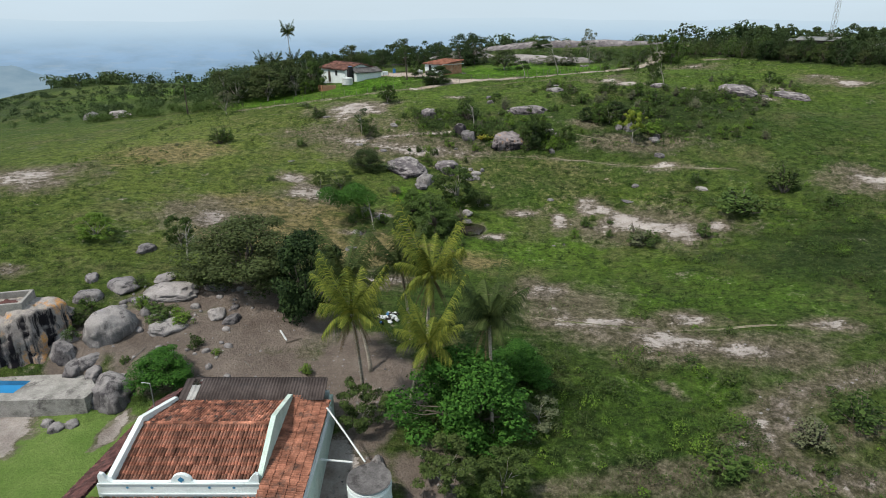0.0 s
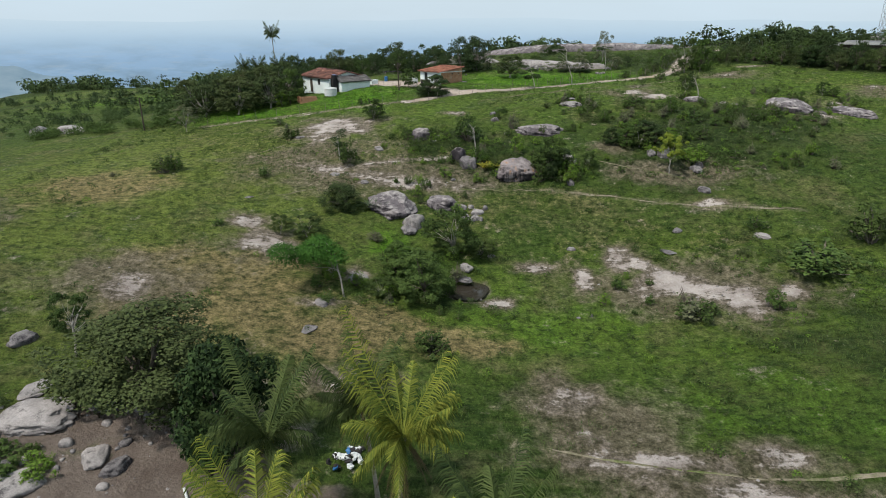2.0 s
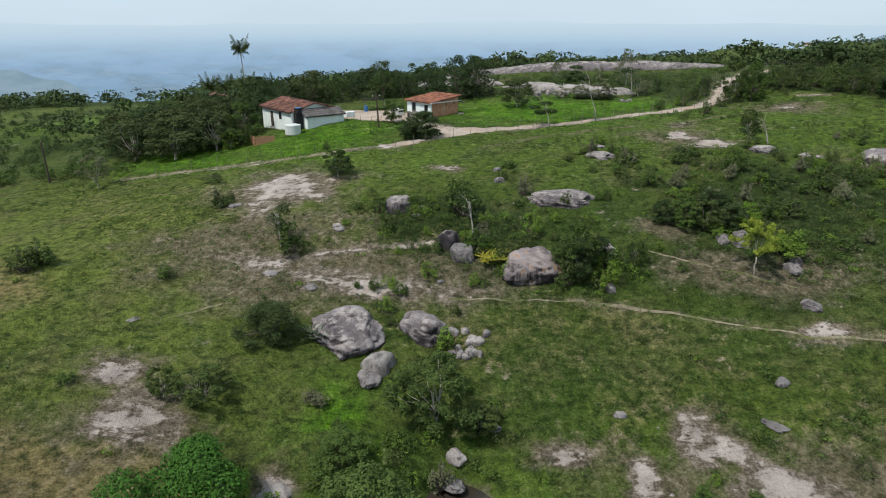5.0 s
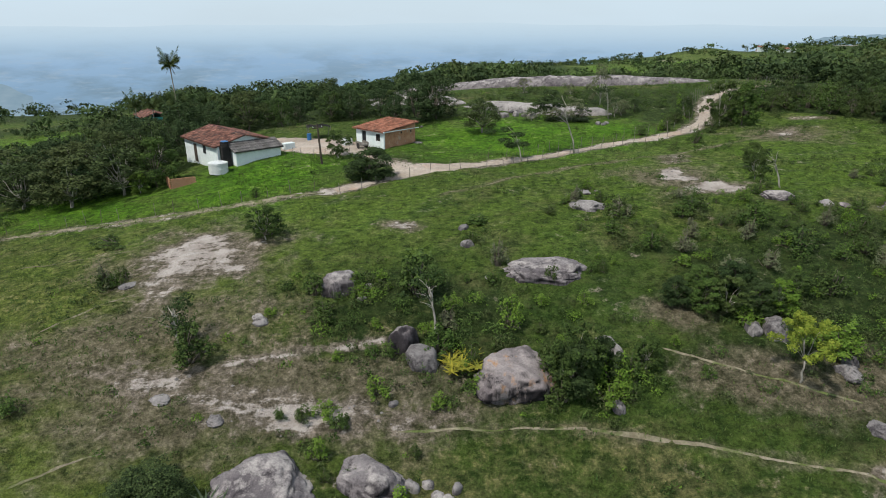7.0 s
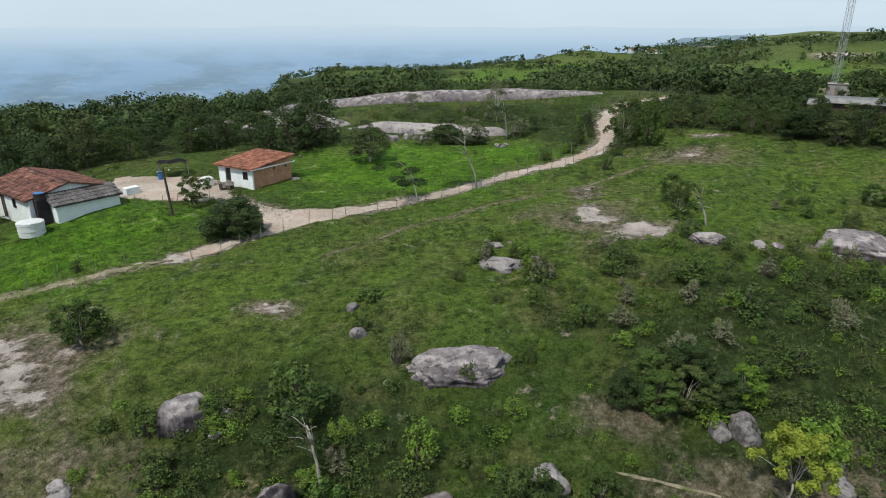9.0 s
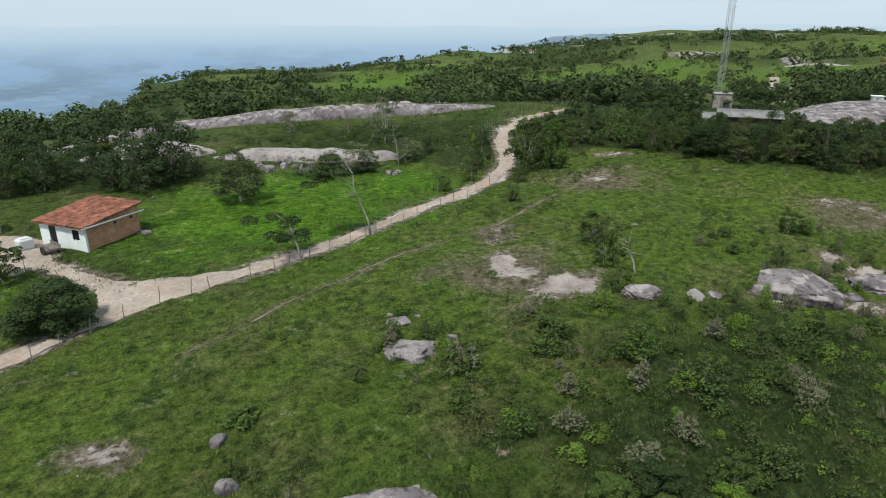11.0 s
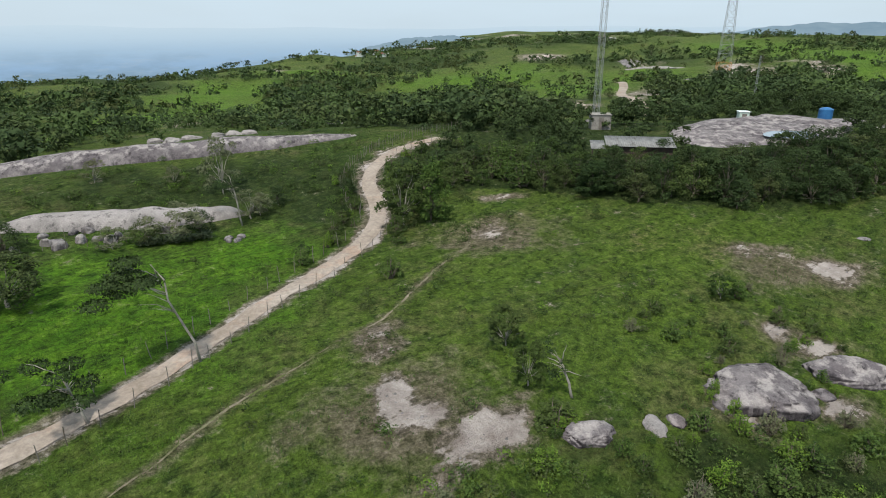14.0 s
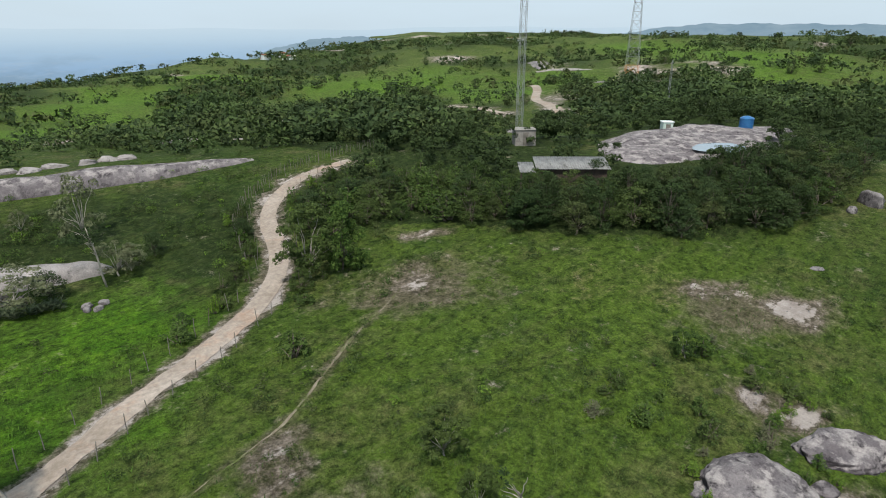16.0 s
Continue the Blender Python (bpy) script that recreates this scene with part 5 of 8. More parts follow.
def slab(name, path, half, high, mat, label, seed=1, basin=None, rough=0.9):
    """A long whale-back of bare rock swept along a line."""
    p = np.array(path, dtype=float)
    t = np.arange(len(p))
    fine = np.linspace(0, len(p) - 1, 70)
    px, py = np.interp(fine, t, p[:, 0]), np.interp(fine, t, p[:, 1])
    dx, dy = np.gradient(px), np.gradient(py)
    ln = np.hypot(dx, dy)
    verts, faces = [], []
    cols = 17
    for i in range(70):
        u = i / 69
        taper = math.sin(math.pi * min(1, max(0, 0.02 + 0.96 * u))) ** 0.45
        for j in range(cols):
            s = (j / (cols - 1) - 0.5) * 2
            x, y = px[i] - dy[i] / ln[i] * s * half * taper, py[i] + dx[i] / ln[i] * s * half * taper
            lump = noise.noise(Vector((x * 0.12, y * 0.12, seed))) + 0.5 * noise.noise(Vector((x * 0.4, y * 0.4, seed + 3)))
            z = gz(x, y) - 0.5 + (high + rough * lump) * taper * max(0, 1 - abs(s) ** 2.6)
            if basin:
                k = min(1.0, max(0.0, 2.0 * (1.5 - math.hypot((x - basin[0]) / basin[2], (y - basin[1]) / basin[3]))))
                z = z * (1 - k) + (basin[4] - 0.15) * k
            verts.append((x, y, z))
        if i:
            o = (i - 1) * cols
            for j in range(cols - 1):
                faces.append((o + j, o + j + 1, o + cols + j + 1, o + cols + j))
    return tagged(mesh_ob(name, verts, faces, mat, smooth=True), label, "rock")


RAIN_POOL = (100.5, 124.6, 3.4, 2.8, 25.55)
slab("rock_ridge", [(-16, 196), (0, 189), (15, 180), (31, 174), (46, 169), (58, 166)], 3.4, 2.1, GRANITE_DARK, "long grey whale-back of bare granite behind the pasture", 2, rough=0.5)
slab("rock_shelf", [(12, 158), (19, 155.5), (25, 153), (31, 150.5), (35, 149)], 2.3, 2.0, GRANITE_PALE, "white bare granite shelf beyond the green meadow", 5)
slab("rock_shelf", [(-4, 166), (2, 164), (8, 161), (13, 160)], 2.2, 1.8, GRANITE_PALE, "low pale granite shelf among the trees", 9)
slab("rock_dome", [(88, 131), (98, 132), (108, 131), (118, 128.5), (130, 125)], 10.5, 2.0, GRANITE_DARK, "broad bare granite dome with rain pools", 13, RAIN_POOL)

for k in range(6):
    rock(36 + 2.6 * k + 0.8 * math.sin(k * 5.0), 187.6 - 0.7 * k + 0.8 * math.cos(k * 3.0), 2.4 + 1.6 * math.sin(k * 2.0) ** 2, 0.75, "pale", k, "pale boulder behind the granite ridge")

for k in range(10):
    rock(13.5 + 1.65 * k + 0.5 * math.sin(k * 4.0), 151.6 - 0.42 * k + 0.5 * math.cos(k * 3.1), 0.8 + 0.6 * math.sin(k * 2.7) ** 2, 0.75, "pale" if k % 3 else "grey", k, "round grey stone below the rock shelf", form="round")


rock(-62.0, 119.5, 5.0, 1.6, "pale", 2, "pale bare granite outcrop at the field edge")
rock(-69.0, 121.5, 4.0, 1.5, "grey", 4, "bare granite outcrop at the field edge")


def pebbles():
    """Loose stones and chips on the worn ground and in the yard."""
    rng = np.random.default_rng(12)
    verts, faces = [], []
    for rows, share in ((BARE_HILL, 12), (BARE_MEADOW, 12), (BARE_LOW, 10), (DIRT, 40)):
        for cx, cy, a, b, turn in rows:
            for _ in range(share):
                u, w = rng.normal(size=2) * 0.6
                c, s = math.cos(radians(turn)), math.sin(radians(turn))
                x, y = cx + u * a * c - w * b * s, cy + u * a * s + w * b * c
                r = 0.03 + 0.12 * rng.random() ** 4
                z, k = gz(x, y), len(verts)
                q = rng.uniform(0.7, 1.3, 6)
                verts += [(x + r * q[0], y, z), (x, y + r * q[1], z), (x - r * q[2], y, z), (x, y - r * q[3], z), (x, y, z + r * q[4] * 0.8), (x, y, z - r)]
                faces += [(k, k + 1, k + 4), (k + 1, k + 2, k + 4), (k + 2, k + 3, k + 4), (k + 3, k, k + 4), (k + 1, k, k + 5), (k + 2, k + 1, k + 5), (k + 3, k + 2, k + 5), (k, k + 3, k + 5)]
    tagged(mesh_ob("stones", verts, faces, GRANITE_PALE), "loose pale stones and chips on bare ground", "stones", kind="stuff")


pebbles()

# ---- trees and bushes ----
BANK = {}
GREENS = {
    "broad": lambda s: build_tree(s, LEAF_DARK, BARK, "tree", "dark green dense broad-leaved tree", "tree", 56, 8000, 0.095, low=0.03, group="pasture trees"),
    "fine": lambda s: build_tree(s, LEAF_OLIVE, BARK, "tree", "wide olive-green tree with fine drooping foliage", "tree", 90, 14000, 0.062, low=0.01, flat=1.1, group="pasture trees", lump=(0.35, 0.7)),
    "mid": lambda s: build_tree(s, LEAF_MID, BARK_PALE, "tree", "mid-green open-crowned tree with a pale trunk", "tree", 52, 4600, 0.09, 0.2, 0.16, gaps=0.2, group="pasture trees", lump=(0.26, 0.52)),
    "fresh": lambda s: build_tree(s, LEAF_FRESH, BARK, "tree", "round olive-green tree with dense small leaves", "tree", 64, 7000, 0.085, 0.25, 0.03, gaps=0.15, group="pasture trees", lump=(0.3, 0.62)),
    "lush": lambda s: build_tree(s, LEAF_LUSH, BARK, "tree", "lush bright green tree with dense large leaves", "tree", 90, 13000, 0.075, 0.3, 0.02, group="yard trees", lump=(0.4, 0.78)),
    "yellow": lambda s: build_tree(s, LEAF_YELLOW, BARK_PALE, "tree", "slender tree with yellow-green leaves and pale limbs", "tree", 30, 3000, 0.10, 0.18, 0.40, gaps=0.3, group="pasture trees", lump=(0.3, 0.55)),
    "airy": lambda s: build_tree(s, LEAF_GREY, BARK_PALE, "tree", "thin grey-green shrubby tree with bare pale twigs", "tree", 26, 1400, 0.10, 0.2, 0.12, gaps=0.6, group="pasture trees", lump=(0.3, 0.6)),
    "umbrella": lambda s: build_tree(s, LEAF_OLIVE, BARK_PALE, "tree", "wide low spreading olive tree with a short pale trunk", "tree", 76, 4200, 0.088, 0.26, 0.15, flat=0.8, gaps=0.1, group="farm trees", lump=(0.3, 0.6)),
    "light": lambda s: build_tree(s, LEAF_LIGHT, BARK_PALE, "tree", "bright light green bushy tree", "tree", 56, 4200, 0.09, 0.2, 0.06, gaps=0.15, group="pasture trees", lump=(0.3, 0.6)),
    "wood": lambda s: build_tree(s, LEAF_DARK, BARK, "tree", "dark green tree of the dense wood", "tree", 56, 2300, 0.098, 0.25, 0.04, gaps=0.12, group="woodland trees", lump=(0.32, 0.72)),
    "woodmid": lambda s: build_tree(s, LEAF_MID, BARK, "tree", "mid-green tree of the dense wood", "tree", 56, 2300, 0.098, 0.25, 0.04, gaps=0.12, group="woodland trees", lump=(0.32, 0.72)),
    "woodolive": lambda s: build_tree(s, LEAF_OLIVE, BARK, "tree", "olive-green tree of the dense wood", "tree", 56, 2300, 0.098, 0.25, 0.04, gaps=0.12, group="woodland trees", lump=(0.32, 0.72)),
    "woodlight": lambda s: build_tree(s, LEAF_FAR, BARK, "tree", "light green tree of the dense wood", "tree", 56, 2300, 0.098, 0.25, 0.04, gaps=0.12, group="woodland trees", lump=(0.32, 0.72)),
    "bush": lambda s: build_bush(s, LEAF_MID, "bush", "dark green leafy bush in the pasture", 600, 0.078, group="pasture bushes"),
    "bushmid": lambda s: build_bush(s, LEAF_FRESH, "bush", "fresh green leafy bush in the pasture", 580, 0.078, group="pasture bushes"),
    "bushgrey": lambda s: build_bush(s, LEAF_GREY, "bush", "dry grey-green twiggy bush", 420, 0.08, group="pasture bushes", stemmy=True),
    "bushlight": lambda s: build_bush(s, LEAF_LIGHT, "bush", "light green leafy shrub on the rough slope", 540, 0.078, group="pasture bushes"),
    "bushsisal": lambda s: build_spiky(s, LEAF_SISAL, "grey-green sisal clump by the old fence", 7, 15, 0.8, 0.95),
    "bushyellow": lambda s: build_spiky(s, LEAF_OCHRE, "yellow sword-leaved clump by the boulders"),
}


def grow(kind, x, y, w, h, seed=0):
    variants = 4 if kind.startswith(("wood", "bush")) else 3
    key = (kind, seed % variants)
    base = 2.0 if kind.startswith("bush") else 5.0
    m = place_at(x, y, gz(x, y) - 0.05, (seed * 83.0) % 360, (w / base, w / base, h / base))
    if key not in BANK:
        BANK[key] = (GREENS[kind](seed % variants + 31 * len(kind)), m)
        BANK[key][0].matrix_basis = m
        return BANK[key][0]
    ob = BANK[key][0]
    made = copy_thing(ob, Matrix.Identity(4))
    made.matrix_basis = m
    return made


# x, y, width, height
TREES_YARD = [(-16.7, 45.9, 7.9, 6.2), (-10.6, 42.2, 5.0, 8.3), (-31.6, 52.0, 3.7, 2.8), (-24.0, 52.2, 2.7, 3.6), (-5.0, 31.1, 3.2, 3.9), (1.7, 30.4, 6.2, 6.3), (0.3, 26.5, 3.0, 3.9), (3.3, 26.3, 2.8, 3.4), (5.2, 35.6, 3.5, 2.9), (-18.5, 34.2, 3.9, 2.8), (6.0, 31.7, 2.8, 2.2)]
TREES_GULLY = [(-7.4, 61.2, 4.4, 6.3), (-12.1, 70.1, 3.6, 2.7), (-14.6, 70.5, 1.8, 2.5), (-0.9, 61.9, 5.2, 5.0), (1.6, 69.6, 5.8, 5.2), (-9.7, 76.3, 4.5, 4.3), (4.3, 69.9, 2.6, 2.3), (-3.4, 65.6, 3.5, 3.3), (-4.4, 62.0, 2.5, 2.3)]
TREES_HILL = [(-8.9, 101.1, 2.9, 3.2), (-1.1, 115.4, 5.4, 3.6), (-5.4, 125.6, 3.1, 3.7), (14.5, 138.9, 5.2, 5.2), (38.0, 112.1, 2.7, 3.0), (12.5, 83.1, 3.6, 5.1), (15.0, 83.7, 2.2, 2.7), (17.2, 84.7, 1.9, 2.4), (23.2, 88.6, 4.9, 3.4), (26.3, 88.0, 4.1, 3.2), (29.0, 84.4, 2.9, 2.5), (9.3, 88.6, 2.1, 2.7), (-9.6, 76.2, 4.4, 2.9), (4.6, 86.8, 2.2, 2.1), (6.0, 85.6, 2.4, 1.9)]
TREES_EAST = [(36.0, 108.4, 2.3, 3.1), (13.4, 139.9, 7.1, 5.4), (45.4, 134.1, 5.4, 6.4), (47.7, 133.2, 4.2, 5.8), (34.8, 154.5, 4.9, 6.8), (56.0, 108.1, 2.4, 2.1), (27.3, 145.4, 6.1, 3.9), (34.9, 146.6, 4.6, 3.1)]
BUSH_HILL = [(3.2, 93.1, 2.5, 2.1), (-3.9, 92.9, 1.7, 2.0), (-2.9, 90.3, 2.0, 1.9), (-0.6, 93.1, 1.4, 1.5), (9.4, 95.1, 1.5, 2.3), (13.0, 93.1, 1.1, 1.6), (-11.9, 88.9, 1.9, 1.7), (-19.6, 95.3, 1.3, 1.8), (-12.1, 112.7, 1.1, 1.2), (21.1, 101.1, 2.5, 1.6), (27.0, 101.4, 3.1, 1.5), (30.2, 98.0, 2.4, 1.8), (32.0, 94.1, 2.8, 2.1), (36.4, 94.1, 1.8, 1.3), (23.5, 95.1, 1.8, 1.7), (14.8, 102.7, 1.4, 0.8), (16.8, 99.3, 1.0, 0.8), (-22.3, 103.6, 3.0, 0.9), (8.9, 102.3, 2.4, 0.9), (25.8, 91.7, 2.4, 1.7), (31.6, 89.2, 2.3, 1.8)]
BUSH_EAST = [(25.6, 100.6, 2.0, 1.9), (27.5, 101.2, 1.2, 1.3), (30.4, 97.9, 2.3, 2.2), (29.0, 96.2, 1.9, 1.8), (20.9, 100.9, 2.4, 2.0), (48.2, 106.9, 1.8, 1.4), (49.2, 104.0, 1.7, 1.5), (37.8, 125.4, 2.2, 2.1), (17.3, 104.9, 1.7, 1.5), (49.9, 109.7, 1.3, 1.0), (57.4, 107.6, 1.9, 1.5), (35.9, 100.7, 1.3, 1.0), (40.8, 96.2, 1.9, 1.7), (37.3, 91.7, 2.1, 1.7), (36.5, 93.5, 1.6, 1.7), (37.1, 96.4, 1.5, 1.3), (34.8, 105.0, 2.1, 1.5), (41.2, 100.5, 1.7, 1.5), (26.9, 104.5, 1.2, 1.0), (43.6, 96.2, 1.9, 1.4), (47.9, 94.9, 2.0, 1.4)]
BUSH_WEST = [(-9.0, 102.2, 2.9, 2.8), (3.7, 91.7, 3.6, 3.8), (20.6, 59.7, 3.6, 2.3), (-11.1, 86.3, 2.7, 3.3), (-3.0, 89.6, 1.7, 1.6), (-30.4, 83.2, 2.8, 2.4), (-19.2, 82.9, 1.7, 1.2), (-19.3, 95.9, 1.6, 1.9), (-0.0, 54.5, 3.3, 2.2), (27.4, 60.2, 2.4, 1.8), (31.0, 72.4, 2.2, 1.4), (-20.6, 70.8, 1.3, 0.8), (-36.0, 82.3, 0.9, 0.6), (39.4, 67.6, 4.1, 4.1), (33.7, 63.9, 6.8, 2.9), (21.1, 60.4, 3.4, 1.9), (-30.4, 84.5, 2.8, 2.3), (21.9, 29.7, 2.7, 2.0), (25.6, 30.8, 3.3, 2.2), (16.0, 27.8, 2.9, 1.7), (42.7, 63.9, 2.5, 1.6)]
YARD_KINDS = ["fine", "broad", "light", "mid", "mid", "lush", "mid", "mid", "lush", "lush", "airy"]
for i, (x, y, w, h) in enumerate(TREES_YARD):
    grow(YARD_KINDS[i], x, y + w * 0.2, w * (1.45 if i == 0 else 1.3 if i < 2 else 1.4 if i in (5, 6, 7, 8) else 1.15), h * 0.9, i)
GULLY_KINDS = ["fresh", "mid", "mid", "fresh", "mid", "broad", "mid", "fresh", "mid"]
for i, (x, y, w, h) in enumerate(TREES_GULLY):
    if i in (0, 5):
        continue
    grow(GULLY_KINDS[i], x, y + w * 0.2, w * 1.1, h * 0.9, i + 1)
HILL_KINDS = ["mid", "broad", "mid", "", "mid", "mid", "bushlight", "mid", "", "", "bushlight", "bushlight", "fine", "bushmid", "bushyellow"]
for i, (x, y, w, h) in enumerate(TREES_HILL):
    if not HILL_KINDS[i]:
        continue
    grow(HILL_KINDS[i], x, y + w * 0.2, w * 1.1, h * 0.95, i + 2)
grow("yellow", 25.6, 83.0, 3.9, 4.6, 1)
grow("broad", 12.5, 83.8, 3.4, 3.6, 1)
grow("broad", 14.3, 84.8, 2.8, 2.8, 2)
for k, (x, y, w, h) in enumerate(((20.8, 89.9, 2.4, 2.0), (22.4, 89.3, 2.8, 2.4), (24.0, 88.9, 3.2, 2.6), (25.7, 88.7, 3.0, 2.3), (27.4, 88.6, 2.8, 2.2), (22.9, 91.0, 2.6, 2.0), (25.2, 90.8, 3.0, 2.2), (28.8, 89.6, 2.6, 2.0), (29.4, 85.2, 2.8, 2.3), (6.9, 84.3, 1.7, 1.3), (11.6, 83.2, 2.2, 2.2), (13.2, 84.6, 2.6, 2.6), (14.4, 83.0, 2.0, 1.9), (11.6, 85.6, 2.2, 2.4), (16.0, 84.6, 1.6, 2.0), (-4.2, 93.8, 1.6, 1.6), (-0.9, 93.9, 1.7, 1.5))):
    grow(["broad", "fresh", "mid", "broad", "light", "fresh", "broad", "mid"][k] if k < 8 else ["bushlight", "bushlight", "bush", "bush", "bushlight", "bush", "bushmid", "bushmid", "bushlight"][k - 8], x, y, w, h, k)
for i, (x, y, w, h) in enumerate(TREES_EAST):
    if i == 1:
        continue
    grow(["mid", "", "mid", "fresh", "airy", "mid", "airy", "airy"][i], x, y + w * 0.15, w * 1.05, h, i)
for i, (x, y, w, h) in enumerate(BUSH_HILL + BUSH_EAST + BUSH_WEST):
    grow(["bush", "bushmid", "bush", "bushmid", "bushgrey"][i % 5], x, y + w * 0.2, w * 1.1, h, i)


def scatter_wood(poly, count, gap, kinds, seed, low, high, holes=()):
    rng = np.random.default_rng(seed)
    xs, ys = [p[0] for p in poly], [p[1] for p in poly]
    got = []
    for _ in range(count * 30):
        x, y = rng.uniform(min(xs), max(xs)), rng.uniform(min(ys), max(ys))
        if not inside(np.array(x), np.array(y), poly) or any(math.hypot((x - a) / r, (y - b) / s) < 1 for a, b, r, s in holes):
            continue
        if any((x - a) ** 2 + (y - b) ** 2 < gap * gap for a, b in got):
            continue
        got.append((x, y))
        h = rng.uniform(low, high) * (1.25 if rng.random() < 0.15 else 1.0)
        grow(kinds[int(rng.integers(len(kinds)))], x, y, h * rng.uniform(0.95, 1.35), h, int(rng.integers(100)))
        if len(got) >= count:
            break


EAST_EDGE = EAST_WOOD[:10] + [(106, 118), (94, 120), (86, 123), (80, 127), (72, 132), (68, 140), (60, 146), (53, 146)]
DOME_GAPS = [(108, 131, 22, 9.5), (77, 131.5, 4.5, 3.0), (91, 126.5, 6, 4), (101, 122.5, 6, 3), (84, 143, 3, 3), (90, 148, 3, 3)]
scatter_wood([p for p in EAST_EDGE if p[0] > 63], 88, 2.4, ["wood", "woodmid", "wood", "woodolive", "woodlight"], 4, 2.2, 3.7, DOME_GAPS)
scatter_wood([(48.8, 139.5), (54.6, 139.4), (58.9, 135.4), (61.9, 130.9), (66, 131), (68, 140), (60, 148), (53, 147)], 38, 1.9, ["woodlight", "woodmid", "bushmid", "woodolive", "bush"], 14, 1.9, 3.4)
WEST_EDGE = [(-46, 128), (-43, 126), (-35, 125), (-31, 126), (-27.5, 127), (-27, 131), (-27, 141), (-20, 151), (-8, 152), (-2, 150), (4, 147), (10, 149), (6, 156), (-8, 160), (-24, 160), (-44, 146)]
scatter_wood(WEST_EDGE, 62, 3.2, ["wood", "woodmid", "woodolive", "woodlight", "woodmid", "woodlight"], 8, 3.4, 5.8, [(-19, 131, 9, 8), (2, 166, 10, 3)])
for k, (x, y, w, h) in enumerate(((-33.2, 118.6, 8.8, 5.6), (-28.2, 120.2, 7.4, 5.6), (-39.5, 120.6, 8.6, 5.4), (-30.5, 124.5, 7.5, 6.6), (-36.5, 125.5, 8.0, 6.4), (-43.5, 127.0, 8.0, 6.0), (-27.0, 127.8, 6.5, 6.6), (13.4, 139.9, 6.6, 4.8))):
    grow("umbrella", x, y, w, h, k)
grow("fresh", -25.2, 121.8, 5.6, 5.9, 1)
grow("light", -26.2, 119.6, 2.6, 2.4, 2)
grow("airy", -37.3, 107.2, 4.2, 4.4, 2)
for k, (x, y, w, h) in enumerate(((14, 150.5, 4.5, 3.0), (10, 152, 4, 3.2), (5.5, 149.5, 4.5, 3.6), (22, 147.5, 4.0, 2.2), (25, 147.2, 3.5, 2.6), (29.5, 146.8, 3.2, 2.4), (36, 147.5, 3.0, 2.6), (38.5, 148.8, 3.0, 2.2), (31, 160, 2.4, 2.6), (41, 139.2, 2.0, 1.6), (45.5, 146.5, 2.4, 2.0), (24, 166, 3, 3), (8, 168, 5, 4.5))):
    grow(["wood", "airy", "wood", "airy", "woodolive"][k % 5], x, y, w, h, k)

for k, (x, y) in enumerate(((83.8, 109.3), (86.4, 108.6), (90.5, 108.2), (94.2, 108.6), (89.6, 110.0), (95.2, 109.9), (98.1, 108.4), (102.9, 108.1), (80.5, 110.2), (106.5, 109.0))):
    grow(["wood", "woodmid", "woodolive", "woodlight"][k % 4], x, y + 1.0, 4.2 + 0.4 * (k % 3), 3.6 + 0.3 * (k % 4), k + 3)
for side, first, last in ((3.0, 9, 14), (-3.2, 10, 16)):
    for k in range(first * 3, last * 3):
        (ax, ay), (bx, by) = ROAD[k // 3], ROAD[k // 3 + 1]
        t = (k % 3) / 3
        dx, dy = bx - ax, by - ay
        off = (side + 0.7 * math.sin(k * 2.3)) / math.hypot(dx, dy)
        grow(["bush", "woodmid", "bushmid", "wood", "bushlight"][k % 5], ax + dx * t - dy * off, ay + dy * t + dx * off, 1.8 + 0.8 * math.sin(k * 1.7), 1.4 + 0.6 * math.sin(k * 2.9), k)


FRONT = np.array([(62.6, 131.5), (66.3, 126.0), (70.8, 121.4), (74.4, 116.6), (81.8, 112.6), (90.8, 112.4), (100.0, 112.4)])
for k, u in enumerate(np.linspace(0, 6, 17)):
    x, y = float(np.interp(u, range(7), FRONT[:, 0])), float(np.interp(u, range(7), FRONT[:, 1]))
    grow(["wood", "woodmid", "broad", "wood", "woodolive"][k % 5], x + 1.2 * math.sin(k * 2.1), y + 1.4 + 0.9 * math.cos(k * 1.7), 4.6 + 0.8 * math.sin(k * 3.3), 4.2 + 0.8 * math.sin(k * 2.7), k)


def deep_wood(poly, edge, count, seed, low, high, holes, mat, label):
    """The inner wood behind its edge trees, crown beside crown."""
    rng = np.random.default_rng(seed)
    xs, ys = [p[0] for p in poly], [p[1] for p in poly]
    x, y = rng.uniform(min(xs), max(xs), count * 8), rng.uniform(min(ys), max(ys), count * 8)
    keep = inside(x, y, poly) & ~inside(x, y, edge)
    for a, b, r, s in holes:
        keep &= np.hypot((x - a) / r, (y - b) / s) > 1
    x, y = x[keep][:count], y[keep][:count]
    z = ground_at(x, y)
    blobs = []
    for i in range(len(x)):
        h = rng.uniform(low, high)
        for k in range(9):
            a, t = rng.uniform(0, 6.28), rng.random()
            r = h * 0.42 * math.sin(math.pi * (0.15 + 0.75 * t))
            s = h * rng.uniform(0.12, 0.2)
            blobs.append((x[i] + r * math.cos(a), y[i] + r * math.sin(a), z[i] + h * (0.12 + 0.75 * t), s, s, s * 0.85))
    v, f = leaves(rng, blobs, len(x) * 620, 0.17)
    tagged(mesh_ob("woodland", v, f, mat), label, "trees", kind="stuff")


deep_wood(EAST_WOOD, EAST_EDGE, 120, 31, 2.6, 4.8, DOME_GAPS, LEAF_DARK, "dense dark green wood round the granite dome")
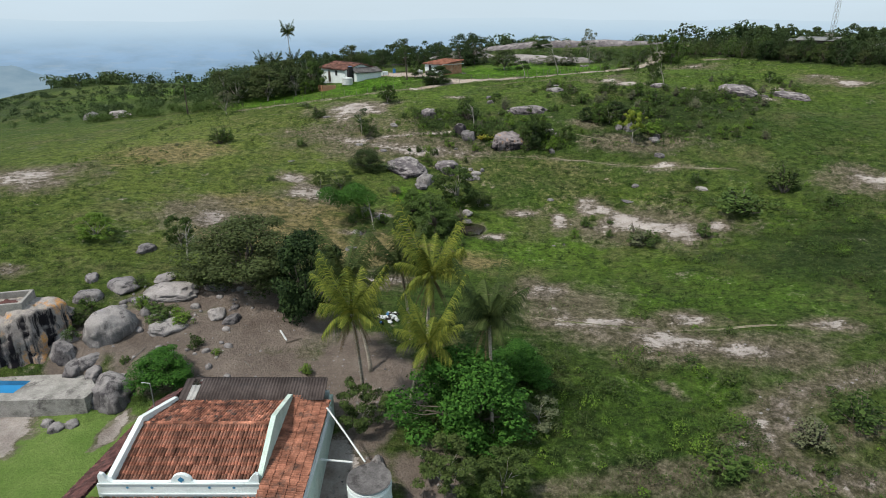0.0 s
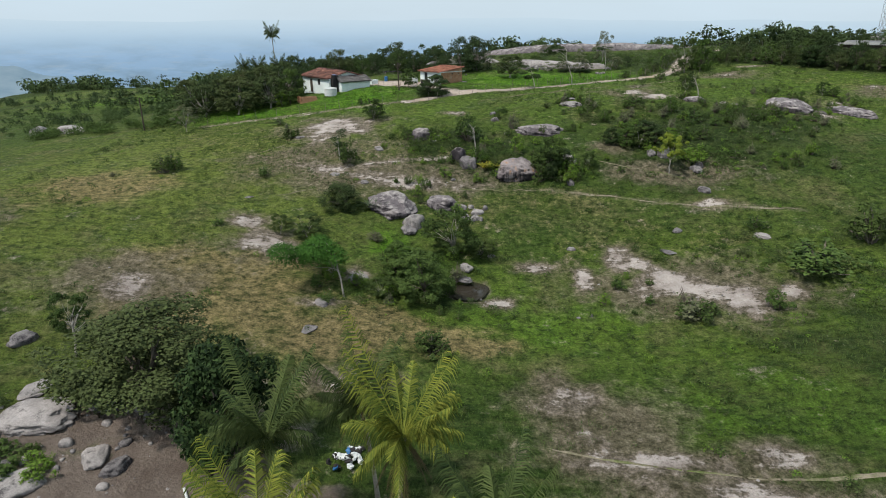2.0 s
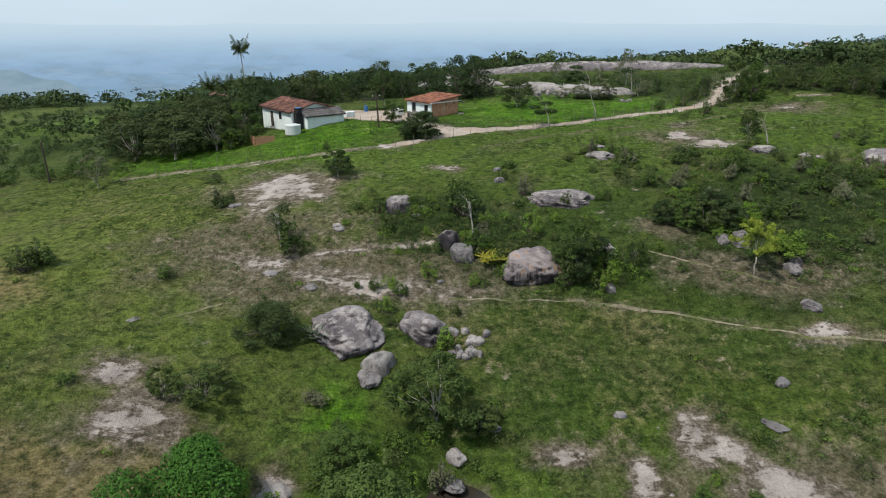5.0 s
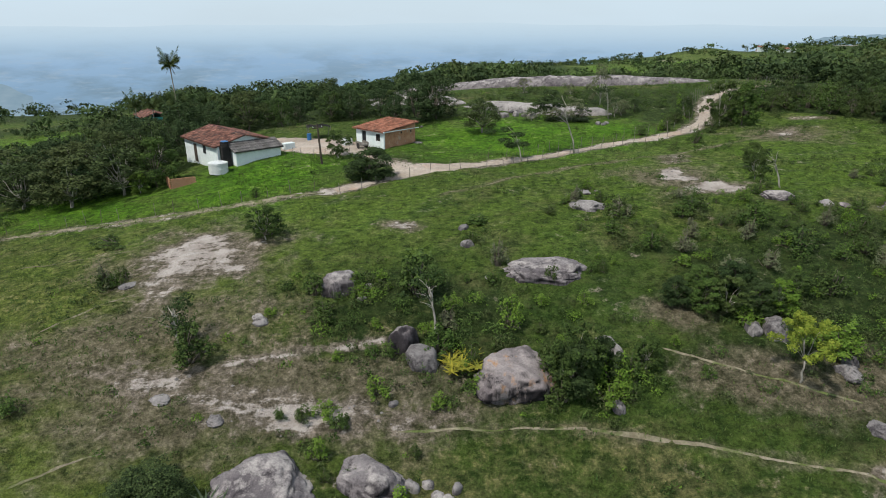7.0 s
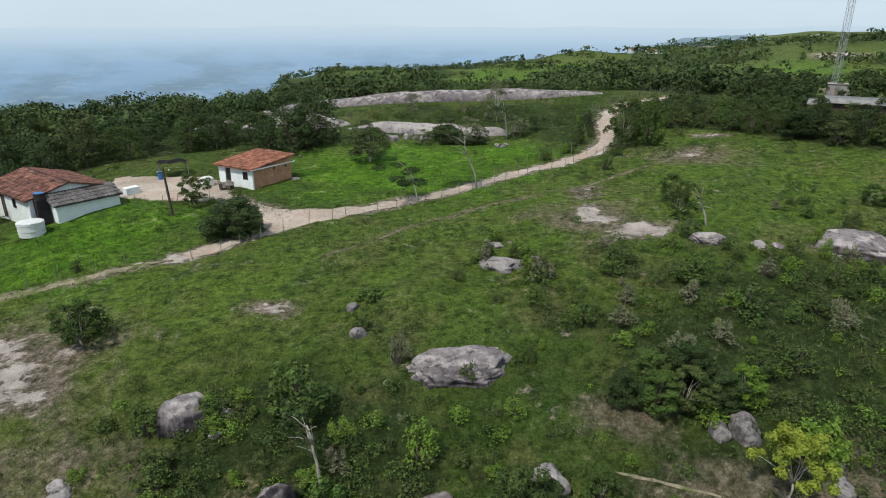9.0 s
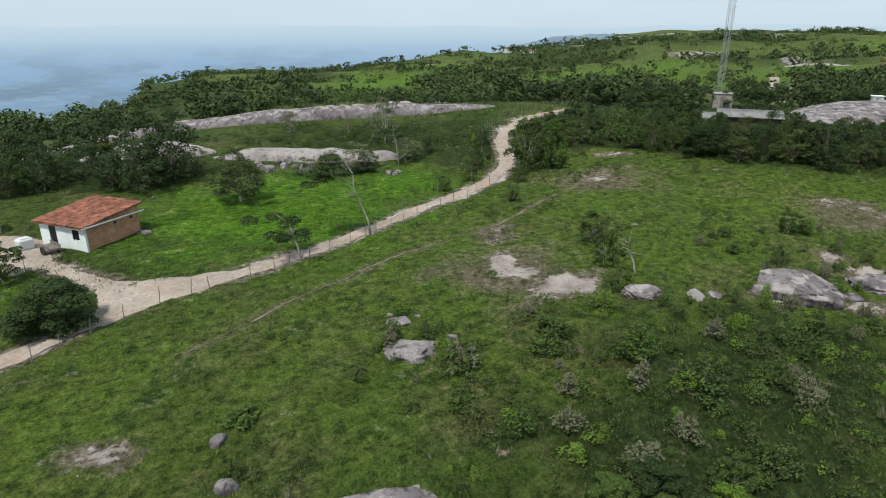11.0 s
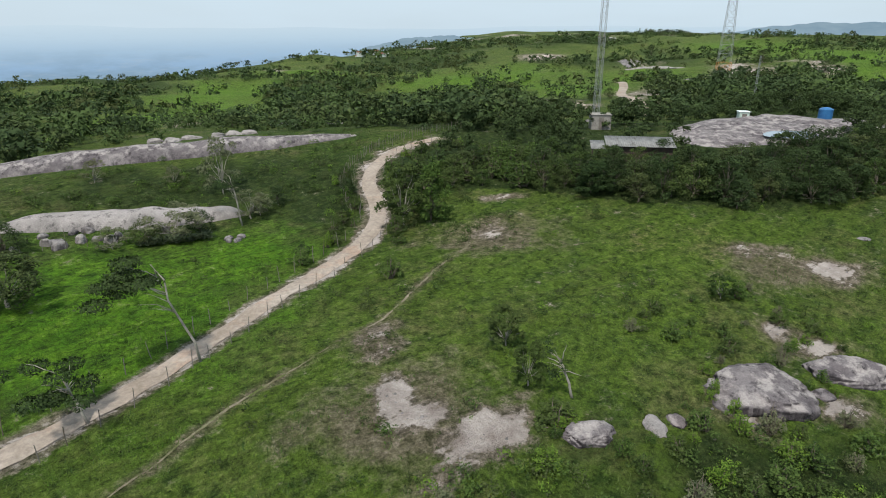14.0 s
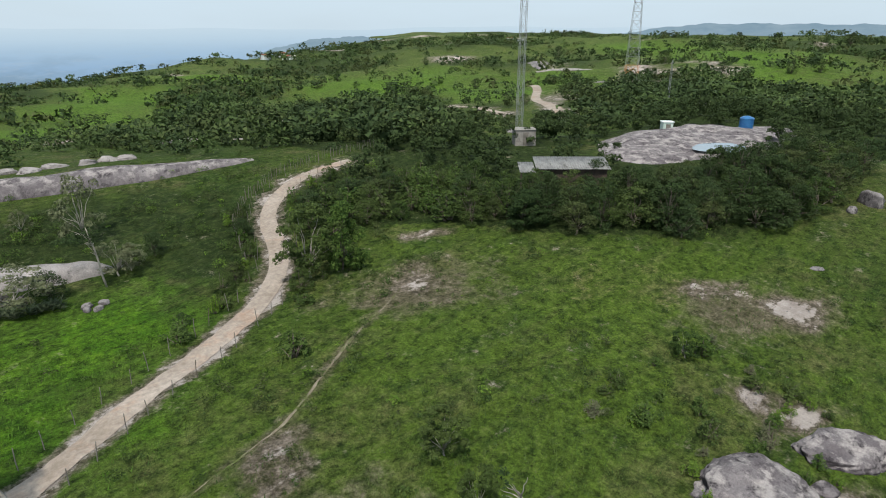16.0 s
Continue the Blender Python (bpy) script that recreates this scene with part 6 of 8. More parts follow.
deep_wood(WEST_WOOD, WEST_EDGE, 105, 32, 3.0, 5.0, [(-19, 131, 9, 8), (2, 166, 10, 3), (-52, 184, 9, 14)], LEAF_FAR, "dense green wood behind the farm")

for k, (x, y, w) in enumerate([(456, 392, 11.1), (543, 307, 11.8), (331, 213, 7.0), (315, 197, 6.5), (352, 189, 7.2), (366, 180, 7.5), (409, 195, 8.4), (685, 239, 14.3), (614, 241, 12.8), (248, 252, 5.8), (246, 295, 6.3), (158, 199, 3.6), (268, 217, 5.8), (337, 245, 7.4), (279, 225, 6.1), (61, 270, 3.3), (188, 409, 8.3), (120, 295, 4.7), (206, 310, 7.4), (147, 226, 6.7), (240, 397, 5.8), (340, 427, 6.0), (107, 291, 3.9), (55, 209, 3.1), (83, 261, 4.2)]):
    grow(["wood", "woodmid", "wood", "woodolive"][k % 4], x, y, w, w * 0.85, k)

RIDGES = ([(-16, 196), (0, 189), (15, 180), (31, 174), (46, 169), (58, 166)], [(12, 158), (19, 155.5), (25, 153), (35, 149)])


def far_woods():
    """Trees and thickets over the country beyond the hill: lumpy crowns near by, single clumps far off."""
    rng = np.random.default_rng(21)
    m = 130000
    a, r = np.radians(rng.uniform(-42, 92, m)), 75 + 1150 * rng.random(m) ** 1.5
    x, y = r * np.sin(a), 80 + r * np.cos(a)
    far = np.hypot((x - 28) / 94, (y - 93) / 107)
    grove = inside(x, y, VALE_WOOD) | inside(x, y, SLOPE_WOOD) | inside(x, y, MID_WOOD)
    open_land = np.maximum(spots(x, y, FAR_FIELDS), np.clip((patches(x, y, 70, 3, 2) - 0.50) * 9, 0, 1))
    near_by = np.hypot(x - 20, y - 95) < 260
    clumped = np.clip((patches(x, y, 34, 3, 8) - 0.44) * 9, 0.06, 1)
    dens = np.where(grove, np.clip(2.2 * patches(x, y, 16, 2, 8) - 0.35, 0, 1), np.clip(0.8 * (1 - 0.9 * open_land) * clumped, 0.015, 0.8))
    dens = np.where(near_by & ~grove & (x > 0), 0.5 * dens, dens)
    keep = ((far > 1.0) | grove | inside(x, y, BRUSH)) & (rng.random(m) < dens) & ~inside(x, y, EAST_WOOD) & (spots(x, y, [SLAB_EAST]) < 0.2) & (y > 60)
    for ring in RIDGES + (FAR_ROAD, FAR_LANE):
        keep &= stripe(x, y, ring, 3.8) <= 0
    x, y = x[keep], y[keep]
    dist = np.hypot(x - 20, y - 95)
    for near, most, lumps, each, size, label in ((True, 2300, 7, 21, 0.070, "scattered trees and thickets of the valley"), (False, 8200, 4, 10, 0.135, "dark tree clumps on far slopes")):
        pick = np.flatnonzero((dist < 260) == near)[:most]
        px, py = x[pick], y[pick]
        h = (1.3 + 5.4 * rng.random(len(px)) ** 1.9) * (1 + dist[pick] / 1200)
        pz = ground_at(px, py)
        cx, cy, cz, ch = (np.repeat(v, lumps) for v in (px, py, pz, h))
        k = len(cx)
        ang, t = rng.uniform(0, 6.283, k), rng.random(k)
        out = ch * 0.62 * np.sin(np.pi * (0.2 + 0.6 * t)) * rng.random(k)
        rad = ch * (0.29 if near else 0.36) * rng.uniform(0.75, 1.25, k)
        blobs = np.stack([cx + out * np.cos(ang), cy + out * np.sin(ang), cz + ch * (0.08 + 0.52 * t), rad * 1.15, rad * 1.15, rad * 0.68], -1)
        v, f = leaves(rng, np.repeat(blobs, each, axis=0), k * each, np.repeat(ch * size, each) + 0.03, even=True)
        block = each * lumps
        ends = [0] + [int(len(f) * q) // block * block for q in (0.42, 0.74)] + [len(f)]
        for (i, j), mat in zip(zip(ends, ends[1:]), (LEAF_FAR, LEAF_FAR_PALE, LEAF_OLIVE)):
            tagged(mesh_ob("distant_woodland", v[i * 3:j * 3], f[i:j] - i * 3, mat), label, "trees", kind="stuff")


far_woods()


def grass():
    """Tufts over the pasture that the path passes, thinner on worn ground."""
    rng = np.random.default_rng(3)
    n = 170000
    x, y = rng.uniform(-46, 78, n), rng.uniform(18, 138, n)
    bare = np.maximum.reduce([spots(x, y, BARE_HILL), spots(x, y, BARE_MEADOW), spots(x, y, BARE_LOW), spots(x, y, DIRT), spots(x, y, SAND), spots(x, y, POND), stripe(x, y, ROAD, 1.6), inside(x, y, YARD) * 1.0])
    thick = 0.25 + 1.6 * (patches(x, y, 7, 4, 1) - 0.5) + 0.1 * spots(x, y, LUSH) - 0.5 * spots(x, y, DRY)
    keep = (bare < 0.25) & (rng.random(n) < thick) & (spots(x, y, LAWN) < 0.4)
    x, y = x[keep], y[keep]
    z = ground_at(x, y)
    m = len(x)
    blades = 4
    cx, cy, cz = np.repeat(x, blades), np.repeat(y, blades), np.repeat(z, blades)
    a = rng.uniform(0, 2 * math.pi, m * blades)
    tall = rng.uniform(0.07, 0.22, m * blades) * np.repeat(rng.uniform(0.6, 1.3, m) * (1 + 0.1 * spots(x, y, LUSH)), blades)
    lean = tall * rng.uniform(0.3, 1.0, m * blades)
    w = rng.uniform(0.02, 0.05, m * blades)
    ox, oy = cx + rng.normal(size=m * blades) * 0.16, cy + rng.normal(size=m * blades) * 0.16
    p0 = np.stack([ox - np.sin(a) * w, oy + np.cos(a) * w, cz - 0.05], -1)
    p1 = np.stack([ox + np.sin(a) * w, oy - np.cos(a) * w, cz - 0.05], -1)
    p2 = np.stack([ox + np.cos(a) * lean, oy + np.sin(a) * lean, cz + tall], -1)
    v = np.stack([p0, p1, p2], 1).reshape(-1, 3)
    f = np.arange(len(v)).reshape(-1, 3)
    wet = np.repeat(spots(x, y, LUSH) > rng.uniform(0.2, 0.95, m), blades)
    for rows, mat, label in ((~wet, GRASS_BLADE, "short uneven pasture grass in tufts"), (wet, MEADOW_BLADE, "lush bright green meadow grass")):
        p = v.reshape(-1, 3, 3)[rows].reshape(-1, 3)
        tagged(mesh_ob("grass", p, np.arange(len(p)).reshape(-1, 3), mat), label, "grass", kind="stuff")


grass()


SCRUB = [(40, 55, 15, 8, 0), (16, 84, 6, 3, 0), (27, 92, 11, 8, -15), (34, 96, 9, 6, -20), (33, 102, 8, 4, -25), (24, 68, 9, 5, 0), (36, 66, 8, 5, 0), (10, 34, 10, 6, 0), (22, 31, 16, 9, 0), (0, 66, 7, 7, 0), (8, 88, 6, 5, 0), (-2, 92, 5, 4, 0), (44, 96, 8, 4, -25), (34, 158, 20, 9, -20), (50, 140, 5, 9, 0), (58, 152, 10, 5, 30)]


def weeds():
    """Low scrub and weed clumps strewn over the pasture, thick on the rough slopes."""
    rng = np.random.default_rng(17)
    n = 98000
    x, y = rng.uniform(-46, 84, n), rng.uniform(22, 176, n)
    bare = np.maximum.reduce([spots(x, y, BARE_HILL), spots(x, y, BARE_MEADOW), spots(x, y, BARE_LOW), spots(x, y, DIRT), spots(x, y, POND), stripe(x, y, ROAD, 1.8), 1.0 * inside(x, y, YARD), spots(x, y, LAWN)])
    rough = spots(x, y, SCRUB)
    thick = 1.5 * np.clip(patches(x, y, 9, 4, 3) - 0.47, 0, 1) + 1.2 * np.clip(patches(x, y, 2.6, 2, 6) - 0.62, 0, 1) + 1.3 * rough * np.clip(patches(x, y, 4, 3, 4) - 0.38, 0, 1) - 0.25 * spots(x, y, LUSH) - 0.12 * (y < 58)
    keep = (bare < 0.3) & (rng.random(n) < thick)
    x, y, rough = x[keep], y[keep], rough[keep]
    z = ground_at(x, y)
    s = (0.08 + 0.42 * rng.random(len(x)) ** 3.2) * (1 + 0.8 * rough)
    blobs = np.stack([x, y, z + s * 0.45, s, s, s * 0.75], -1)
    kind = rng.choice(4, len(x), p=(0.34, 0.30, 0.24, 0.12))
    for k, (mat, label) in enumerate(((LEAF_MID, "low green weeds and scrub in the pasture"), (LEAF_OLIVE, "low olive weeds and scrub in the pasture"), (LEAF_FRESH, "fresh green weed clumps in the pasture"), (LEAF_LIGHT, "light green broad-leaved weeds in the pasture"))):
        rows = blobs[kind == k]
        v, f = leaves(rng, rows, len(rows) * 22, 0.07)
        tagged(mesh_ob("scrub", v, f, mat), label, "scrub", kind="stuff")


def rough_slope():
    """Self-sown shrubs on the rough slopes between the outcrops."""
    rng = np.random.default_rng(23)
    taken = [(x, y) for x, y, _, _ in BUSH_HILL + BUSH_EAST + BUSH_WEST + ROCKS_HILL + ROCKS_EAST] + [(46, 100.5), (48.5, 100.5), (53.2, 98.8), (55.8, 98.4), (47.2, 101.6)]
    for cx, cy, a, b, many in ((31, 91, 14, 9, 60), (42, 96, 9, 5, 32), (30, 101, 9, 4, 16), (20, 98, 5, 4, 8), (52, 104, 8, 5, 12), (9, 90, 10, 6, 16), (1, 88, 7, 6, 12), (0, 66, 8, 7, 10), (22, 64, 9, 3, 8), (29, 31, 9, 7, 4), (47, 106, 7, 4, 8), (50, 142, 4, 6, 10), (60, 152, 6, 4, 8)):
        for _ in range(many):
            x, y = cx + a * rng.uniform(-1, 1), cy + b * rng.uniform(-1, 1)
            if any((x - p) ** 2 + (y - q) ** 2 < 1.3 for p, q in taken) or stripe(np.array(x), np.array(y), ROAD, 1.8) > 0:
                continue
            taken.append((x, y))
            w = 0.7 + 1.3 * rng.random() ** 1.6
            grow(["bush", "bushmid", "bushlight", "bushmid", "bushgrey", "bushlight"][int(rng.integers(6))], x, y, w, w * rng.uniform(0.6, 1.0), int(rng.integers(90)))


def rock_bushes():
    """Shrubs that crowd against the foot of the boulders on the hill."""
    rng = np.random.default_rng(29)
    for x, y, w, h in ROCKS_HILL[:13] + ROCKS_EAST[:3] + [(47, 99.3, 5.2, 3), (54.4, 97.5, 5.6, 2), (35, 103.3, 2.1, 1), (-4.7, 78.3, 5.2, 1), (0.5, 79, 4.1, 1)]:
        for k in range(2 if w < 2 else 4):
            a = rng.uniform(-0.35, 3.5)
            bw = 0.6 + 0.8 * rng.random()
            grow(["bush", "bushlight", "bushmid"][int(rng.integers(3))], x + 0.62 * w * math.cos(a), y + 0.3 * w + 0.55 * w * math.sin(a), bw, bw * rng.uniform(0.8, 1.3), int(rng.integers(40)))


def west_shrubs():
    """Low light shrubs over the slope west of the farm and along its field edge."""
    rng = np.random.default_rng(37)
    for many, box, mat, label in ((46, (-64, -37, 112.5, 117.5), LEAF_FRESH, "light green shrubs along the western field edge"), (90, (-84, -45, 118, 162), LEAF_FAR_PALE, "scattered low shrubs on the western slope"), (320, (-170, -56, 128, 215), LEAF_FAR, "dark thickets on the slope behind the western field")):
        x, y = rng.uniform(box[0], box[1], many), rng.uniform(box[2], box[3], many)
        w = 0.6 + 0.9 * rng.random(many)
        cx, cy, cw = np.repeat(x, 6), np.repeat(y, 6), np.repeat(w, 6)
        cx, cy = cx + cw * rng.uniform(-0.8, 0.8, many * 6), cy + cw * rng.uniform(-0.8, 0.8, many * 6)
        r = cw * rng.uniform(0.3, 0.6, many * 6)
        blobs = np.stack([cx, cy, ground_at(cx, cy) + r * rng.uniform(0.6, 1.6, many * 6), r, r, r], -1)
        v, f = leaves(rng, blobs, many * (260 if many < 200 else 130), 0.11 if many < 200 else 0.15)
        tagged(mesh_ob("scrub", v, f, mat), label, "scrub", kind="stuff")


rough_slope()
rock_bushes()
west_shrubs()

weeds()

# ---- houses ----
def tile_field(name, parent, a, b, c, mat, pitch=0.21, row=0.42, seed=0, label=""):
    """Barrel tiles over a roof plane: eave from a to b, upslope from a to c. Loose rows of curved clay pieces."""
    rng = np.random.default_rng(seed)
    a, b, c = Vector(a), Vector(b), Vector(c)
    eu, ev = (b - a), (c - a)
    lu, lv = eu.length, ev.length
    eu.normalize(), ev.normalize()
    n = eu.cross(ev).normalized()
    if n.z < 0:
        n = -n
    cols, rows = max(2, int(lu / pitch)), max(2, int(lv / row))
    pu, pv = lu / cols, lv / rows
    verts, faces = [], []
    for i in range(cols):
        for j in range(rows):
            o = a + eu * (i * pu + rng.normal() * 0.008) + ev * (j * pv + rng.normal() * 0.015)
            up = 0.012 + rng.normal() * 0.006
            k = len(verts)
            for s in (0.0, 1.0):
                w = pu * (0.56 if s == 0 else 0.46)
                lift = 0.045 * (1 - s) + up
                for q in range(5):
                    t = math.pi * q / 4
                    verts.append(tuple(o + eu * (pu / 2 - w * math.cos(t)) + ev * (s * pv * 1.12) + n * (lift + 0.075 * math.sin(t))))
            for q in range(4):
                faces.append((k + q, k + q + 1, k + 5 + q + 1, k + 5 + q))
            faces.append((k + 4, k + 3, k + 2, k + 1, k))
    k = len(verts)
    verts += [tuple(a - n * 0.03), tuple(b - n * 0.03), tuple(b + ev * lv - n * 0.03), tuple(c - n * 0.03)]
    verts += [tuple(Vector(v) - n * 0.06) for v in verts[k:k + 4]]
    faces += [(k, k + 1, k + 2, k + 3), (k + 7, k + 6, k + 5, k + 4), (k, k + 4, k + 5, k + 1), (k + 1, k + 5, k + 6, k + 2), (k + 2, k + 6, k + 7, k + 3), (k + 3, k + 7, k + 4, k)]
    return mesh_ob(name, verts, faces, mat, parent, label=label)


def loose_tiles(name, parent, a, b, c, mat, pitch=0.21, row=0.42, seed=0):
    """A roof plane of single barrel tiles, each its own piece on a thin deck."""
    rng = np.random.default_rng(seed)
    a, b, c = Vector(a), Vector(b), Vector(c)
    lu, lv = (b - a).length, (c - a).length
    eu, ev = (b - a) / lu, (c - a) / lv
    n = eu.cross(ev).normalized()
    cols, rows = int(lu / pitch), int(lv / row)
    pu, pv = lu / cols, lv / rows
    deck = [a - n * 0.03, b - n * 0.03, b + ev * lv - n * 0.03, c - n * 0.03]
    deck += [p - n * 0.05 for p in deck]
    field = mesh_ob(name, [tuple(p) for p in deck], [(0, 1, 2, 3), (7, 6, 5, 4), (0, 4, 5, 1), (1, 5, 6, 2), (2, 6, 7, 3), (3, 7, 4, 0)], TILE_DARK, parent)
    meshes = []
    for k in range(4):
        verts, faces = [], []
        for t0 in (0.0, 0.016):
            for s in (0.0, 1.0):
                w = pu * (0.56 if s == 0 else 0.46) - t0
                for q in range(5):
                    t = math.pi * q / 4
                    verts.append((pu / 2 - w * math.cos(t), s * pv * 1.12, 0.035 * (1 - s) + (0.085 - t0) * math.sin(t)))
        for q in range(4):
            faces += [(q, q + 1, 6 + q, 5 + q), (15 + q, 16 + q, 11 + q, 10 + q), (q + 1, q, 10 + q, 11 + q)]
        me = bpy.data.meshes.new("tile")
        me.from_pydata(verts, [], faces)
        me.materials.append(mat)
        meshes.append(me)
    turn = Matrix((eu, ev, n)).transposed().to_4x4()
    for i in range(cols):
        for j in range(rows):
            ob = new("tile", meshes[(i * 7 + j * 3) % 4])
            ob.parent = field
            o = a + eu * (i * pu + rng.normal() * 0.008) + ev * (j * pv + rng.normal() * 0.018) + n * (0.014 + abs(rng.normal()) * 0.008)
            ob.matrix_basis = Matrix.Translation(o) @ turn @ Euler((0, 0, rng.normal() * 0.02)).to_matrix().to_4x4()
    return field


def sheet_field(name, parent, a, b, c, mat, pitch=0.18, label=""):
    """A corrugated sheet roof: eave a to b, upslope a to c."""
    a, b, c = Vector(a), Vector(b), Vector(c)
    eu, ev = b - a, c - a
    lu = eu.length
    n = eu.cross(ev).normalized()
    if n.z < 0:
        n = -n
    steps = int(lu / pitch) * 6
    verts, faces = [], []
    for i in range(steps + 1):
        h = 0.028 * math.sin(2 * math.pi * i / 6)
        for s in (0, 1):
            verts.append(tuple(a + eu * (i / steps) + ev * s + n * h))
    m = len(verts)
    verts += [tuple(Vector(v) - n * 0.02) for v in verts]
    for i in range(steps):
        k = 2 * i
        faces.append((k, k + 2, k + 3, k + 1))
        faces.append((m + k + 1, m + k + 3, m + k + 2, m + k))
        faces.append((k, m + k, m + k + 2, k + 2))
        faces.append((k + 1, k + 3, m + k + 3, m + k + 1))
    return mesh_ob(name, verts, faces, mat, parent, True, label)


def slabwall(parent, name, pts, thick, mat, label=""):
    """An upright wall from its outline in one plane (list of 3D points), with thickness along its normal."""
    p = [Vector(q) for q in pts]
    n = (p[1] - p[0]).cross(p[2] - p[1]).normalized() * thick
    verts = [tuple(q - n / 2) for q in p] + [tuple(q + n / 2) for q in p]
    k = len(p)
    faces = [tuple(range(k))[::-1], tuple(range(k, 2 * k))]
    for i in range(k):
        j = (i + 1) % k
        faces.append((i, j, k + j, k + i))
    return mesh_ob(name, verts, faces, mat, parent, label=label)


def tint_ridge(parent, a, b, mat, seed=1):
    """A row of ridge tiles."""
    a, b = Vector(a), Vector(b)
    n = int((b - a).length / 0.38)
    v, f = [], []
    for i in range(n):
        p, q = a + (b - a) * (i / n), a + (b - a) * ((i + 1.12) / n)
        side = (b - a).normalized().cross(Vector((0, 0, 1)))
        k = len(v)
        for e, r in ((p, 0.13), (q, 0.11)):
            for s in range(5):
                t = math.pi * s / 4
                v.append(tuple(e + side * r * math.cos(t) + Vector((0, 0, r * math.sin(t) - 0.02))))
        f += [(k + s, k + s + 1, k + 6 + s, k + 5 + s) for s in range(4)]
    return mesh_ob("ridge_tiles", v, f, mat, parent)


def yard_house():
    ob = holder("house", "white farmhouse with red clay tile roof and ornate parapet", "house")
    # walls
    part("wall", box_bm(-15.75, 24.1, 4.2, -15.5, 30.2, 8.35), WHITEWASH, ob)
    part("wall", box_bm(-15.5, 30.2, 4.2, -9.1, 30.45, 8.85), WHITEWASH, ob)
    part("wall", box_bm(-6.95, 22.8, 4.2, -6.75, 32.1, 8.45), MINT_WASH, ob, "pale mint washed side wall")
    part("wall", box_bm(-15.2, 31.95, 4.2, -6.95, 32.1, 8.75), WHITEWASH, ob)
    part("wall", box_bm(-16.5, 23.9, 4.2, -6.95, 24.1, 7.9), WHITEWASH, ob)
    # front parapet with raised ends and a round-topped middle
    top = [(-16.75, 24.0, 8.05), (-8.95, 24.0, 8.05), (-8.95, 24.0, 9.35), (-9.12, 24.0, 9.42), (-9.3, 24.0, 9.2), (-9.5, 24.0, 8.92), (-12.0, 24.0, 8.9)]
    for k in range(9):
        t = math.pi * k / 8
        top.append((-12.72 + 0.5 * math.cos(t), 24.0, 8.95 + 0.42 * math.sin(t)))
    top += [(-13.45, 24.0, 8.9), (-16.1, 24.0, 8.92), (-16.35, 24.0, 9.1), (-16.5, 24.0, 9.38), (-16.68, 24.0, 9.42), (-16.75, 24.0, 9.3)]
    par = slabwall(ob, "parapet", top, 0.18, WHITEWASH, "white moulded front parapet")
    for x0, x1, z in ((-16.8, -8.9, 8.86), (-16.8, -8.9, 8.25)):
        part("moulding", box_bm(x0, 23.84, z - 0.05, x1, 23.90, z + 0.05, 0.015), WHITEWASH, par)
    for x, s in ((-12.72, 0.17), (-15.4, 0.08), (-14.2, 0.08), (-11.4, 0.08), (-10.2, 0.08)):
        bm = bmesh.new()
        z = 9.08 if s > 0.1 else 8.6
        vs = [bm.verts.new(q) for q in ((x - s, 23.885, z), (x, 23.885, z - s), (x + s, 23.885, z), (x, 23.885, z + s))]
        back = [bm.verts.new((v.co.x, 23.905, v.co.z)) for v in vs]
        bm.faces.new(vs)
        for i in range(4):
            bm.faces.new((vs[i], back[i], back[(i + 1) % 4], vs[(i + 1) % 4]))
        part("tile_ornament", bm, PAINT_BLUE, par, "blue diamond tile")
    # gable walls along both sides of the roof
    slabwall(ob, "gable_wall", [(-16.3, 24.1, 8.2), (-15.6, 30.5, 8.2), (-15.6, 30.5, 9.35), (-15.96, 27.2, 10.35), (-16.3, 24.1, 9.1)], 0.26, WHITEWASH)
    slabwall(ob, "gable_wall", [(-8.95, 24.1, 4.3), (-8.95, 30.5, 4.3), (-8.95, 30.6, 9.45), (-8.95, 27.2, 10.4), (-8.95, 24.1, 9.15)], 0.26, MINT_WASH)
    # roofs
    loose_tiles("roof_slope", ob, (-16.15, 24.15, 8.6), (-9.1, 24.15, 8.6), (-15.95, 27.2, 9.9), TILE, 0.16, 0.44, 1)
    tile_field("roof_tiles", ob, (-9.1, 30.75, 8.95), (-15.75, 30.75, 8.95), (-9.1, 27.2, 9.9), TILE, 0.16, seed=2)
    tint_ridge(ob, (-15.9, 27.2, 9.95), (-9.1, 27.2, 9.95), TILE)
    tile_field("roof_tiles", ob, (-6.7, 22.8, 8.55), (-6.7, 30.9, 8.8), (-8.8, 22.8, 8.9), TILE_ORANGE, 0.15, 0.36, seed=3, label="newer orange clay tiles")
    sheet_field("roof_sheet", ob, (-7.0, 30.5, 9.12), (-14.55, 30.5, 9.12), (-7.0, 32.15, 9.55), FIBRE)
    sheet_field("roof_sheet", ob, (-14.55, 30.5, 9.14), (-15.05, 30.5, 9.14), (-14.55, 31.6, 9.43), FIBRE_PALE, label="pale patched roofing sheet")
    sheet_field("roof_sheet", ob, (-15.05, 30.5, 9.12), (-15.55, 30.5, 9.12), (-15.05, 32.15, 9.55), FIBRE)
    sheet_field("roof_sheet", ob, (-7.2, 32.9, 9.15), (-15.3, 32.9, 9.15), (-7.2, 32.2, 9.48), FIBRE)
    tile_field("roof_tiles", ob, (-12.9, 33.9, 8.2), (-15.3, 33.9, 8.2), (-12.9, 32.95, 8.6), TILE_DARK, seed=4)
    part("wall", box_bm(-15.2, 33.6, 4.2, -13.0, 33.75, 8.15), WHITEWASH, ob)
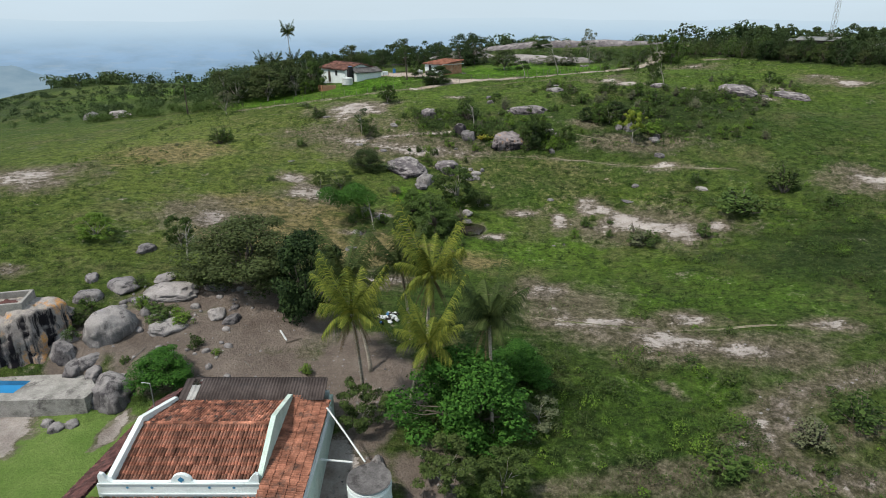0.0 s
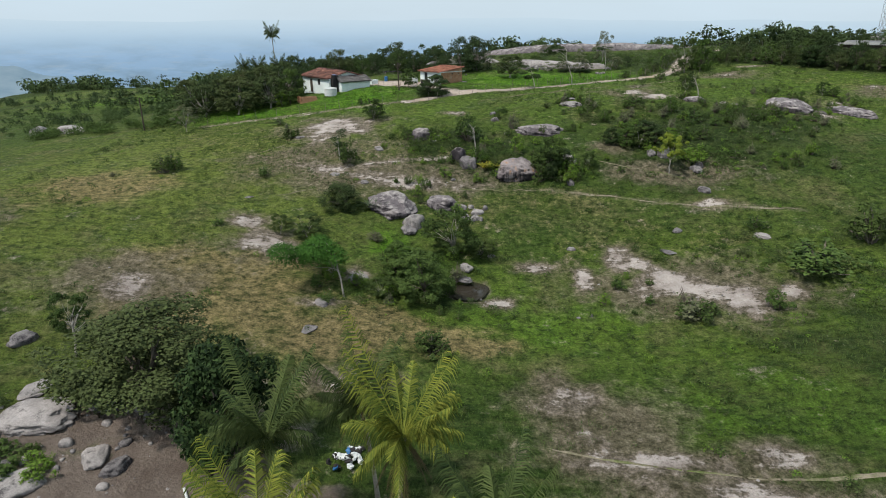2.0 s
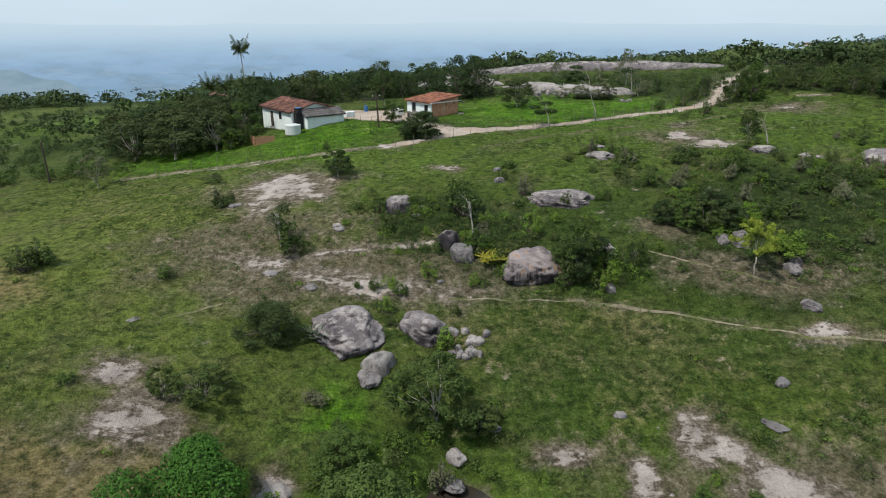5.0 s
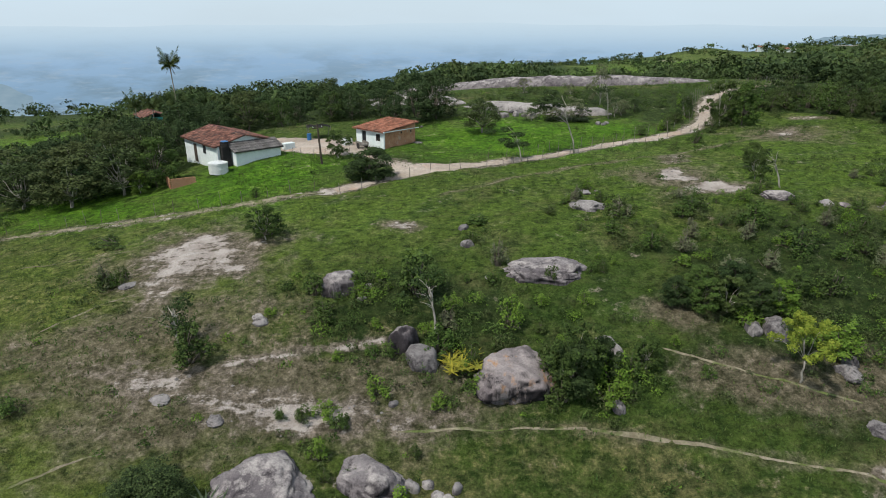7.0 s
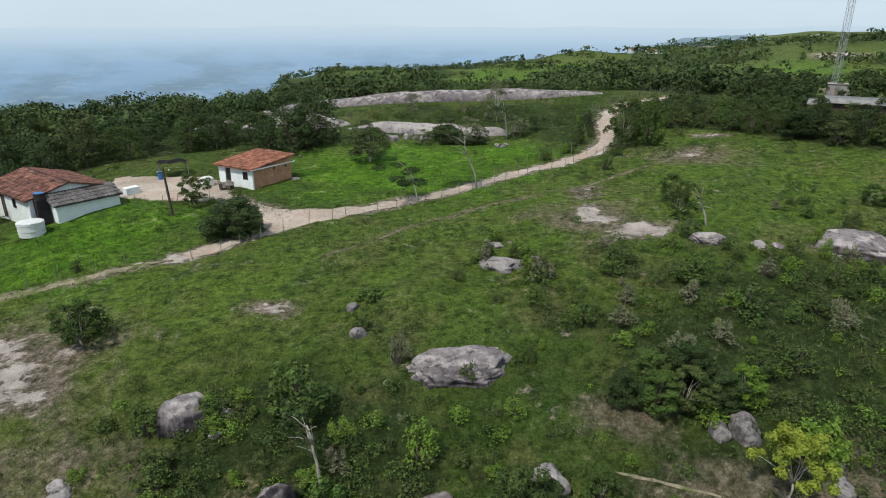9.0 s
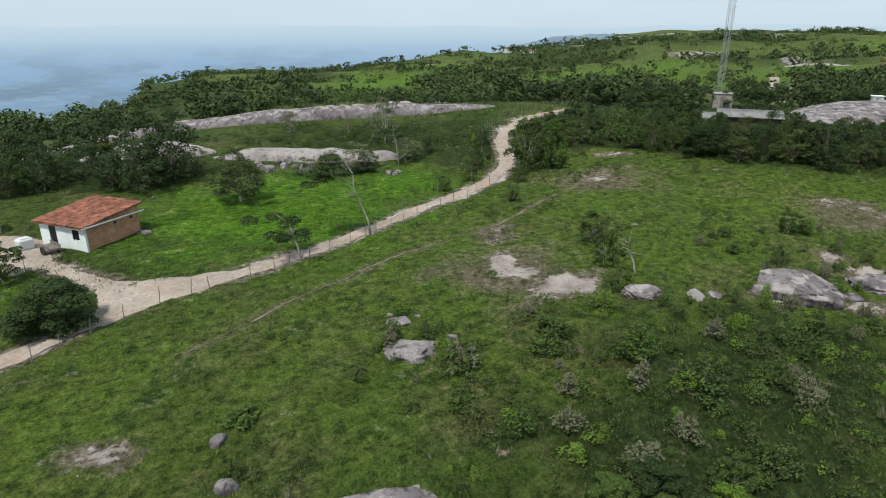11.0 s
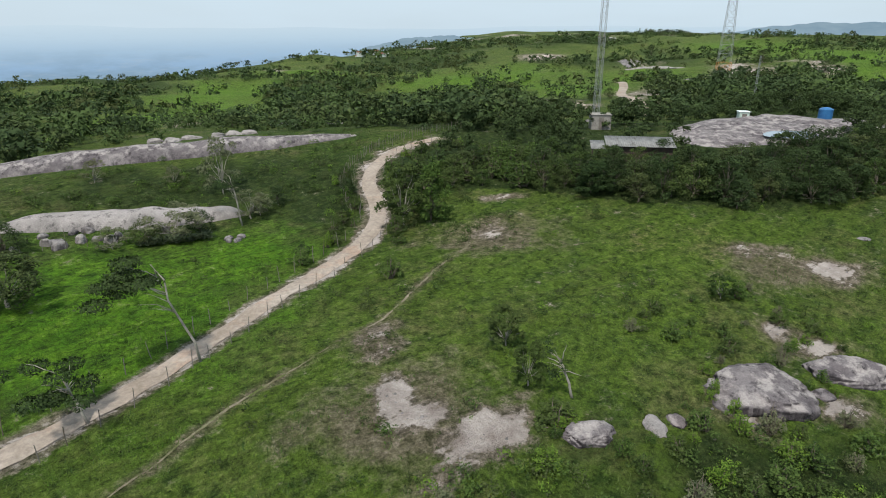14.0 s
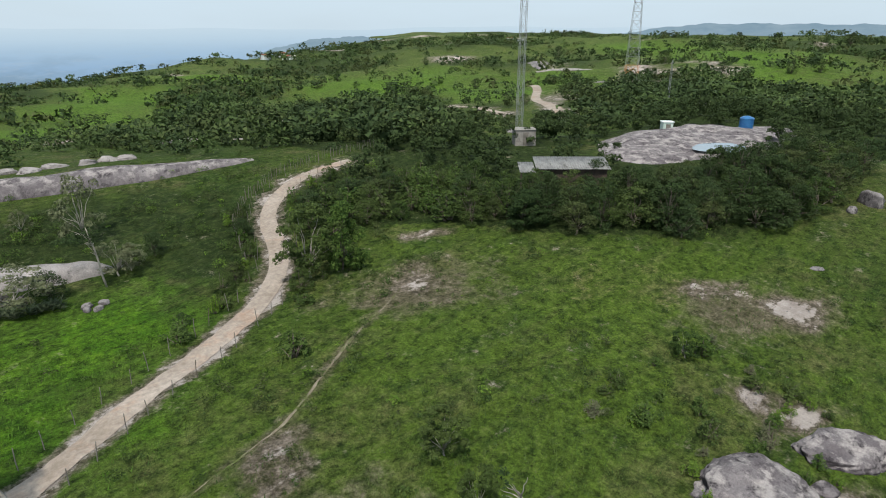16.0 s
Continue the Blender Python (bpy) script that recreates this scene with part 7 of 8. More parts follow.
    tile_field("roof_tiles", ob, (-17.7, 32.3, 7.75), (-18.95, 22.9, 7.75), (-15.85, 32.3, 8.8), TILE_DARK, seed=5, label="dark weathered verandah tiles")
    tile_field("roof_tiles", ob, (-18.0, 22.3, 7.35), (-8.8, 22.3, 7.35), (-18.0, 23.85, 7.95), TILE, seed=6)
    part("fascia", box_bm(-6.72, 22.7, 8.15, -6.62, 30.7, 8.52), WHITEWASH, ob, "white fascia board")
    for x, y in ((-18.7, 23.4), (-18.35, 26.2), (-17.95, 29.0), (-17.6, 31.6)):
        part("post", box_bm(x - 0.09, y - 0.09, 4.4, x + 0.09, y + 0.09, 7.68), WHITEWASH, ob)
    v, f = tube([(-17.2, 30.9, 7.9), (-17.2, 30.9, 10.0), (-17.7, 30.9, 10.05)], [0.03, 0.03, 0.03], 6)
    mesh_ob("vent_pipe", v, f, STEEL, ob)
    v, f = tube([(-6.7, 29.9, 9.0), (-5.5, 28.5, 8.35), (-4.2, 26.9, 7.65)], [0.055] * 3, 8)
    tagged(mesh_ob("drain_pipe", v, f, PLASTIC_WHITE), "long white rain pipe from roof to tank", "pipe")
    v, f = tube([(-6.9, 27.2, 7.6), (-4.9, 27.0, 7.55)], [0.06] * 2, 8)
    tagged(mesh_ob("water_pipe", v, f, PLASTIC_WHITE), "white pipe sticking out of the house wall", "pipe")


yard_house()


def round_tank(x, y, r, z0, z1, name, label, body, lid_mat, sag=0.0):
    ob = holder(name, label, "water tank")
    part("body", cyl_bm(r, r, 0, z1 - z0, 40), body, ob)
    for k in range(1, 3):
        part("rim", cyl_bm(r + 0.03, r + 0.03, (z1 - z0) * (0.45 * k) - 0.04, (z1 - z0) * (0.45 * k) + 0.04, 40), body, ob)
    bm = bmesh.new()
    rings = 6
    grid = [[bm.verts.new((r * 1.02 * i / rings * math.cos(t), r * 1.02 * i / rings * math.sin(t), z1 - z0 + 0.03 + max(0.0, -sag) + (sag * (1 - (i / rings) ** 2)) + 0.02 * math.sin(5 * t) * (i / rings)))
             for t in np.linspace(0, 2 * math.pi, 32, endpoint=False)] for i in range(1, rings + 1)]
    mid = bm.verts.new((0, 0, z1 - z0 + 0.03 + max(0.0, -sag) + sag))
    for k in range(32):
        bm.faces.new((mid, grid[0][k], grid[0][(k + 1) % 32]))
        for i in range(rings - 1):
            bm.faces.new((grid[i][k], grid[i + 1][k], grid[i + 1][(k + 1) % 32], grid[i][(k + 1) % 32]))
    part("lid", bm, lid_mat, ob)
    ob.matrix_basis = pose(x, y, z0)
    return ob


round_tank(-3.85, 25.7, 1.15, gz(-3.85, 25.7) - 0.1, 7.45, "cistern", "white round cistern with a sagging grey cover", WHITEWASH, FIBRE_GREY, -0.12)
rock(-3.8, 28.6, 1.4, 0.7, "pale", 4, "pale flat stone beside the cistern")


def pool():
    z = 7.25
    deck = [(-34.0, 33.0), (-28.2, 33.1), (-23.0, 33.4), (-22.8, 34.6), (-24.3, 36.3), (-26.0, 36.8), (-34.0, 37.3)]
    ob = tagged(new("pool_terrace"), "grey concrete terrace with a small blue pool", "terrace")
    verts = [(x, y, z) for x, y in deck] + [(x, y, 5.2) for x, y in deck]
    k = len(deck)
    hole = [(-33.6, 34.0), (-27.95, 34.0), (-27.7, 35.45), (-33.6, 35.45)]
    o = len(verts)
    verts += [(x, y, z) for x, y in hole] + [(x, y, z - 1.0) for x, y in hole]
    faces = [(k + i, k + (i + 1) % k, (i + 1) % k, i) for i in range(k)]
    faces += [(0, 1, o + 1, o), (1, 2, o + 1), (2, 3, o + 1), (3, 4, o + 2, o + 1), (4, 5, o + 2), (5, 6, o + 3, o + 2), (6, 0, o, o + 3)]
    mesh_ob("deck", verts, faces, CONCRETE, ob, label="worn grey concrete deck")
    liner = [(o - o + i, (i + 1) % 4, 4 + (i + 1) % 4, 4 + i) for i in range(4)] + [(7, 6, 5, 4)]
    mesh_ob("liner", [(x, y, z - 0.004) for x, y in hole] + [(x, y, z - 1.0) for x, y in hole], liner, PAINT_BLUE, ob, label="blue painted pool basin")
    m, nt, b = shader("pool_water", 0.05, 0.5)
    b.inputs["Base Color"].default_value = (0.03, 0.20, 0.42, 1)
    mesh_ob("pool_water", [(x, y, z - 0.35) for x, y in hole], [(0, 1, 2, 3)], m, ob)


pool()


def stone_cistern():
    rock(-30.1, 39.1, 6.2, 3.1, "streaked", 2, "huge granite boulder streaked black and orange", 0.9, turn=20, form="block")
    ob = holder("stone_cistern", "open concrete cistern box on top of a boulder", "cistern")
    for x0, y0, x1, y1 in ((-1.4, -1.2, 1.4, -1.0), (-1.4, 1.0, 1.4, 1.2), (-1.4, -1.0, -1.2, 1.0), (1.2, -1.0, 1.4, 1.0)):
        part("side", box_bm(x0, y0, -1.6, x1, y1, 0, 0.02), CONCRETE, ob)
    part("bottom", box_bm(-1.2, -1.0, -0.6, 1.2, 1.0, -0.5), TILE_DARK, ob, "rusty wet bottom")
    ob.matrix_basis = pose(-30.3, 38.5, 11.95, 0, 0, 14)


stone_cistern()


def farm_house():
    """Long low house with a gable roof and a lean-to."""
    ob = holder("house", "low white farmhouse with old red tiles and lean-to", "house")
    w, d, ze, zr = 7.1, 9.8, 2.25, 3.2
    for y in (0, d - 0.2):
        slabwall(ob, "gable_wall", [(0, y + 0.1, -1.4), (w, y + 0.1, -1.4), (w, y + 0.1, ze), (w / 2, y + 0.1, zr), (0, y + 0.1, ze)], 0.2, WHITEWASH)
    part("wall", box_bm(0, 0.2, -1.4, 0.2, d - 0.2, ze), WHITEWASH, ob)
    part("wall", box_bm(w - 0.2, 0.2, -1.4, w, d - 0.2, ze), WHITEWASH, ob)
    tile_field("roof_tiles", ob, (-0.4, d + 0.3, ze - 0.1), (-0.4, -0.3, ze - 0.1), (w / 2, d + 0.3, zr + 0.03), TILE_OLD, 0.24, 0.45, 11)
    tile_field("roof_tiles", ob, (w + 0.4, -0.3, ze - 0.1), (w + 0.4, d + 0.3, ze - 0.1), (w / 2, -0.3, zr + 0.03), TILE_OLD, 0.24, 0.45, 12)
    tint_ridge(ob, (w / 2, -0.35, zr + 0.07), (w / 2, d + 0.3, zr + 0.07), TILE_DARK)
    lean = part("lean_to", box_bm(1.5, -1.75, -1.6, w + 0.1, -0.02, 1.55, 0.02), WHITEWASH, ob, "stained white lean-to")
    tile_field("roof_tiles", ob, (1.2, -2.05, 1.62), (w + 0.35, -2.05, 1.62), (1.2, -0.02, 2.45), FIBRE_GREY, 0.3, 0.5, 13, "grey sooty lean-to tiles")
    part("stand", box_bm(0.35, -0.75, -1.6, 1.35, -0.02, 2.2, 0.03), SOOT, ob, "dark stained tank stand")
    part("window", box_bm(-0.03, 3.2, 0.9, 0.02, 4.0, 1.9), UNLIT_OPENING, ob)
    part("door", box_bm(-0.03, 6.0, -0.5, 0.02, 6.9, 1.7), WOOD_DARK, ob)
    ob.matrix_basis = pose(-19.2, 125.0, 18.5, 0, 0, 39)
    c, s = math.cos(radians(39)), math.sin(radians(39))
    tank = round_tank(-19.2 + 0.85 * c + 0.38 * s, 125.0 + 0.85 * s - 0.38 * c, 0.45, 20.7, 21.25, "water_tank", "small dark blue tank on a stand", SOOT, PLASTIC_BLUE, 0.08)
    round_tank(-18.6, 122.9, 1.05, gz(-18.6, 122.9) - 0.05, gz(-18.6, 122.9) + 1.15, "water_tank", "big white round plastic water tank", PLASTIC_WHITE, PLASTIC_WHITE, 0.15)
    v, f = tube([(-18.95, 124.4, 20.3), (-18.9, 124.0, 19.4), (-18.6, 123.2, 18.85)], [0.07] * 3, 8)
    tagged(mesh_ob("drain_pipe", v, f, PLASTIC_WHITE), "white pipe from eave to tank", "pipe")


farm_house()


def small_house():
    """Small house, white front with door and window, raw brick side, one tiled slope."""
    ob = holder("house", "small house with white front and raw brick side", "house")
    w, d = 5.4, 5.5
    # front wall with openings
    for x0, x1, z0, z1 in ((0, 1.1, -0.8, 2.3), (1.1, 1.95, 2.05, 2.3), (1.1, 1.95, -0.8, 0.0), (1.95, 3.9, -0.8, 2.3), (3.9, 4.7, 1.9, 2.3), (3.9, 4.7, -0.8, 1.0), (4.7, w, -0.8, 2.3)):
        part("wall", box_bm(x0, 0, z0, x1, 0.18, z1), WHITEWASH, ob)
    # flat panel in place of the dark room behind
    part("door", box_bm(1.14, 0.08, 0.0, 1.91, 0.13, 2.05), UNLIT_OPENING, ob, "near-black panel for the unlit doorway")
    frame_ob = part("window", box_bm(3.94, 0.1, 1.04, 4.66, 0.13, 1.86), UNLIT_OPENING, ob, "dark small window")
    for x in (3.9, 4.27, 4.64):
        part("frame", box_bm(x, 0.02, 1.0, x + 0.06, 0.09, 1.9), WOOD_DARK, frame_ob)
    slabwall(ob, "side_wall", [(w - 0.09, 0.19, -0.8), (w - 0.09, d, -0.8), (w - 0.09, d, 2.85), (w - 0.09, 0.19, 2.32)], 0.18, BRICK, "raw orange brick side wall")
    slabwall(ob, "side_wall", [(0.09, 0.19, -0.8), (0.09, d, -0.8), (0.09, d, 2.85), (0.09, 0.19, 2.32)], 0.18, WHITEWASH)
    part("wall", box_bm(0.18, d - 0.18, -0.8, w - 0.18, d, 2.8), BRICK, ob)
    for y in (2.9, 4.6):
        part("vent", box_bm(w - 0.005, y, 1.75, w + 0.01, y + 0.22, 2.0), UNLIT_OPENING, ob)
    tile_field("roof_tiles", ob, (-0.35, -0.4, 2.28), (w + 0.3, -0.4, 2.28), (-0.35, d + 0.35, 2.98), TILE_ORANGE, 0.24, 0.45, 21, "orange clay tiles")
    part("fascia", box_bm(w + 0.3, -0.4, 2.2, w + 0.36, d + 0.35, 2.3), WHITEWASH, ob)
    ob.matrix_basis = pose(-3.8, 134.3, 19.05, 0, 0, -46.5)


small_house()


def brick_wall_ruin():
    """A low corner of raw brick, course by course."""
    ob = holder("brick_wall", "low raw orange brick wall corner, unfinished", "wall")
    bm = box_bm(-0.12, -0.062, 0, 0.12, 0.062, 0.095, 0.006)
    me = bpy.data.meshes.new("brick")
    bm.to_mesh(me)
    bm.free()
    me.materials.append(BRICK)
    n = 0
    for run, (sx, sy, ang, ln) in enumerate(((0, 0, 26, 10), (0, 0, 118, 9))):
        for j in range(11):
            for i in range(ln):
                b = new("brick", me)
                b.parent = ob
                c, s = math.cos(radians(ang)), math.sin(radians(ang))
                u = 0.13 + 0.255 * i + (0.127 if j % 2 else 0)
                b.matrix_basis = pose(sx + c * u, sy + s * u, j * 0.107, 0, 0, ang)
                n += 1
    ob.matrix_basis = pose(-22.9, 119.5, gz(-22.9, 119.5) - 0.06)


brick_wall_ruin()

# ---- palms ----
build_palm(1, (-5.2, 34.3, gz(-5.2, 34.3)), (-5.3, 32.0, 14.0), PALM_LEAF, "coconut palm with sunlit yellow-green fronds", 22, 2.7, 8, "yard palms")
build_palm(2, (-1.2, 38.2, gz(-1.2, 38.2)), (-0.8, 37.1, 14.2), PALM_LEAF, "tall coconut palm with yellow-green fronds", 26, 3.0, 12, "yard palms")
build_palm(3, (3.0, 31.4, gz(3.0, 31.4)), (2.7, 32.2, 13.6), PALM_DARK, "dark green coconut palm above the thicket", 25, 2.8, 8, "yard palms")
build_palm(4, (-2.2, 32.6, gz(-2.2, 32.6)), (-0.9, 31.4, 12.4), PALM_LEAF, "leaning coconut palm with yellow-green fronds", 21, 2.4, 6, "yard palms")
build_palm(5, (-5.0, 36.9, gz(-5.0, 36.9)), (-6.6, 37.6, 13.8), PALM_DARK, "dark coconut palm leaning over the yard", 24, 2.8, 5, "yard palms")
build_palm(6, (-2.4, 40.6, gz(-2.4, 40.6)), (-3.0, 40.3, 13.6), PALM_DARK, "dark coconut palm behind the others", 22, 2.7, 5, "yard palms")
build_palm(7, (-43.0, 181.0, gz(-43, 181)), (-43.3, 180.8, 26.4), PALM_DARK, "tall lone palm over the trees", 24, 2.5, 3, "far palms")
for k, (x, y, z) in enumerate(((-38, 183, 18.6), (-33, 181, 17.8), (-47, 178, 18.8), (-52, 182, 18.4), (-41.5, 176, 19.2))):
    build_palm(20 + k, (x, y, gz(x, y)), (x + 0.3, y, z), PALM_DARK, "palm among the trees behind the farm", 20, 2.5, 2, "far palms")


# ---- fences: rough sticks along the road and tracks ----
def fence(name, path, gap, seed, high=1.15, label="rough fence of thin crooked wooden posts", lean=6):
    rng = np.random.default_rng(seed)
    ob = holder(name, label, "fence")
    meshes = []
    for k in range(4):
        v, f = tube([(0, 0, -0.3), (0.02 * k, 0.01, 0.5), (0.05 * (k - 1.5), 0.03, 1.15)], [0.032, 0.028, 0.024], 5)
        me = bpy.data.meshes.new("post")
        me.from_pydata(v, [], f)
        me.materials.append(WOOD_GREY if k % 4 else BARK)
        meshes.append(me)
    for (ax, ay), (bx, by) in zip(path, path[1:]):
        n = max(1, int(math.hypot(bx - ax, by - ay) / gap))
        for i in range(n):
            t = (i + rng.uniform(0.1, 0.9) * 0.5) / n
            x, y = ax + (bx - ax) * t, ay + (by - ay) * t
            p = new("post", meshes[int(rng.integers(4))])
            p.parent = ob
            p.matrix_basis = pose(x, y, gz(x, y), rng.uniform(-lean, lean), rng.uniform(-lean, lean), rng.uniform(0, 360)) @ Matrix.Diagonal((1, 1, high / 1.15 * rng.uniform(0.8, 1.25), 1))
    return ob


def beside(path, off):
    p = np.array(path)
    d = np.gradient(p, axis=0)
    d /= np.linalg.norm(d, axis=1)[:, None]
    return [(float(a), float(b)) for a, b in zip(p[:, 0] - d[:, 1] * off, p[:, 1] + d[:, 0] * off)]


fence("fence", beside(ROAD, -1.7), 1.7, 1)
fence("fence", beside(ROAD[5:], 1.8), 1.7, 2)
fence("fence", beside(TRACK, 0.9), 1.8, 3)
fence("fence", [(-12.5, 128.5), (-9, 126.5), (-4.5, 127.0), (-3.2, 129)], 1.2, 4, 0.9)
fence("fence", [(12, 152), (18, 149.5), (26, 147.5), (31, 146.5)], 1.5, 5, 1.6)
grow("bushsisal", -6.5, 77.3, 2.0, 2.0, 7)
grow("bushlight", 2.2, 77.4, 2.2, 1.7, 2)
for k, (x, y) in enumerate(((24.6, 146.4), (25.8, 146.0), (27.0, 145.6), (28.3, 145.2), (29.4, 144.9))):
    grow("bushsisal", x, y, 1.7, 1.9, k)
fence("fence", [(43, 141), (46, 149), (50.5, 154), (57, 158), (66, 159.5), (74, 160)], 0.5, 6, 1.05)


# ---- poles, masts and lone trees ----
def pole(x, y, high, label, lean=0, mat=WOOD_DARK, arm=True):
    ob = holder("utility_pole", label, "utility pole")
    v, f = tube([(0, 0, -0.4), (0, 0, high * 0.5), (0, 0, high)], [0.13, 0.11, 0.09], 8)
    mesh_ob("pole", v, f, mat, ob)
    if arm:
        part("crossarm", box_bm(-0.6, -0.05, high - 0.5, 0.6, 0.05, high - 0.4, 0.01), mat, ob)
        for k in (-0.5, 0.5):
            part("insulator", cyl_bm(0.04, 0.03, high - 0.4, high - 0.25, 8, x=k), PLASTIC_WHITE, ob)
    ob.matrix_basis = pose(x, y, gz(x, y), 0, lean, 20)


pole(-7.0, 123.4, 4.6, "dark wooden utility pole in the meadow", -3)
pole(-46, 112, 5.0, "dark wooden post by the field edge", 0, WOOD_DARK, False)


def mast(x, y, high, w0, w1, name, label, mats, sections, base=0.0):
    """A lattice mast: corner legs, ties and braces, section by section."""
    ob = holder(name, label, "radio mast")
    for k in range(sections):
        z0, z1 = high * k / sections, high * (k + 1) / sections
        a0, a1 = w0 + (w1 - w0) * k / sections, w0 + (w1 - w0) * (k + 1) / sections
        q0 = [(-a0, -a0), (a0, -a0), (a0, a0), (-a0, a0)]
        q1 = [(-a1, -a1), (a1, -a1), (a1, a1), (-a1, a1)]
        level = new("section")
        level.parent = ob
        r = 0.014 + 0.010 * w0
        paint = mats[k % len(mats)] if len(mats) == 2 and k < 3 else mats[0]
        for i in range(4):
            j = (i + 1) % 4
            for bar, p, q, t, sides in (("leg", (*q0[i], z0), (*q1[i], z1), r * 1.4, 4), ("brace", (*q0[i], z0), (*q1[j], z1), r, 3), ("brace", (*q0[j], z0), (*q1[i], z1), r, 3), ("tie", (*q1[i], z1), (*q1[j], z1), r, 3)):
                v, f = tube([p, q], [t, t], sides)
                mesh_ob(bar, v, f, paint, level)
    ob.matrix_basis = pose(x, y, gz(x, y) - 0.2 + base, 0, 0, 20)
    return ob


mast(88.4, 147.5, 52, 0.40, 0.32, "radio_mast", "slim grey lattice radio mast behind the wood", [STEEL], 32)
mast(241, 212.5, 50, 2.5, 0.35, "radio_mast", "tapering steel lattice mast with orange foot", [STEEL, STEEL_RED], 16)
mast(163, 161, 10, 0.22, 0.15, "radio_mast", "thin guyed mast on the far slope", [STEEL], 8)


def bare_tree(base, lean, high, label, crown_off, crown_w, seed, leafcount=500, leaf=LEAF_DARK, size=0.09, thick=0.28):
    """A leaning pale trunk with bare forks and a ragged tuft of leaves to one side."""
    rng = np.random.default_rng(seed)
    ob = holder("tree", label, "tree", "leaning trees")
    top = (lean[0], lean[1], high)
    pieces = [tube(limb_path(rng, (0, 0, -0.3), top, 6, 0.06), [0.09, 0.08, 0.07, 0.06, 0.05, 0.03], 7)]
    for k in range(11):
        t = rng.uniform(0.5, 1.0)
        p = (lean[0] * t, lean[1] * t, high * t)
        q = (p[0] + crown_off[0] * rng.uniform(0.3, 1.3) + rng.normal() * 0.5, p[1] + crown_off[1] * rng.uniform(0.3, 1.2) + rng.normal() * 0.5, p[2] + rng.uniform(-0.1, 1.3))
        pieces.append(tube(limb_path(rng, p, q, 5, 0.1), [0.035, 0.03, 0.022, 0.015, 0.008], 5))
    v, f = join(*pieces)
    mesh_ob("trunk", v, f, BARK_PALE, ob, True, "pale grey bark")
    blobs = []
    for k in range(9):
        blobs.append((lean[0] + crown_off[0] * rng.uniform(0.4, 1.5) + rng.normal() * crown_w * 0.25, lean[1] + crown_off[1] + rng.normal() * crown_w * 0.3, high * 0.86 + rng.normal() * 0.6, crown_w * 0.26, crown_w * 0.26, thick))
    v, f = leaves(rng, blobs, leafcount * 3, size)
    mesh_ob("crown", v, f, leaf, ob)
    ob.matrix_basis = pose(*base)


bare_tree((-7.3, 61.6, gz(-7.3, 61.6)), (-0.7, 0.6, 3.6), 3.6, "light green feathery tree with a leaning pale trunk", (-1.4, 0.4), 4.4, 12, 3600, LEAF_LUSH, 0.085, 0.95)
grow("light", -8.6, 64.2, 2.6, 2.4, 1)
for k, (x, y, w, h) in enumerate(((-9.4, 62.6, 1.8, 1.3), (-6.4, 63.6, 1.9, 1.5), (-8.8, 60.6, 1.5, 0.9), (-3.6, 62.6, 1.8, 1.4))):
    grow(["bushmid", "bushlight"][k % 2], x, y, w, h, k)
bare_tree((22.2, 122.8, gz(22.2, 122.8)), (-1.7, 1.0, 6.4), 6.4, "leaning pale-trunked tree beside the road", (-2.0, 0.5), 3.6, 3, 1300)
bare_tree((15.7, 120.6, gz(15.7, 120.6)), (-0.7, 0.6, 2.7), 2.7, "small flat-crowned tree by the road fence", (-0.3, 0), 3.2, 4, 900)
bare_tree((4.6, 88.3, gz(4.6, 88.3)), (-0.5, 0.5, 3.4), 3.4, "almost bare pale twiggy tree by the boulders", (-0.5, 0.3), 1.8, 5, 160)
bare_tree((-11.6, 87.8, gz(-11.6, 87.8)), (-0.2, 0.3, 2.6), 2.6, "almost bare pale twiggy tree on the slope", (-0.2, 0.3), 2.2, 6, 260)
bare_tree((37.4, 106.6, gz(37.4, 106.6)), (-0.8, 0.4, 2.0), 2.4, "bare leaning sapling in the pasture", (-0.5, 0.2), 1.2, 8, 60)
bare_tree((-22.6, 50.4, gz(-22.6, 50.4)), (0.2, 0.2, 2.6), 2.6, "small bare tree trunk above the boulders", (0.3, 0.3), 1.4, 9, 30)
bare_tree((33.5, 146.0, gz(33.5, 146.0)), (-0.6, 0.4, 5.0), 5.0, "thin grey half-bare tree by the rock shelf", (-0.6, 0.5), 2.6, 10, 300)


# ---- the place on the granite dome ----
def shed():
    ob = holder("shed", "long shed with a grey sheet roof in the wood", "shed")
    part("wall", box_bm(-3.6, -1.3, -1.5, 3.6, 1.3, 1.9), WOOD_DARK, ob)
    sheet_field("roof_sheet", ob, (-3.9, -1.7, 1.85), (3.9, -1.7, 1.85), (-3.9, 1.7, 2.5), SHEET_GREY, 0.25)
    sheet_field("roof_sheet", ob, (-5.6, -1.9, 1.55), (-3.95, -1.9, 1.55), (-5.6, 1.0, 2.05), SHEET_GREY, 0.25, "separate lower roofing sheets")
    part("post", box_bm(-5.5, -1.8, -1.5, -5.35, -1.65, 1.55), WOOD_DARK, ob)
    ob.matrix_basis = pose(75.6, 130.6, 24.2, 0, 0, -46)


shed()
for k, (x, y) in enumerate(((72.0, 129.6), (74.2, 127.6), (76.8, 126.0), (79.4, 125.4), (70.6, 132.0))):
    grow(["woodmid", "wood", "woodolive"][k % 3], x, y, 3.2, 2.3 + 0.2 * (k % 3), k)


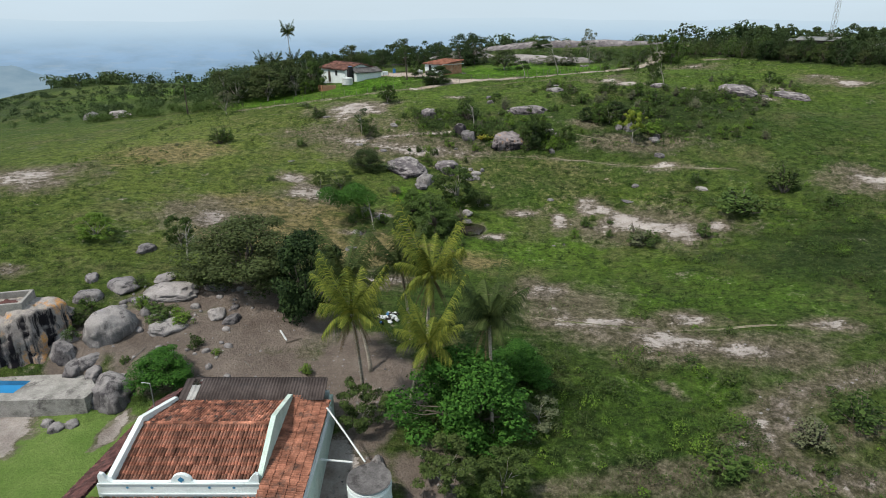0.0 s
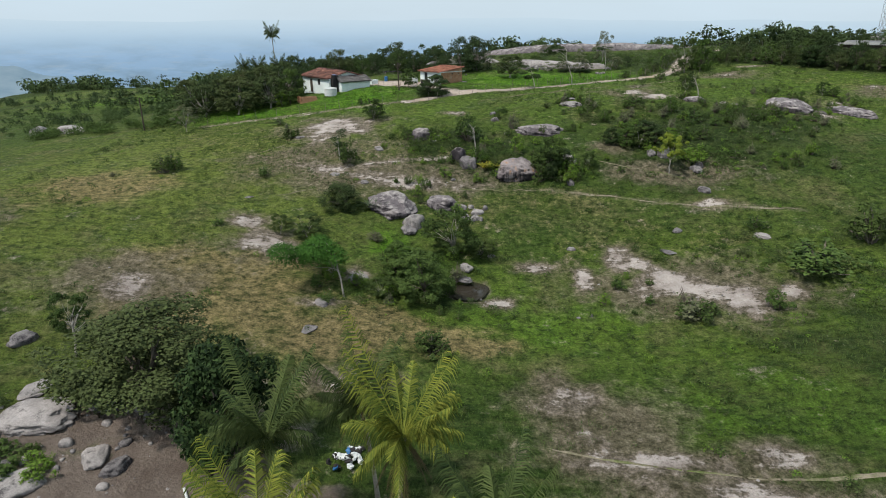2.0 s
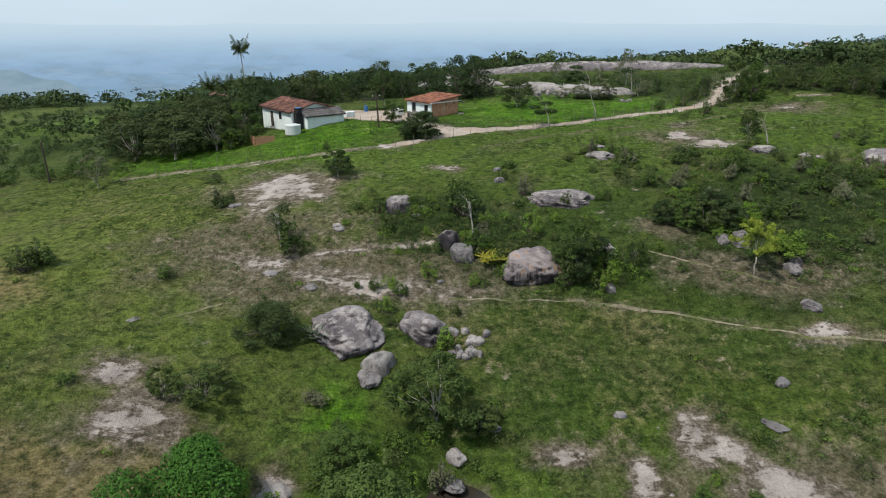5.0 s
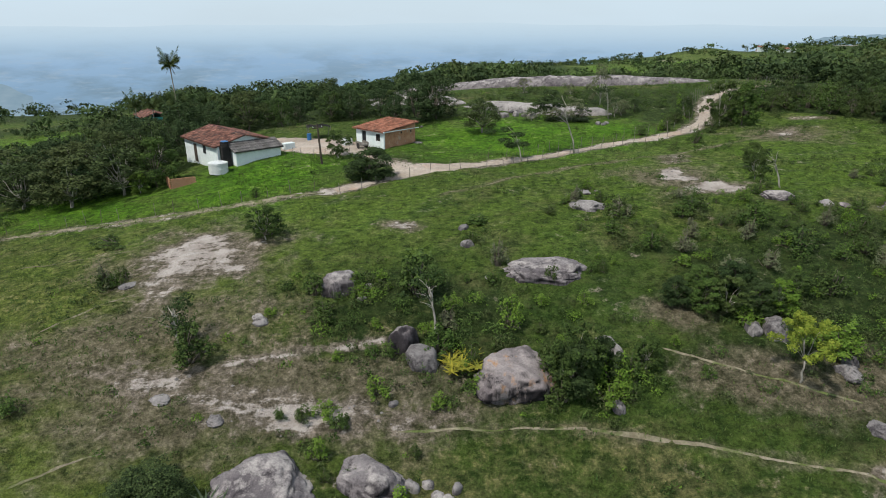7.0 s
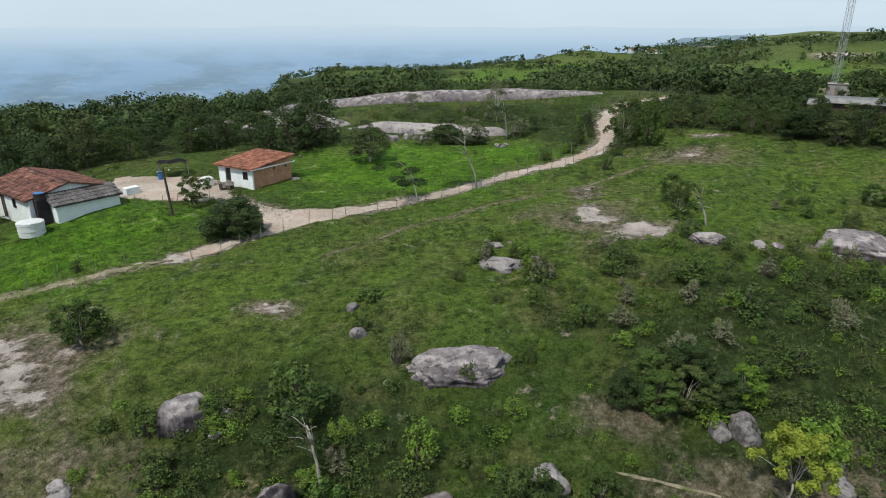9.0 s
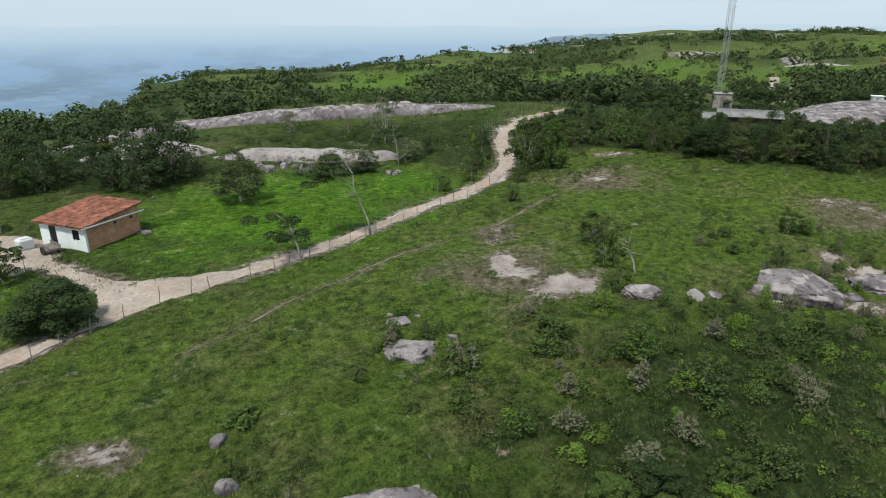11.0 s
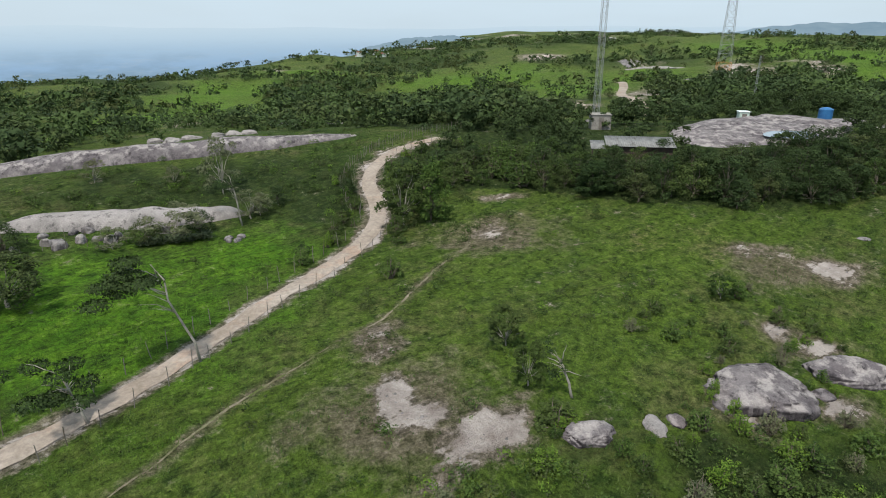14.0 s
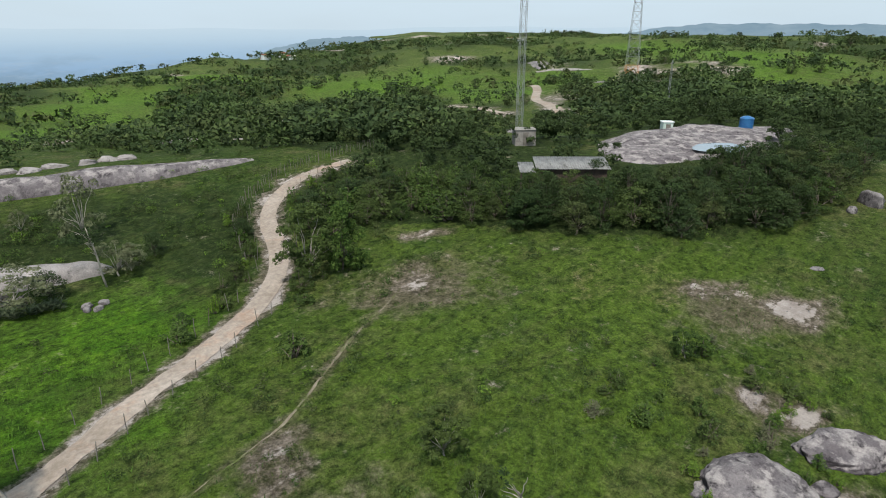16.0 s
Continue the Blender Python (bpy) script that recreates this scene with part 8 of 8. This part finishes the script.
def hut(x, y, w, d, h, mat, name, label, turn=0, z=None, roof=FIBRE_PALE):
    ob = holder(name, label, "hut")
    part("wall", box_bm(-w / 2, -d / 2, -0.8, w / 2, d / 2, h, 0.02), mat, ob)
    part("roof", box_bm(-w / 2 - 0.12, -d / 2 - 0.12, h, w / 2 + 0.12, d / 2 + 0.12, h + 0.1, 0.02), roof, ob)
    part("door", box_bm(-0.35, -d / 2 - 0.03, 0, 0.35, -d / 2 - 0.003, min(1.9, h * 0.85)), WOOD_GREY, ob)
    ob.matrix_basis = pose(x, y, gz(x, y) if z is None else z, 0, 0, turn)


hut(87.6, 146.0, 2.8, 2.2, 2.0, CONCRETE, "hut", "small grey hut at the foot of the mast", -40, 24.9, CONCRETE)
hut(111.5, 137.0, 1.5, 1.4, 1.7, MINT_WASH, "outhouse", "small white outhouse on the bare rock", -45, 24.6, WHITEWASH)
round_tank(119.5, 128.2, 1.0, 25.4, 26.9, "water_tank", "blue plastic water tank on the granite dome", PLASTIC_BLUE, PLASTIC_BLUE, 0.35)


def rain_pool():
    m, nt, b = shader("rain_water", 0.06, 0.6)
    b.inputs["Base Color"].default_value = (0.20, 0.24, 0.27, 1)
    v = [(RAIN_POOL[0] + 4.0 * math.cos(t) * (1 + 0.12 * math.sin(3 * t)), RAIN_POOL[1] + 3.2 * math.sin(t) * (1 + 0.1 * math.cos(2 * t)), RAIN_POOL[4] - 0.06) for t in np.linspace(0, 2 * math.pi, 36, endpoint=False)]
    tagged(mesh_ob("rain_pool", v, [tuple(range(36))], m), "shallow rain pool on the bare rock", "water", kind="structure")


rain_pool()


# ---- bare granite on the far slopes ----
for k, (path, half, high) in enumerate((([(276, 262), (255, 236), (240, 222)], 4.0, 1.0), ([(222, 196), (214, 186), (206, 176)], 2.4, 1.0), ([(196, 148), (186, 140), (172, 128)], 3.0, 1.2),
                                        ([(172, 160), (166, 154), (158, 148)], 1.6, 0.9), ([(420, 395), (380, 356), (350, 330)], 7.0, 1.4), ([(300, 300), (318, 292), (340, 288)], 4.0, 1.2), ([(125, 178), (118, 172), (112, 165)], 2.0, 0.9),
                                        ([(150, 260), (160, 268), (172, 270)], 2.6, 1.0), ([(95, 232), (108, 238), (120, 240)], 2.6, 1.0), ([(60, 215), (72, 214), (84, 210)], 2.2, 1.1))):
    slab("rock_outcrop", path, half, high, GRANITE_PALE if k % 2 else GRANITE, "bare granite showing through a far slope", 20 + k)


# ---- far houses ----
FAR_HOUSES = [(-58, 205), (390, 736), (396, 701), (410, 720), (425, 745), (378, 712), (440, 760), (452, 800), (470, 830), (620, 560), (640, 590)]


def far_house(x, y, seed):
    rng = np.random.default_rng(seed)
    ob = holder("house", "small far white house with a clay roof" if seed else "turquoise house with an old clay roof", "house", "far houses")
    w, d, h = rng.uniform(6, 10), rng.uniform(5, 7), 2.6
    mat = PAINT_TEAL if seed == 0 else WHITEWASH
    part("wall", box_bm(-w / 2, -d / 2, -2.5, w / 2, d / 2, h), mat, ob)
    for s in (-1, 1):
        tile_field("roof", ob, (-w / 2 - 0.3, s * (d / 2 + 0.4), h), (w / 2 + 0.3, s * (d / 2 + 0.4), h), (-w / 2 - 0.3, 0, h + 1.2), TILE_OLD if seed == 0 else TILE if seed % 3 else FIBRE_PALE, 0.6, 0.9, seed)
    for k in (-0.28, 0.22):
        part("window", box_bm(w * k, -d / 2 - 0.03, 0.9, w * k + 0.9, -d / 2 - 0.002, 1.9), UNLIT_OPENING, ob)
    part("door", box_bm(-0.4, -d / 2 - 0.03, 0, 0.4, -d / 2 - 0.002, 2.0), WOOD_DARK, ob)
    ob.matrix_basis = pose(x, y, gz(x, y) + 0.1, 0, 0, rng.uniform(-60, 20))


for k, (x, y) in enumerate(FAR_HOUSES):
    far_house(x, y, k)


# ---- clutter in the farm yard ----
def yard_clutter():
    z = gz(-9.5, 139.5)
    ob = holder("canopy", "low dark tarpaulin canopy on crooked sticks", "canopy")
    bm = bmesh.new()
    grid = [[bm.verts.new((-1.6 + 0.4 * i, -1.2 + 0.4 * j, 1.75 + 0.10 * math.sin(i * 1.3) * math.cos(j * 1.1) - 0.03 * (i - 4) ** 2 * 0.3)) for j in range(7)] for i in range(9)]
    for i in range(8):
        for j in range(6):
            bm.faces.new((grid[i][j], grid[i + 1][j], grid[i + 1][j + 1], grid[i][j + 1]))
    bmesh.ops.solidify(bm, geom=list(bm.faces), thickness=0.03)
    part("tarpaulin", bm, SOOT, ob)
    for x, y in ((-1.5, -1.1), (1.5, -1.1), (-1.5, 1.1), (1.5, 1.1)):
        v, f = tube([(x, y, -0.2), (x + 0.05, y, 0.9), (x, y, 1.8)], [0.05, 0.045, 0.04], 6)
        mesh_ob("post", v, f, WOOD_GREY, ob)
    ob.matrix_basis = pose(-9.5, 140.0, z, 0, 0, 15)
    drum = holder("barrel", "bright blue plastic barrel in the yard", "barrel")
    part("body", cyl_bm(0.3, 0.3, 0, 0.9, 20), PLASTIC_BLUE, drum)
    part("lid", cyl_bm(0.28, 0.26, 0.9, 0.95, 20), PLASTIC_BLUE, drum)
    drum.matrix_basis = pose(-10.6, 138.4, gz(-10.6, 138.4), 0, 0, 0)
    box = holder("water_box", "white plastic water box beside the house", "water tank")
    part("body", box_bm(-0.6, -0.5, 0, 0.6, 0.5, 0.95, 0.12), PLASTIC_WHITE, box)
    part("lid", box_bm(-0.35, -0.3, 0.95, 0.35, 0.3, 1.02, 0.03), PLASTIC_WHITE, box)
    box.matrix_basis = pose(-5.0, 133.6, gz(-5.0, 133.6), 0, 0, 30)
    cart = holder("hand_cart", "low grey two-wheeled cart by the door", "cart")
    part("bed", box_bm(-0.9, -0.5, 0.45, 0.9, 0.5, 0.62, 0.02), WOOD_GREY, cart)
    part("side", box_bm(-0.9, -0.5, 0.62, 0.9, -0.45, 0.9), WOOD_GREY, cart)
    part("side", box_bm(-0.9, 0.45, 0.62, 0.9, 0.5, 0.9), WOOD_GREY, cart)
    for s in (-0.58, 0.58):
        bm = bmesh.new()
        bmesh.ops.create_cone(bm, cap_ends=True, segments=20, radius1=0.36, radius2=0.36, depth=0.09, matrix=Matrix.Translation((0, s, 0.36)) @ Euler((math.pi / 2, 0, 0)).to_matrix().to_4x4())
        part("wheel", bm, SOOT, cart)
    for s in (-0.3, 0.3):
        v, f = tube([(0.8, s, 0.55), (2.2, s, 0.25)], [0.04, 0.035], 6)
        mesh_ob("shaft", v, f, WOOD_DARK, cart)
    cart.matrix_basis = pose(-2.9, 131.4, gz(-2.9, 131.4), 0, 0, -60)
    trough = holder("trough", "white block trough behind the lean-to", "trough")
    part("body", box_bm(-0.7, -0.4, 0, 0.7, 0.4, 0.8, 0.03), WHITEWASH, trough)
    trough.matrix_basis = pose(-12.2, 131.6, gz(-12.2, 131.6), 0, 0, 39)


yard_clutter()


# ---- litter in the yard behind the house ----
def rod(name, a, b, r, mat, label, category="pole"):
    p, q = (*a, gz(*a) + r + 0.02), (*b, gz(*b) + r + 0.04)
    v, f = tube([p, ((p[0] + q[0]) / 2, (p[1] + q[1]) / 2, (p[2] + q[2]) / 2 + 0.02), q], [r] * 3, 7)
    tagged(mesh_ob(name, v, f, mat), label, category)


rod("pipe", (-12.2, 40.9), (-11.5, 39.8), 0.07, PLASTIC_WHITE, "short white plastic pipe lying on the dirt")
rod("pipe", (-13.3, 33.4), (-12.8, 34.2), 0.04, PLASTIC_WHITE, "white pipe end by the back roof")
rod("stick", (-21.6, 37.0), (-21.1, 38.2), 0.03, WOOD_GREY, "dry grey stick on the yard dirt", "stick")
rod("stick", (-11.5, 39.6), (-10.4, 40.1), 0.04, BARK, "fallen palm stalk on the yard dirt", "stick")
rod("stick", (-13.8, 37.2), (-13.1, 36.5), 0.03, WOOD_GREY, "dry grey stick on the yard dirt", "stick")


def rubbish_heap(x, y):
    """Crumpled sheets and sacks thrown on a heap."""
    rng = np.random.default_rng(6)
    ob = holder("rubbish_heap", "heap of white and blue plastic rubbish under the palms", "rubbish")
    for k in range(22):
        bm = bmesh.new()
        bmesh.ops.create_icosphere(bm, subdivisions=2, radius=0.2)
        off = Vector((k * 3.1, k * 1.7, 0))
        for v in bm.verts:
            v.co *= 1 + 0.9 * noise.noise(v.co * 9 + off)
            v.co.z *= 0.55
        px, py = rng.normal(size=2) * 0.45
        bmesh.ops.transform(bm, verts=bm.verts, matrix=Matrix.Translation((px, py, 0.1 + max(0, 0.55 - math.hypot(px, py)) * rng.random())) @ Euler((rng.normal() * 0.5, rng.normal() * 0.5, rng.uniform(0, 6))).to_matrix().to_4x4())
        part("sack", bm, PLASTIC_BLUE if k % 9 == 4 else PLASTIC_WHITE if k % 3 else SOOT, ob)
    ob.matrix_basis = pose(x, y, gz(x, y))


rubbish_heap(-4.2, 43.6)


def kennel(x, y):
    """A low whitewashed hutch with a small tiled roof."""
    ob = holder("hutch", "small low hutch with an orange tile roof under the palms", "hutch")
    for y0, y1 in ((-0.5, -0.42), (0.42, 0.5)):
        part("wall", box_bm(-0.6, y0, -0.3, 0.6, y1, 0.8), WHITEWASH, ob)
    part("wall", box_bm(0.52, -0.42, -0.3, 0.6, 0.42, 0.8), WHITEWASH, ob)
    tile_field("roof_tiles", ob, (-0.75, -0.7, 0.82), (0.75, -0.7, 0.82), (-0.75, 0.65, 1.15), TILE_ORANGE, 0.2, 0.4, 31)
    ob.matrix_basis = pose(x, y, gz(x, y), 0, 0, 12)


kennel(0.8, 37.4)


# ---- stones, weeds and twigs between the yard boulders ----
def yard_stones():
    rng = np.random.default_rng(41)
    for k in range(80):
        x, y = rng.uniform(-27.5, -14.5), rng.uniform(34.8, 46.5)
        w = 0.3 + 0.6 * rng.random() ** 2
        if any(math.hypot(x - a, y - b) < 0.5 * c for a, b, c, _ in ROCKS_YARD):
            continue
        rock(x, y, w, w * 0.42, "grey" if k % 3 else "pale", k, "small loose stone on the yard dirt", 0.85, "stone", form="block" if k % 2 else "loaf")
    for k, (x, y, w, h) in enumerate(((-21.5, 41.0, 2.2, 1.2), (-19.6, 41.0, 2.0, 1.0), (-26.6, 40.2, 2.0, 1.8), (-26.2, 38.6, 1.5, 1.2), (-23.2, 42.6, 1.6, 1.3), (-17.6, 38.6, 1.4, 1.2), (-22.0, 36.9, 0.9, 0.6), (-15.9, 37.9, 0.8, 0.6),
                                      (-19.2, 47.0, 2.0, 1.8), (-20.8, 47.8, 1.6, 1.2), (-9.3, 36.3, 1.2, 1.0), (-24.6, 45.6, 1.5, 1.0), (-22.3, 42.6, 1.9, 0.9), (-20.1, 41.9, 1.8, 0.8), (-21.0, 42.4, 1.4, 0.7), (-26.8, 41.6, 1.8, 1.5))):
        grow(["bushmid", "bushlight", "bush"][k % 3], x, y, w, h, k + 1)
    for k, (x, y, w) in enumerate(((-25.0, 32.4, 0.9), (-24.2, 32.0, 1.1), (-23.4, 32.3, 0.9))):
        rock(x, y, w, w * 0.4, "grey", k, "low stone at the edge of the lawn", 0.85, "stone")


yard_stones()
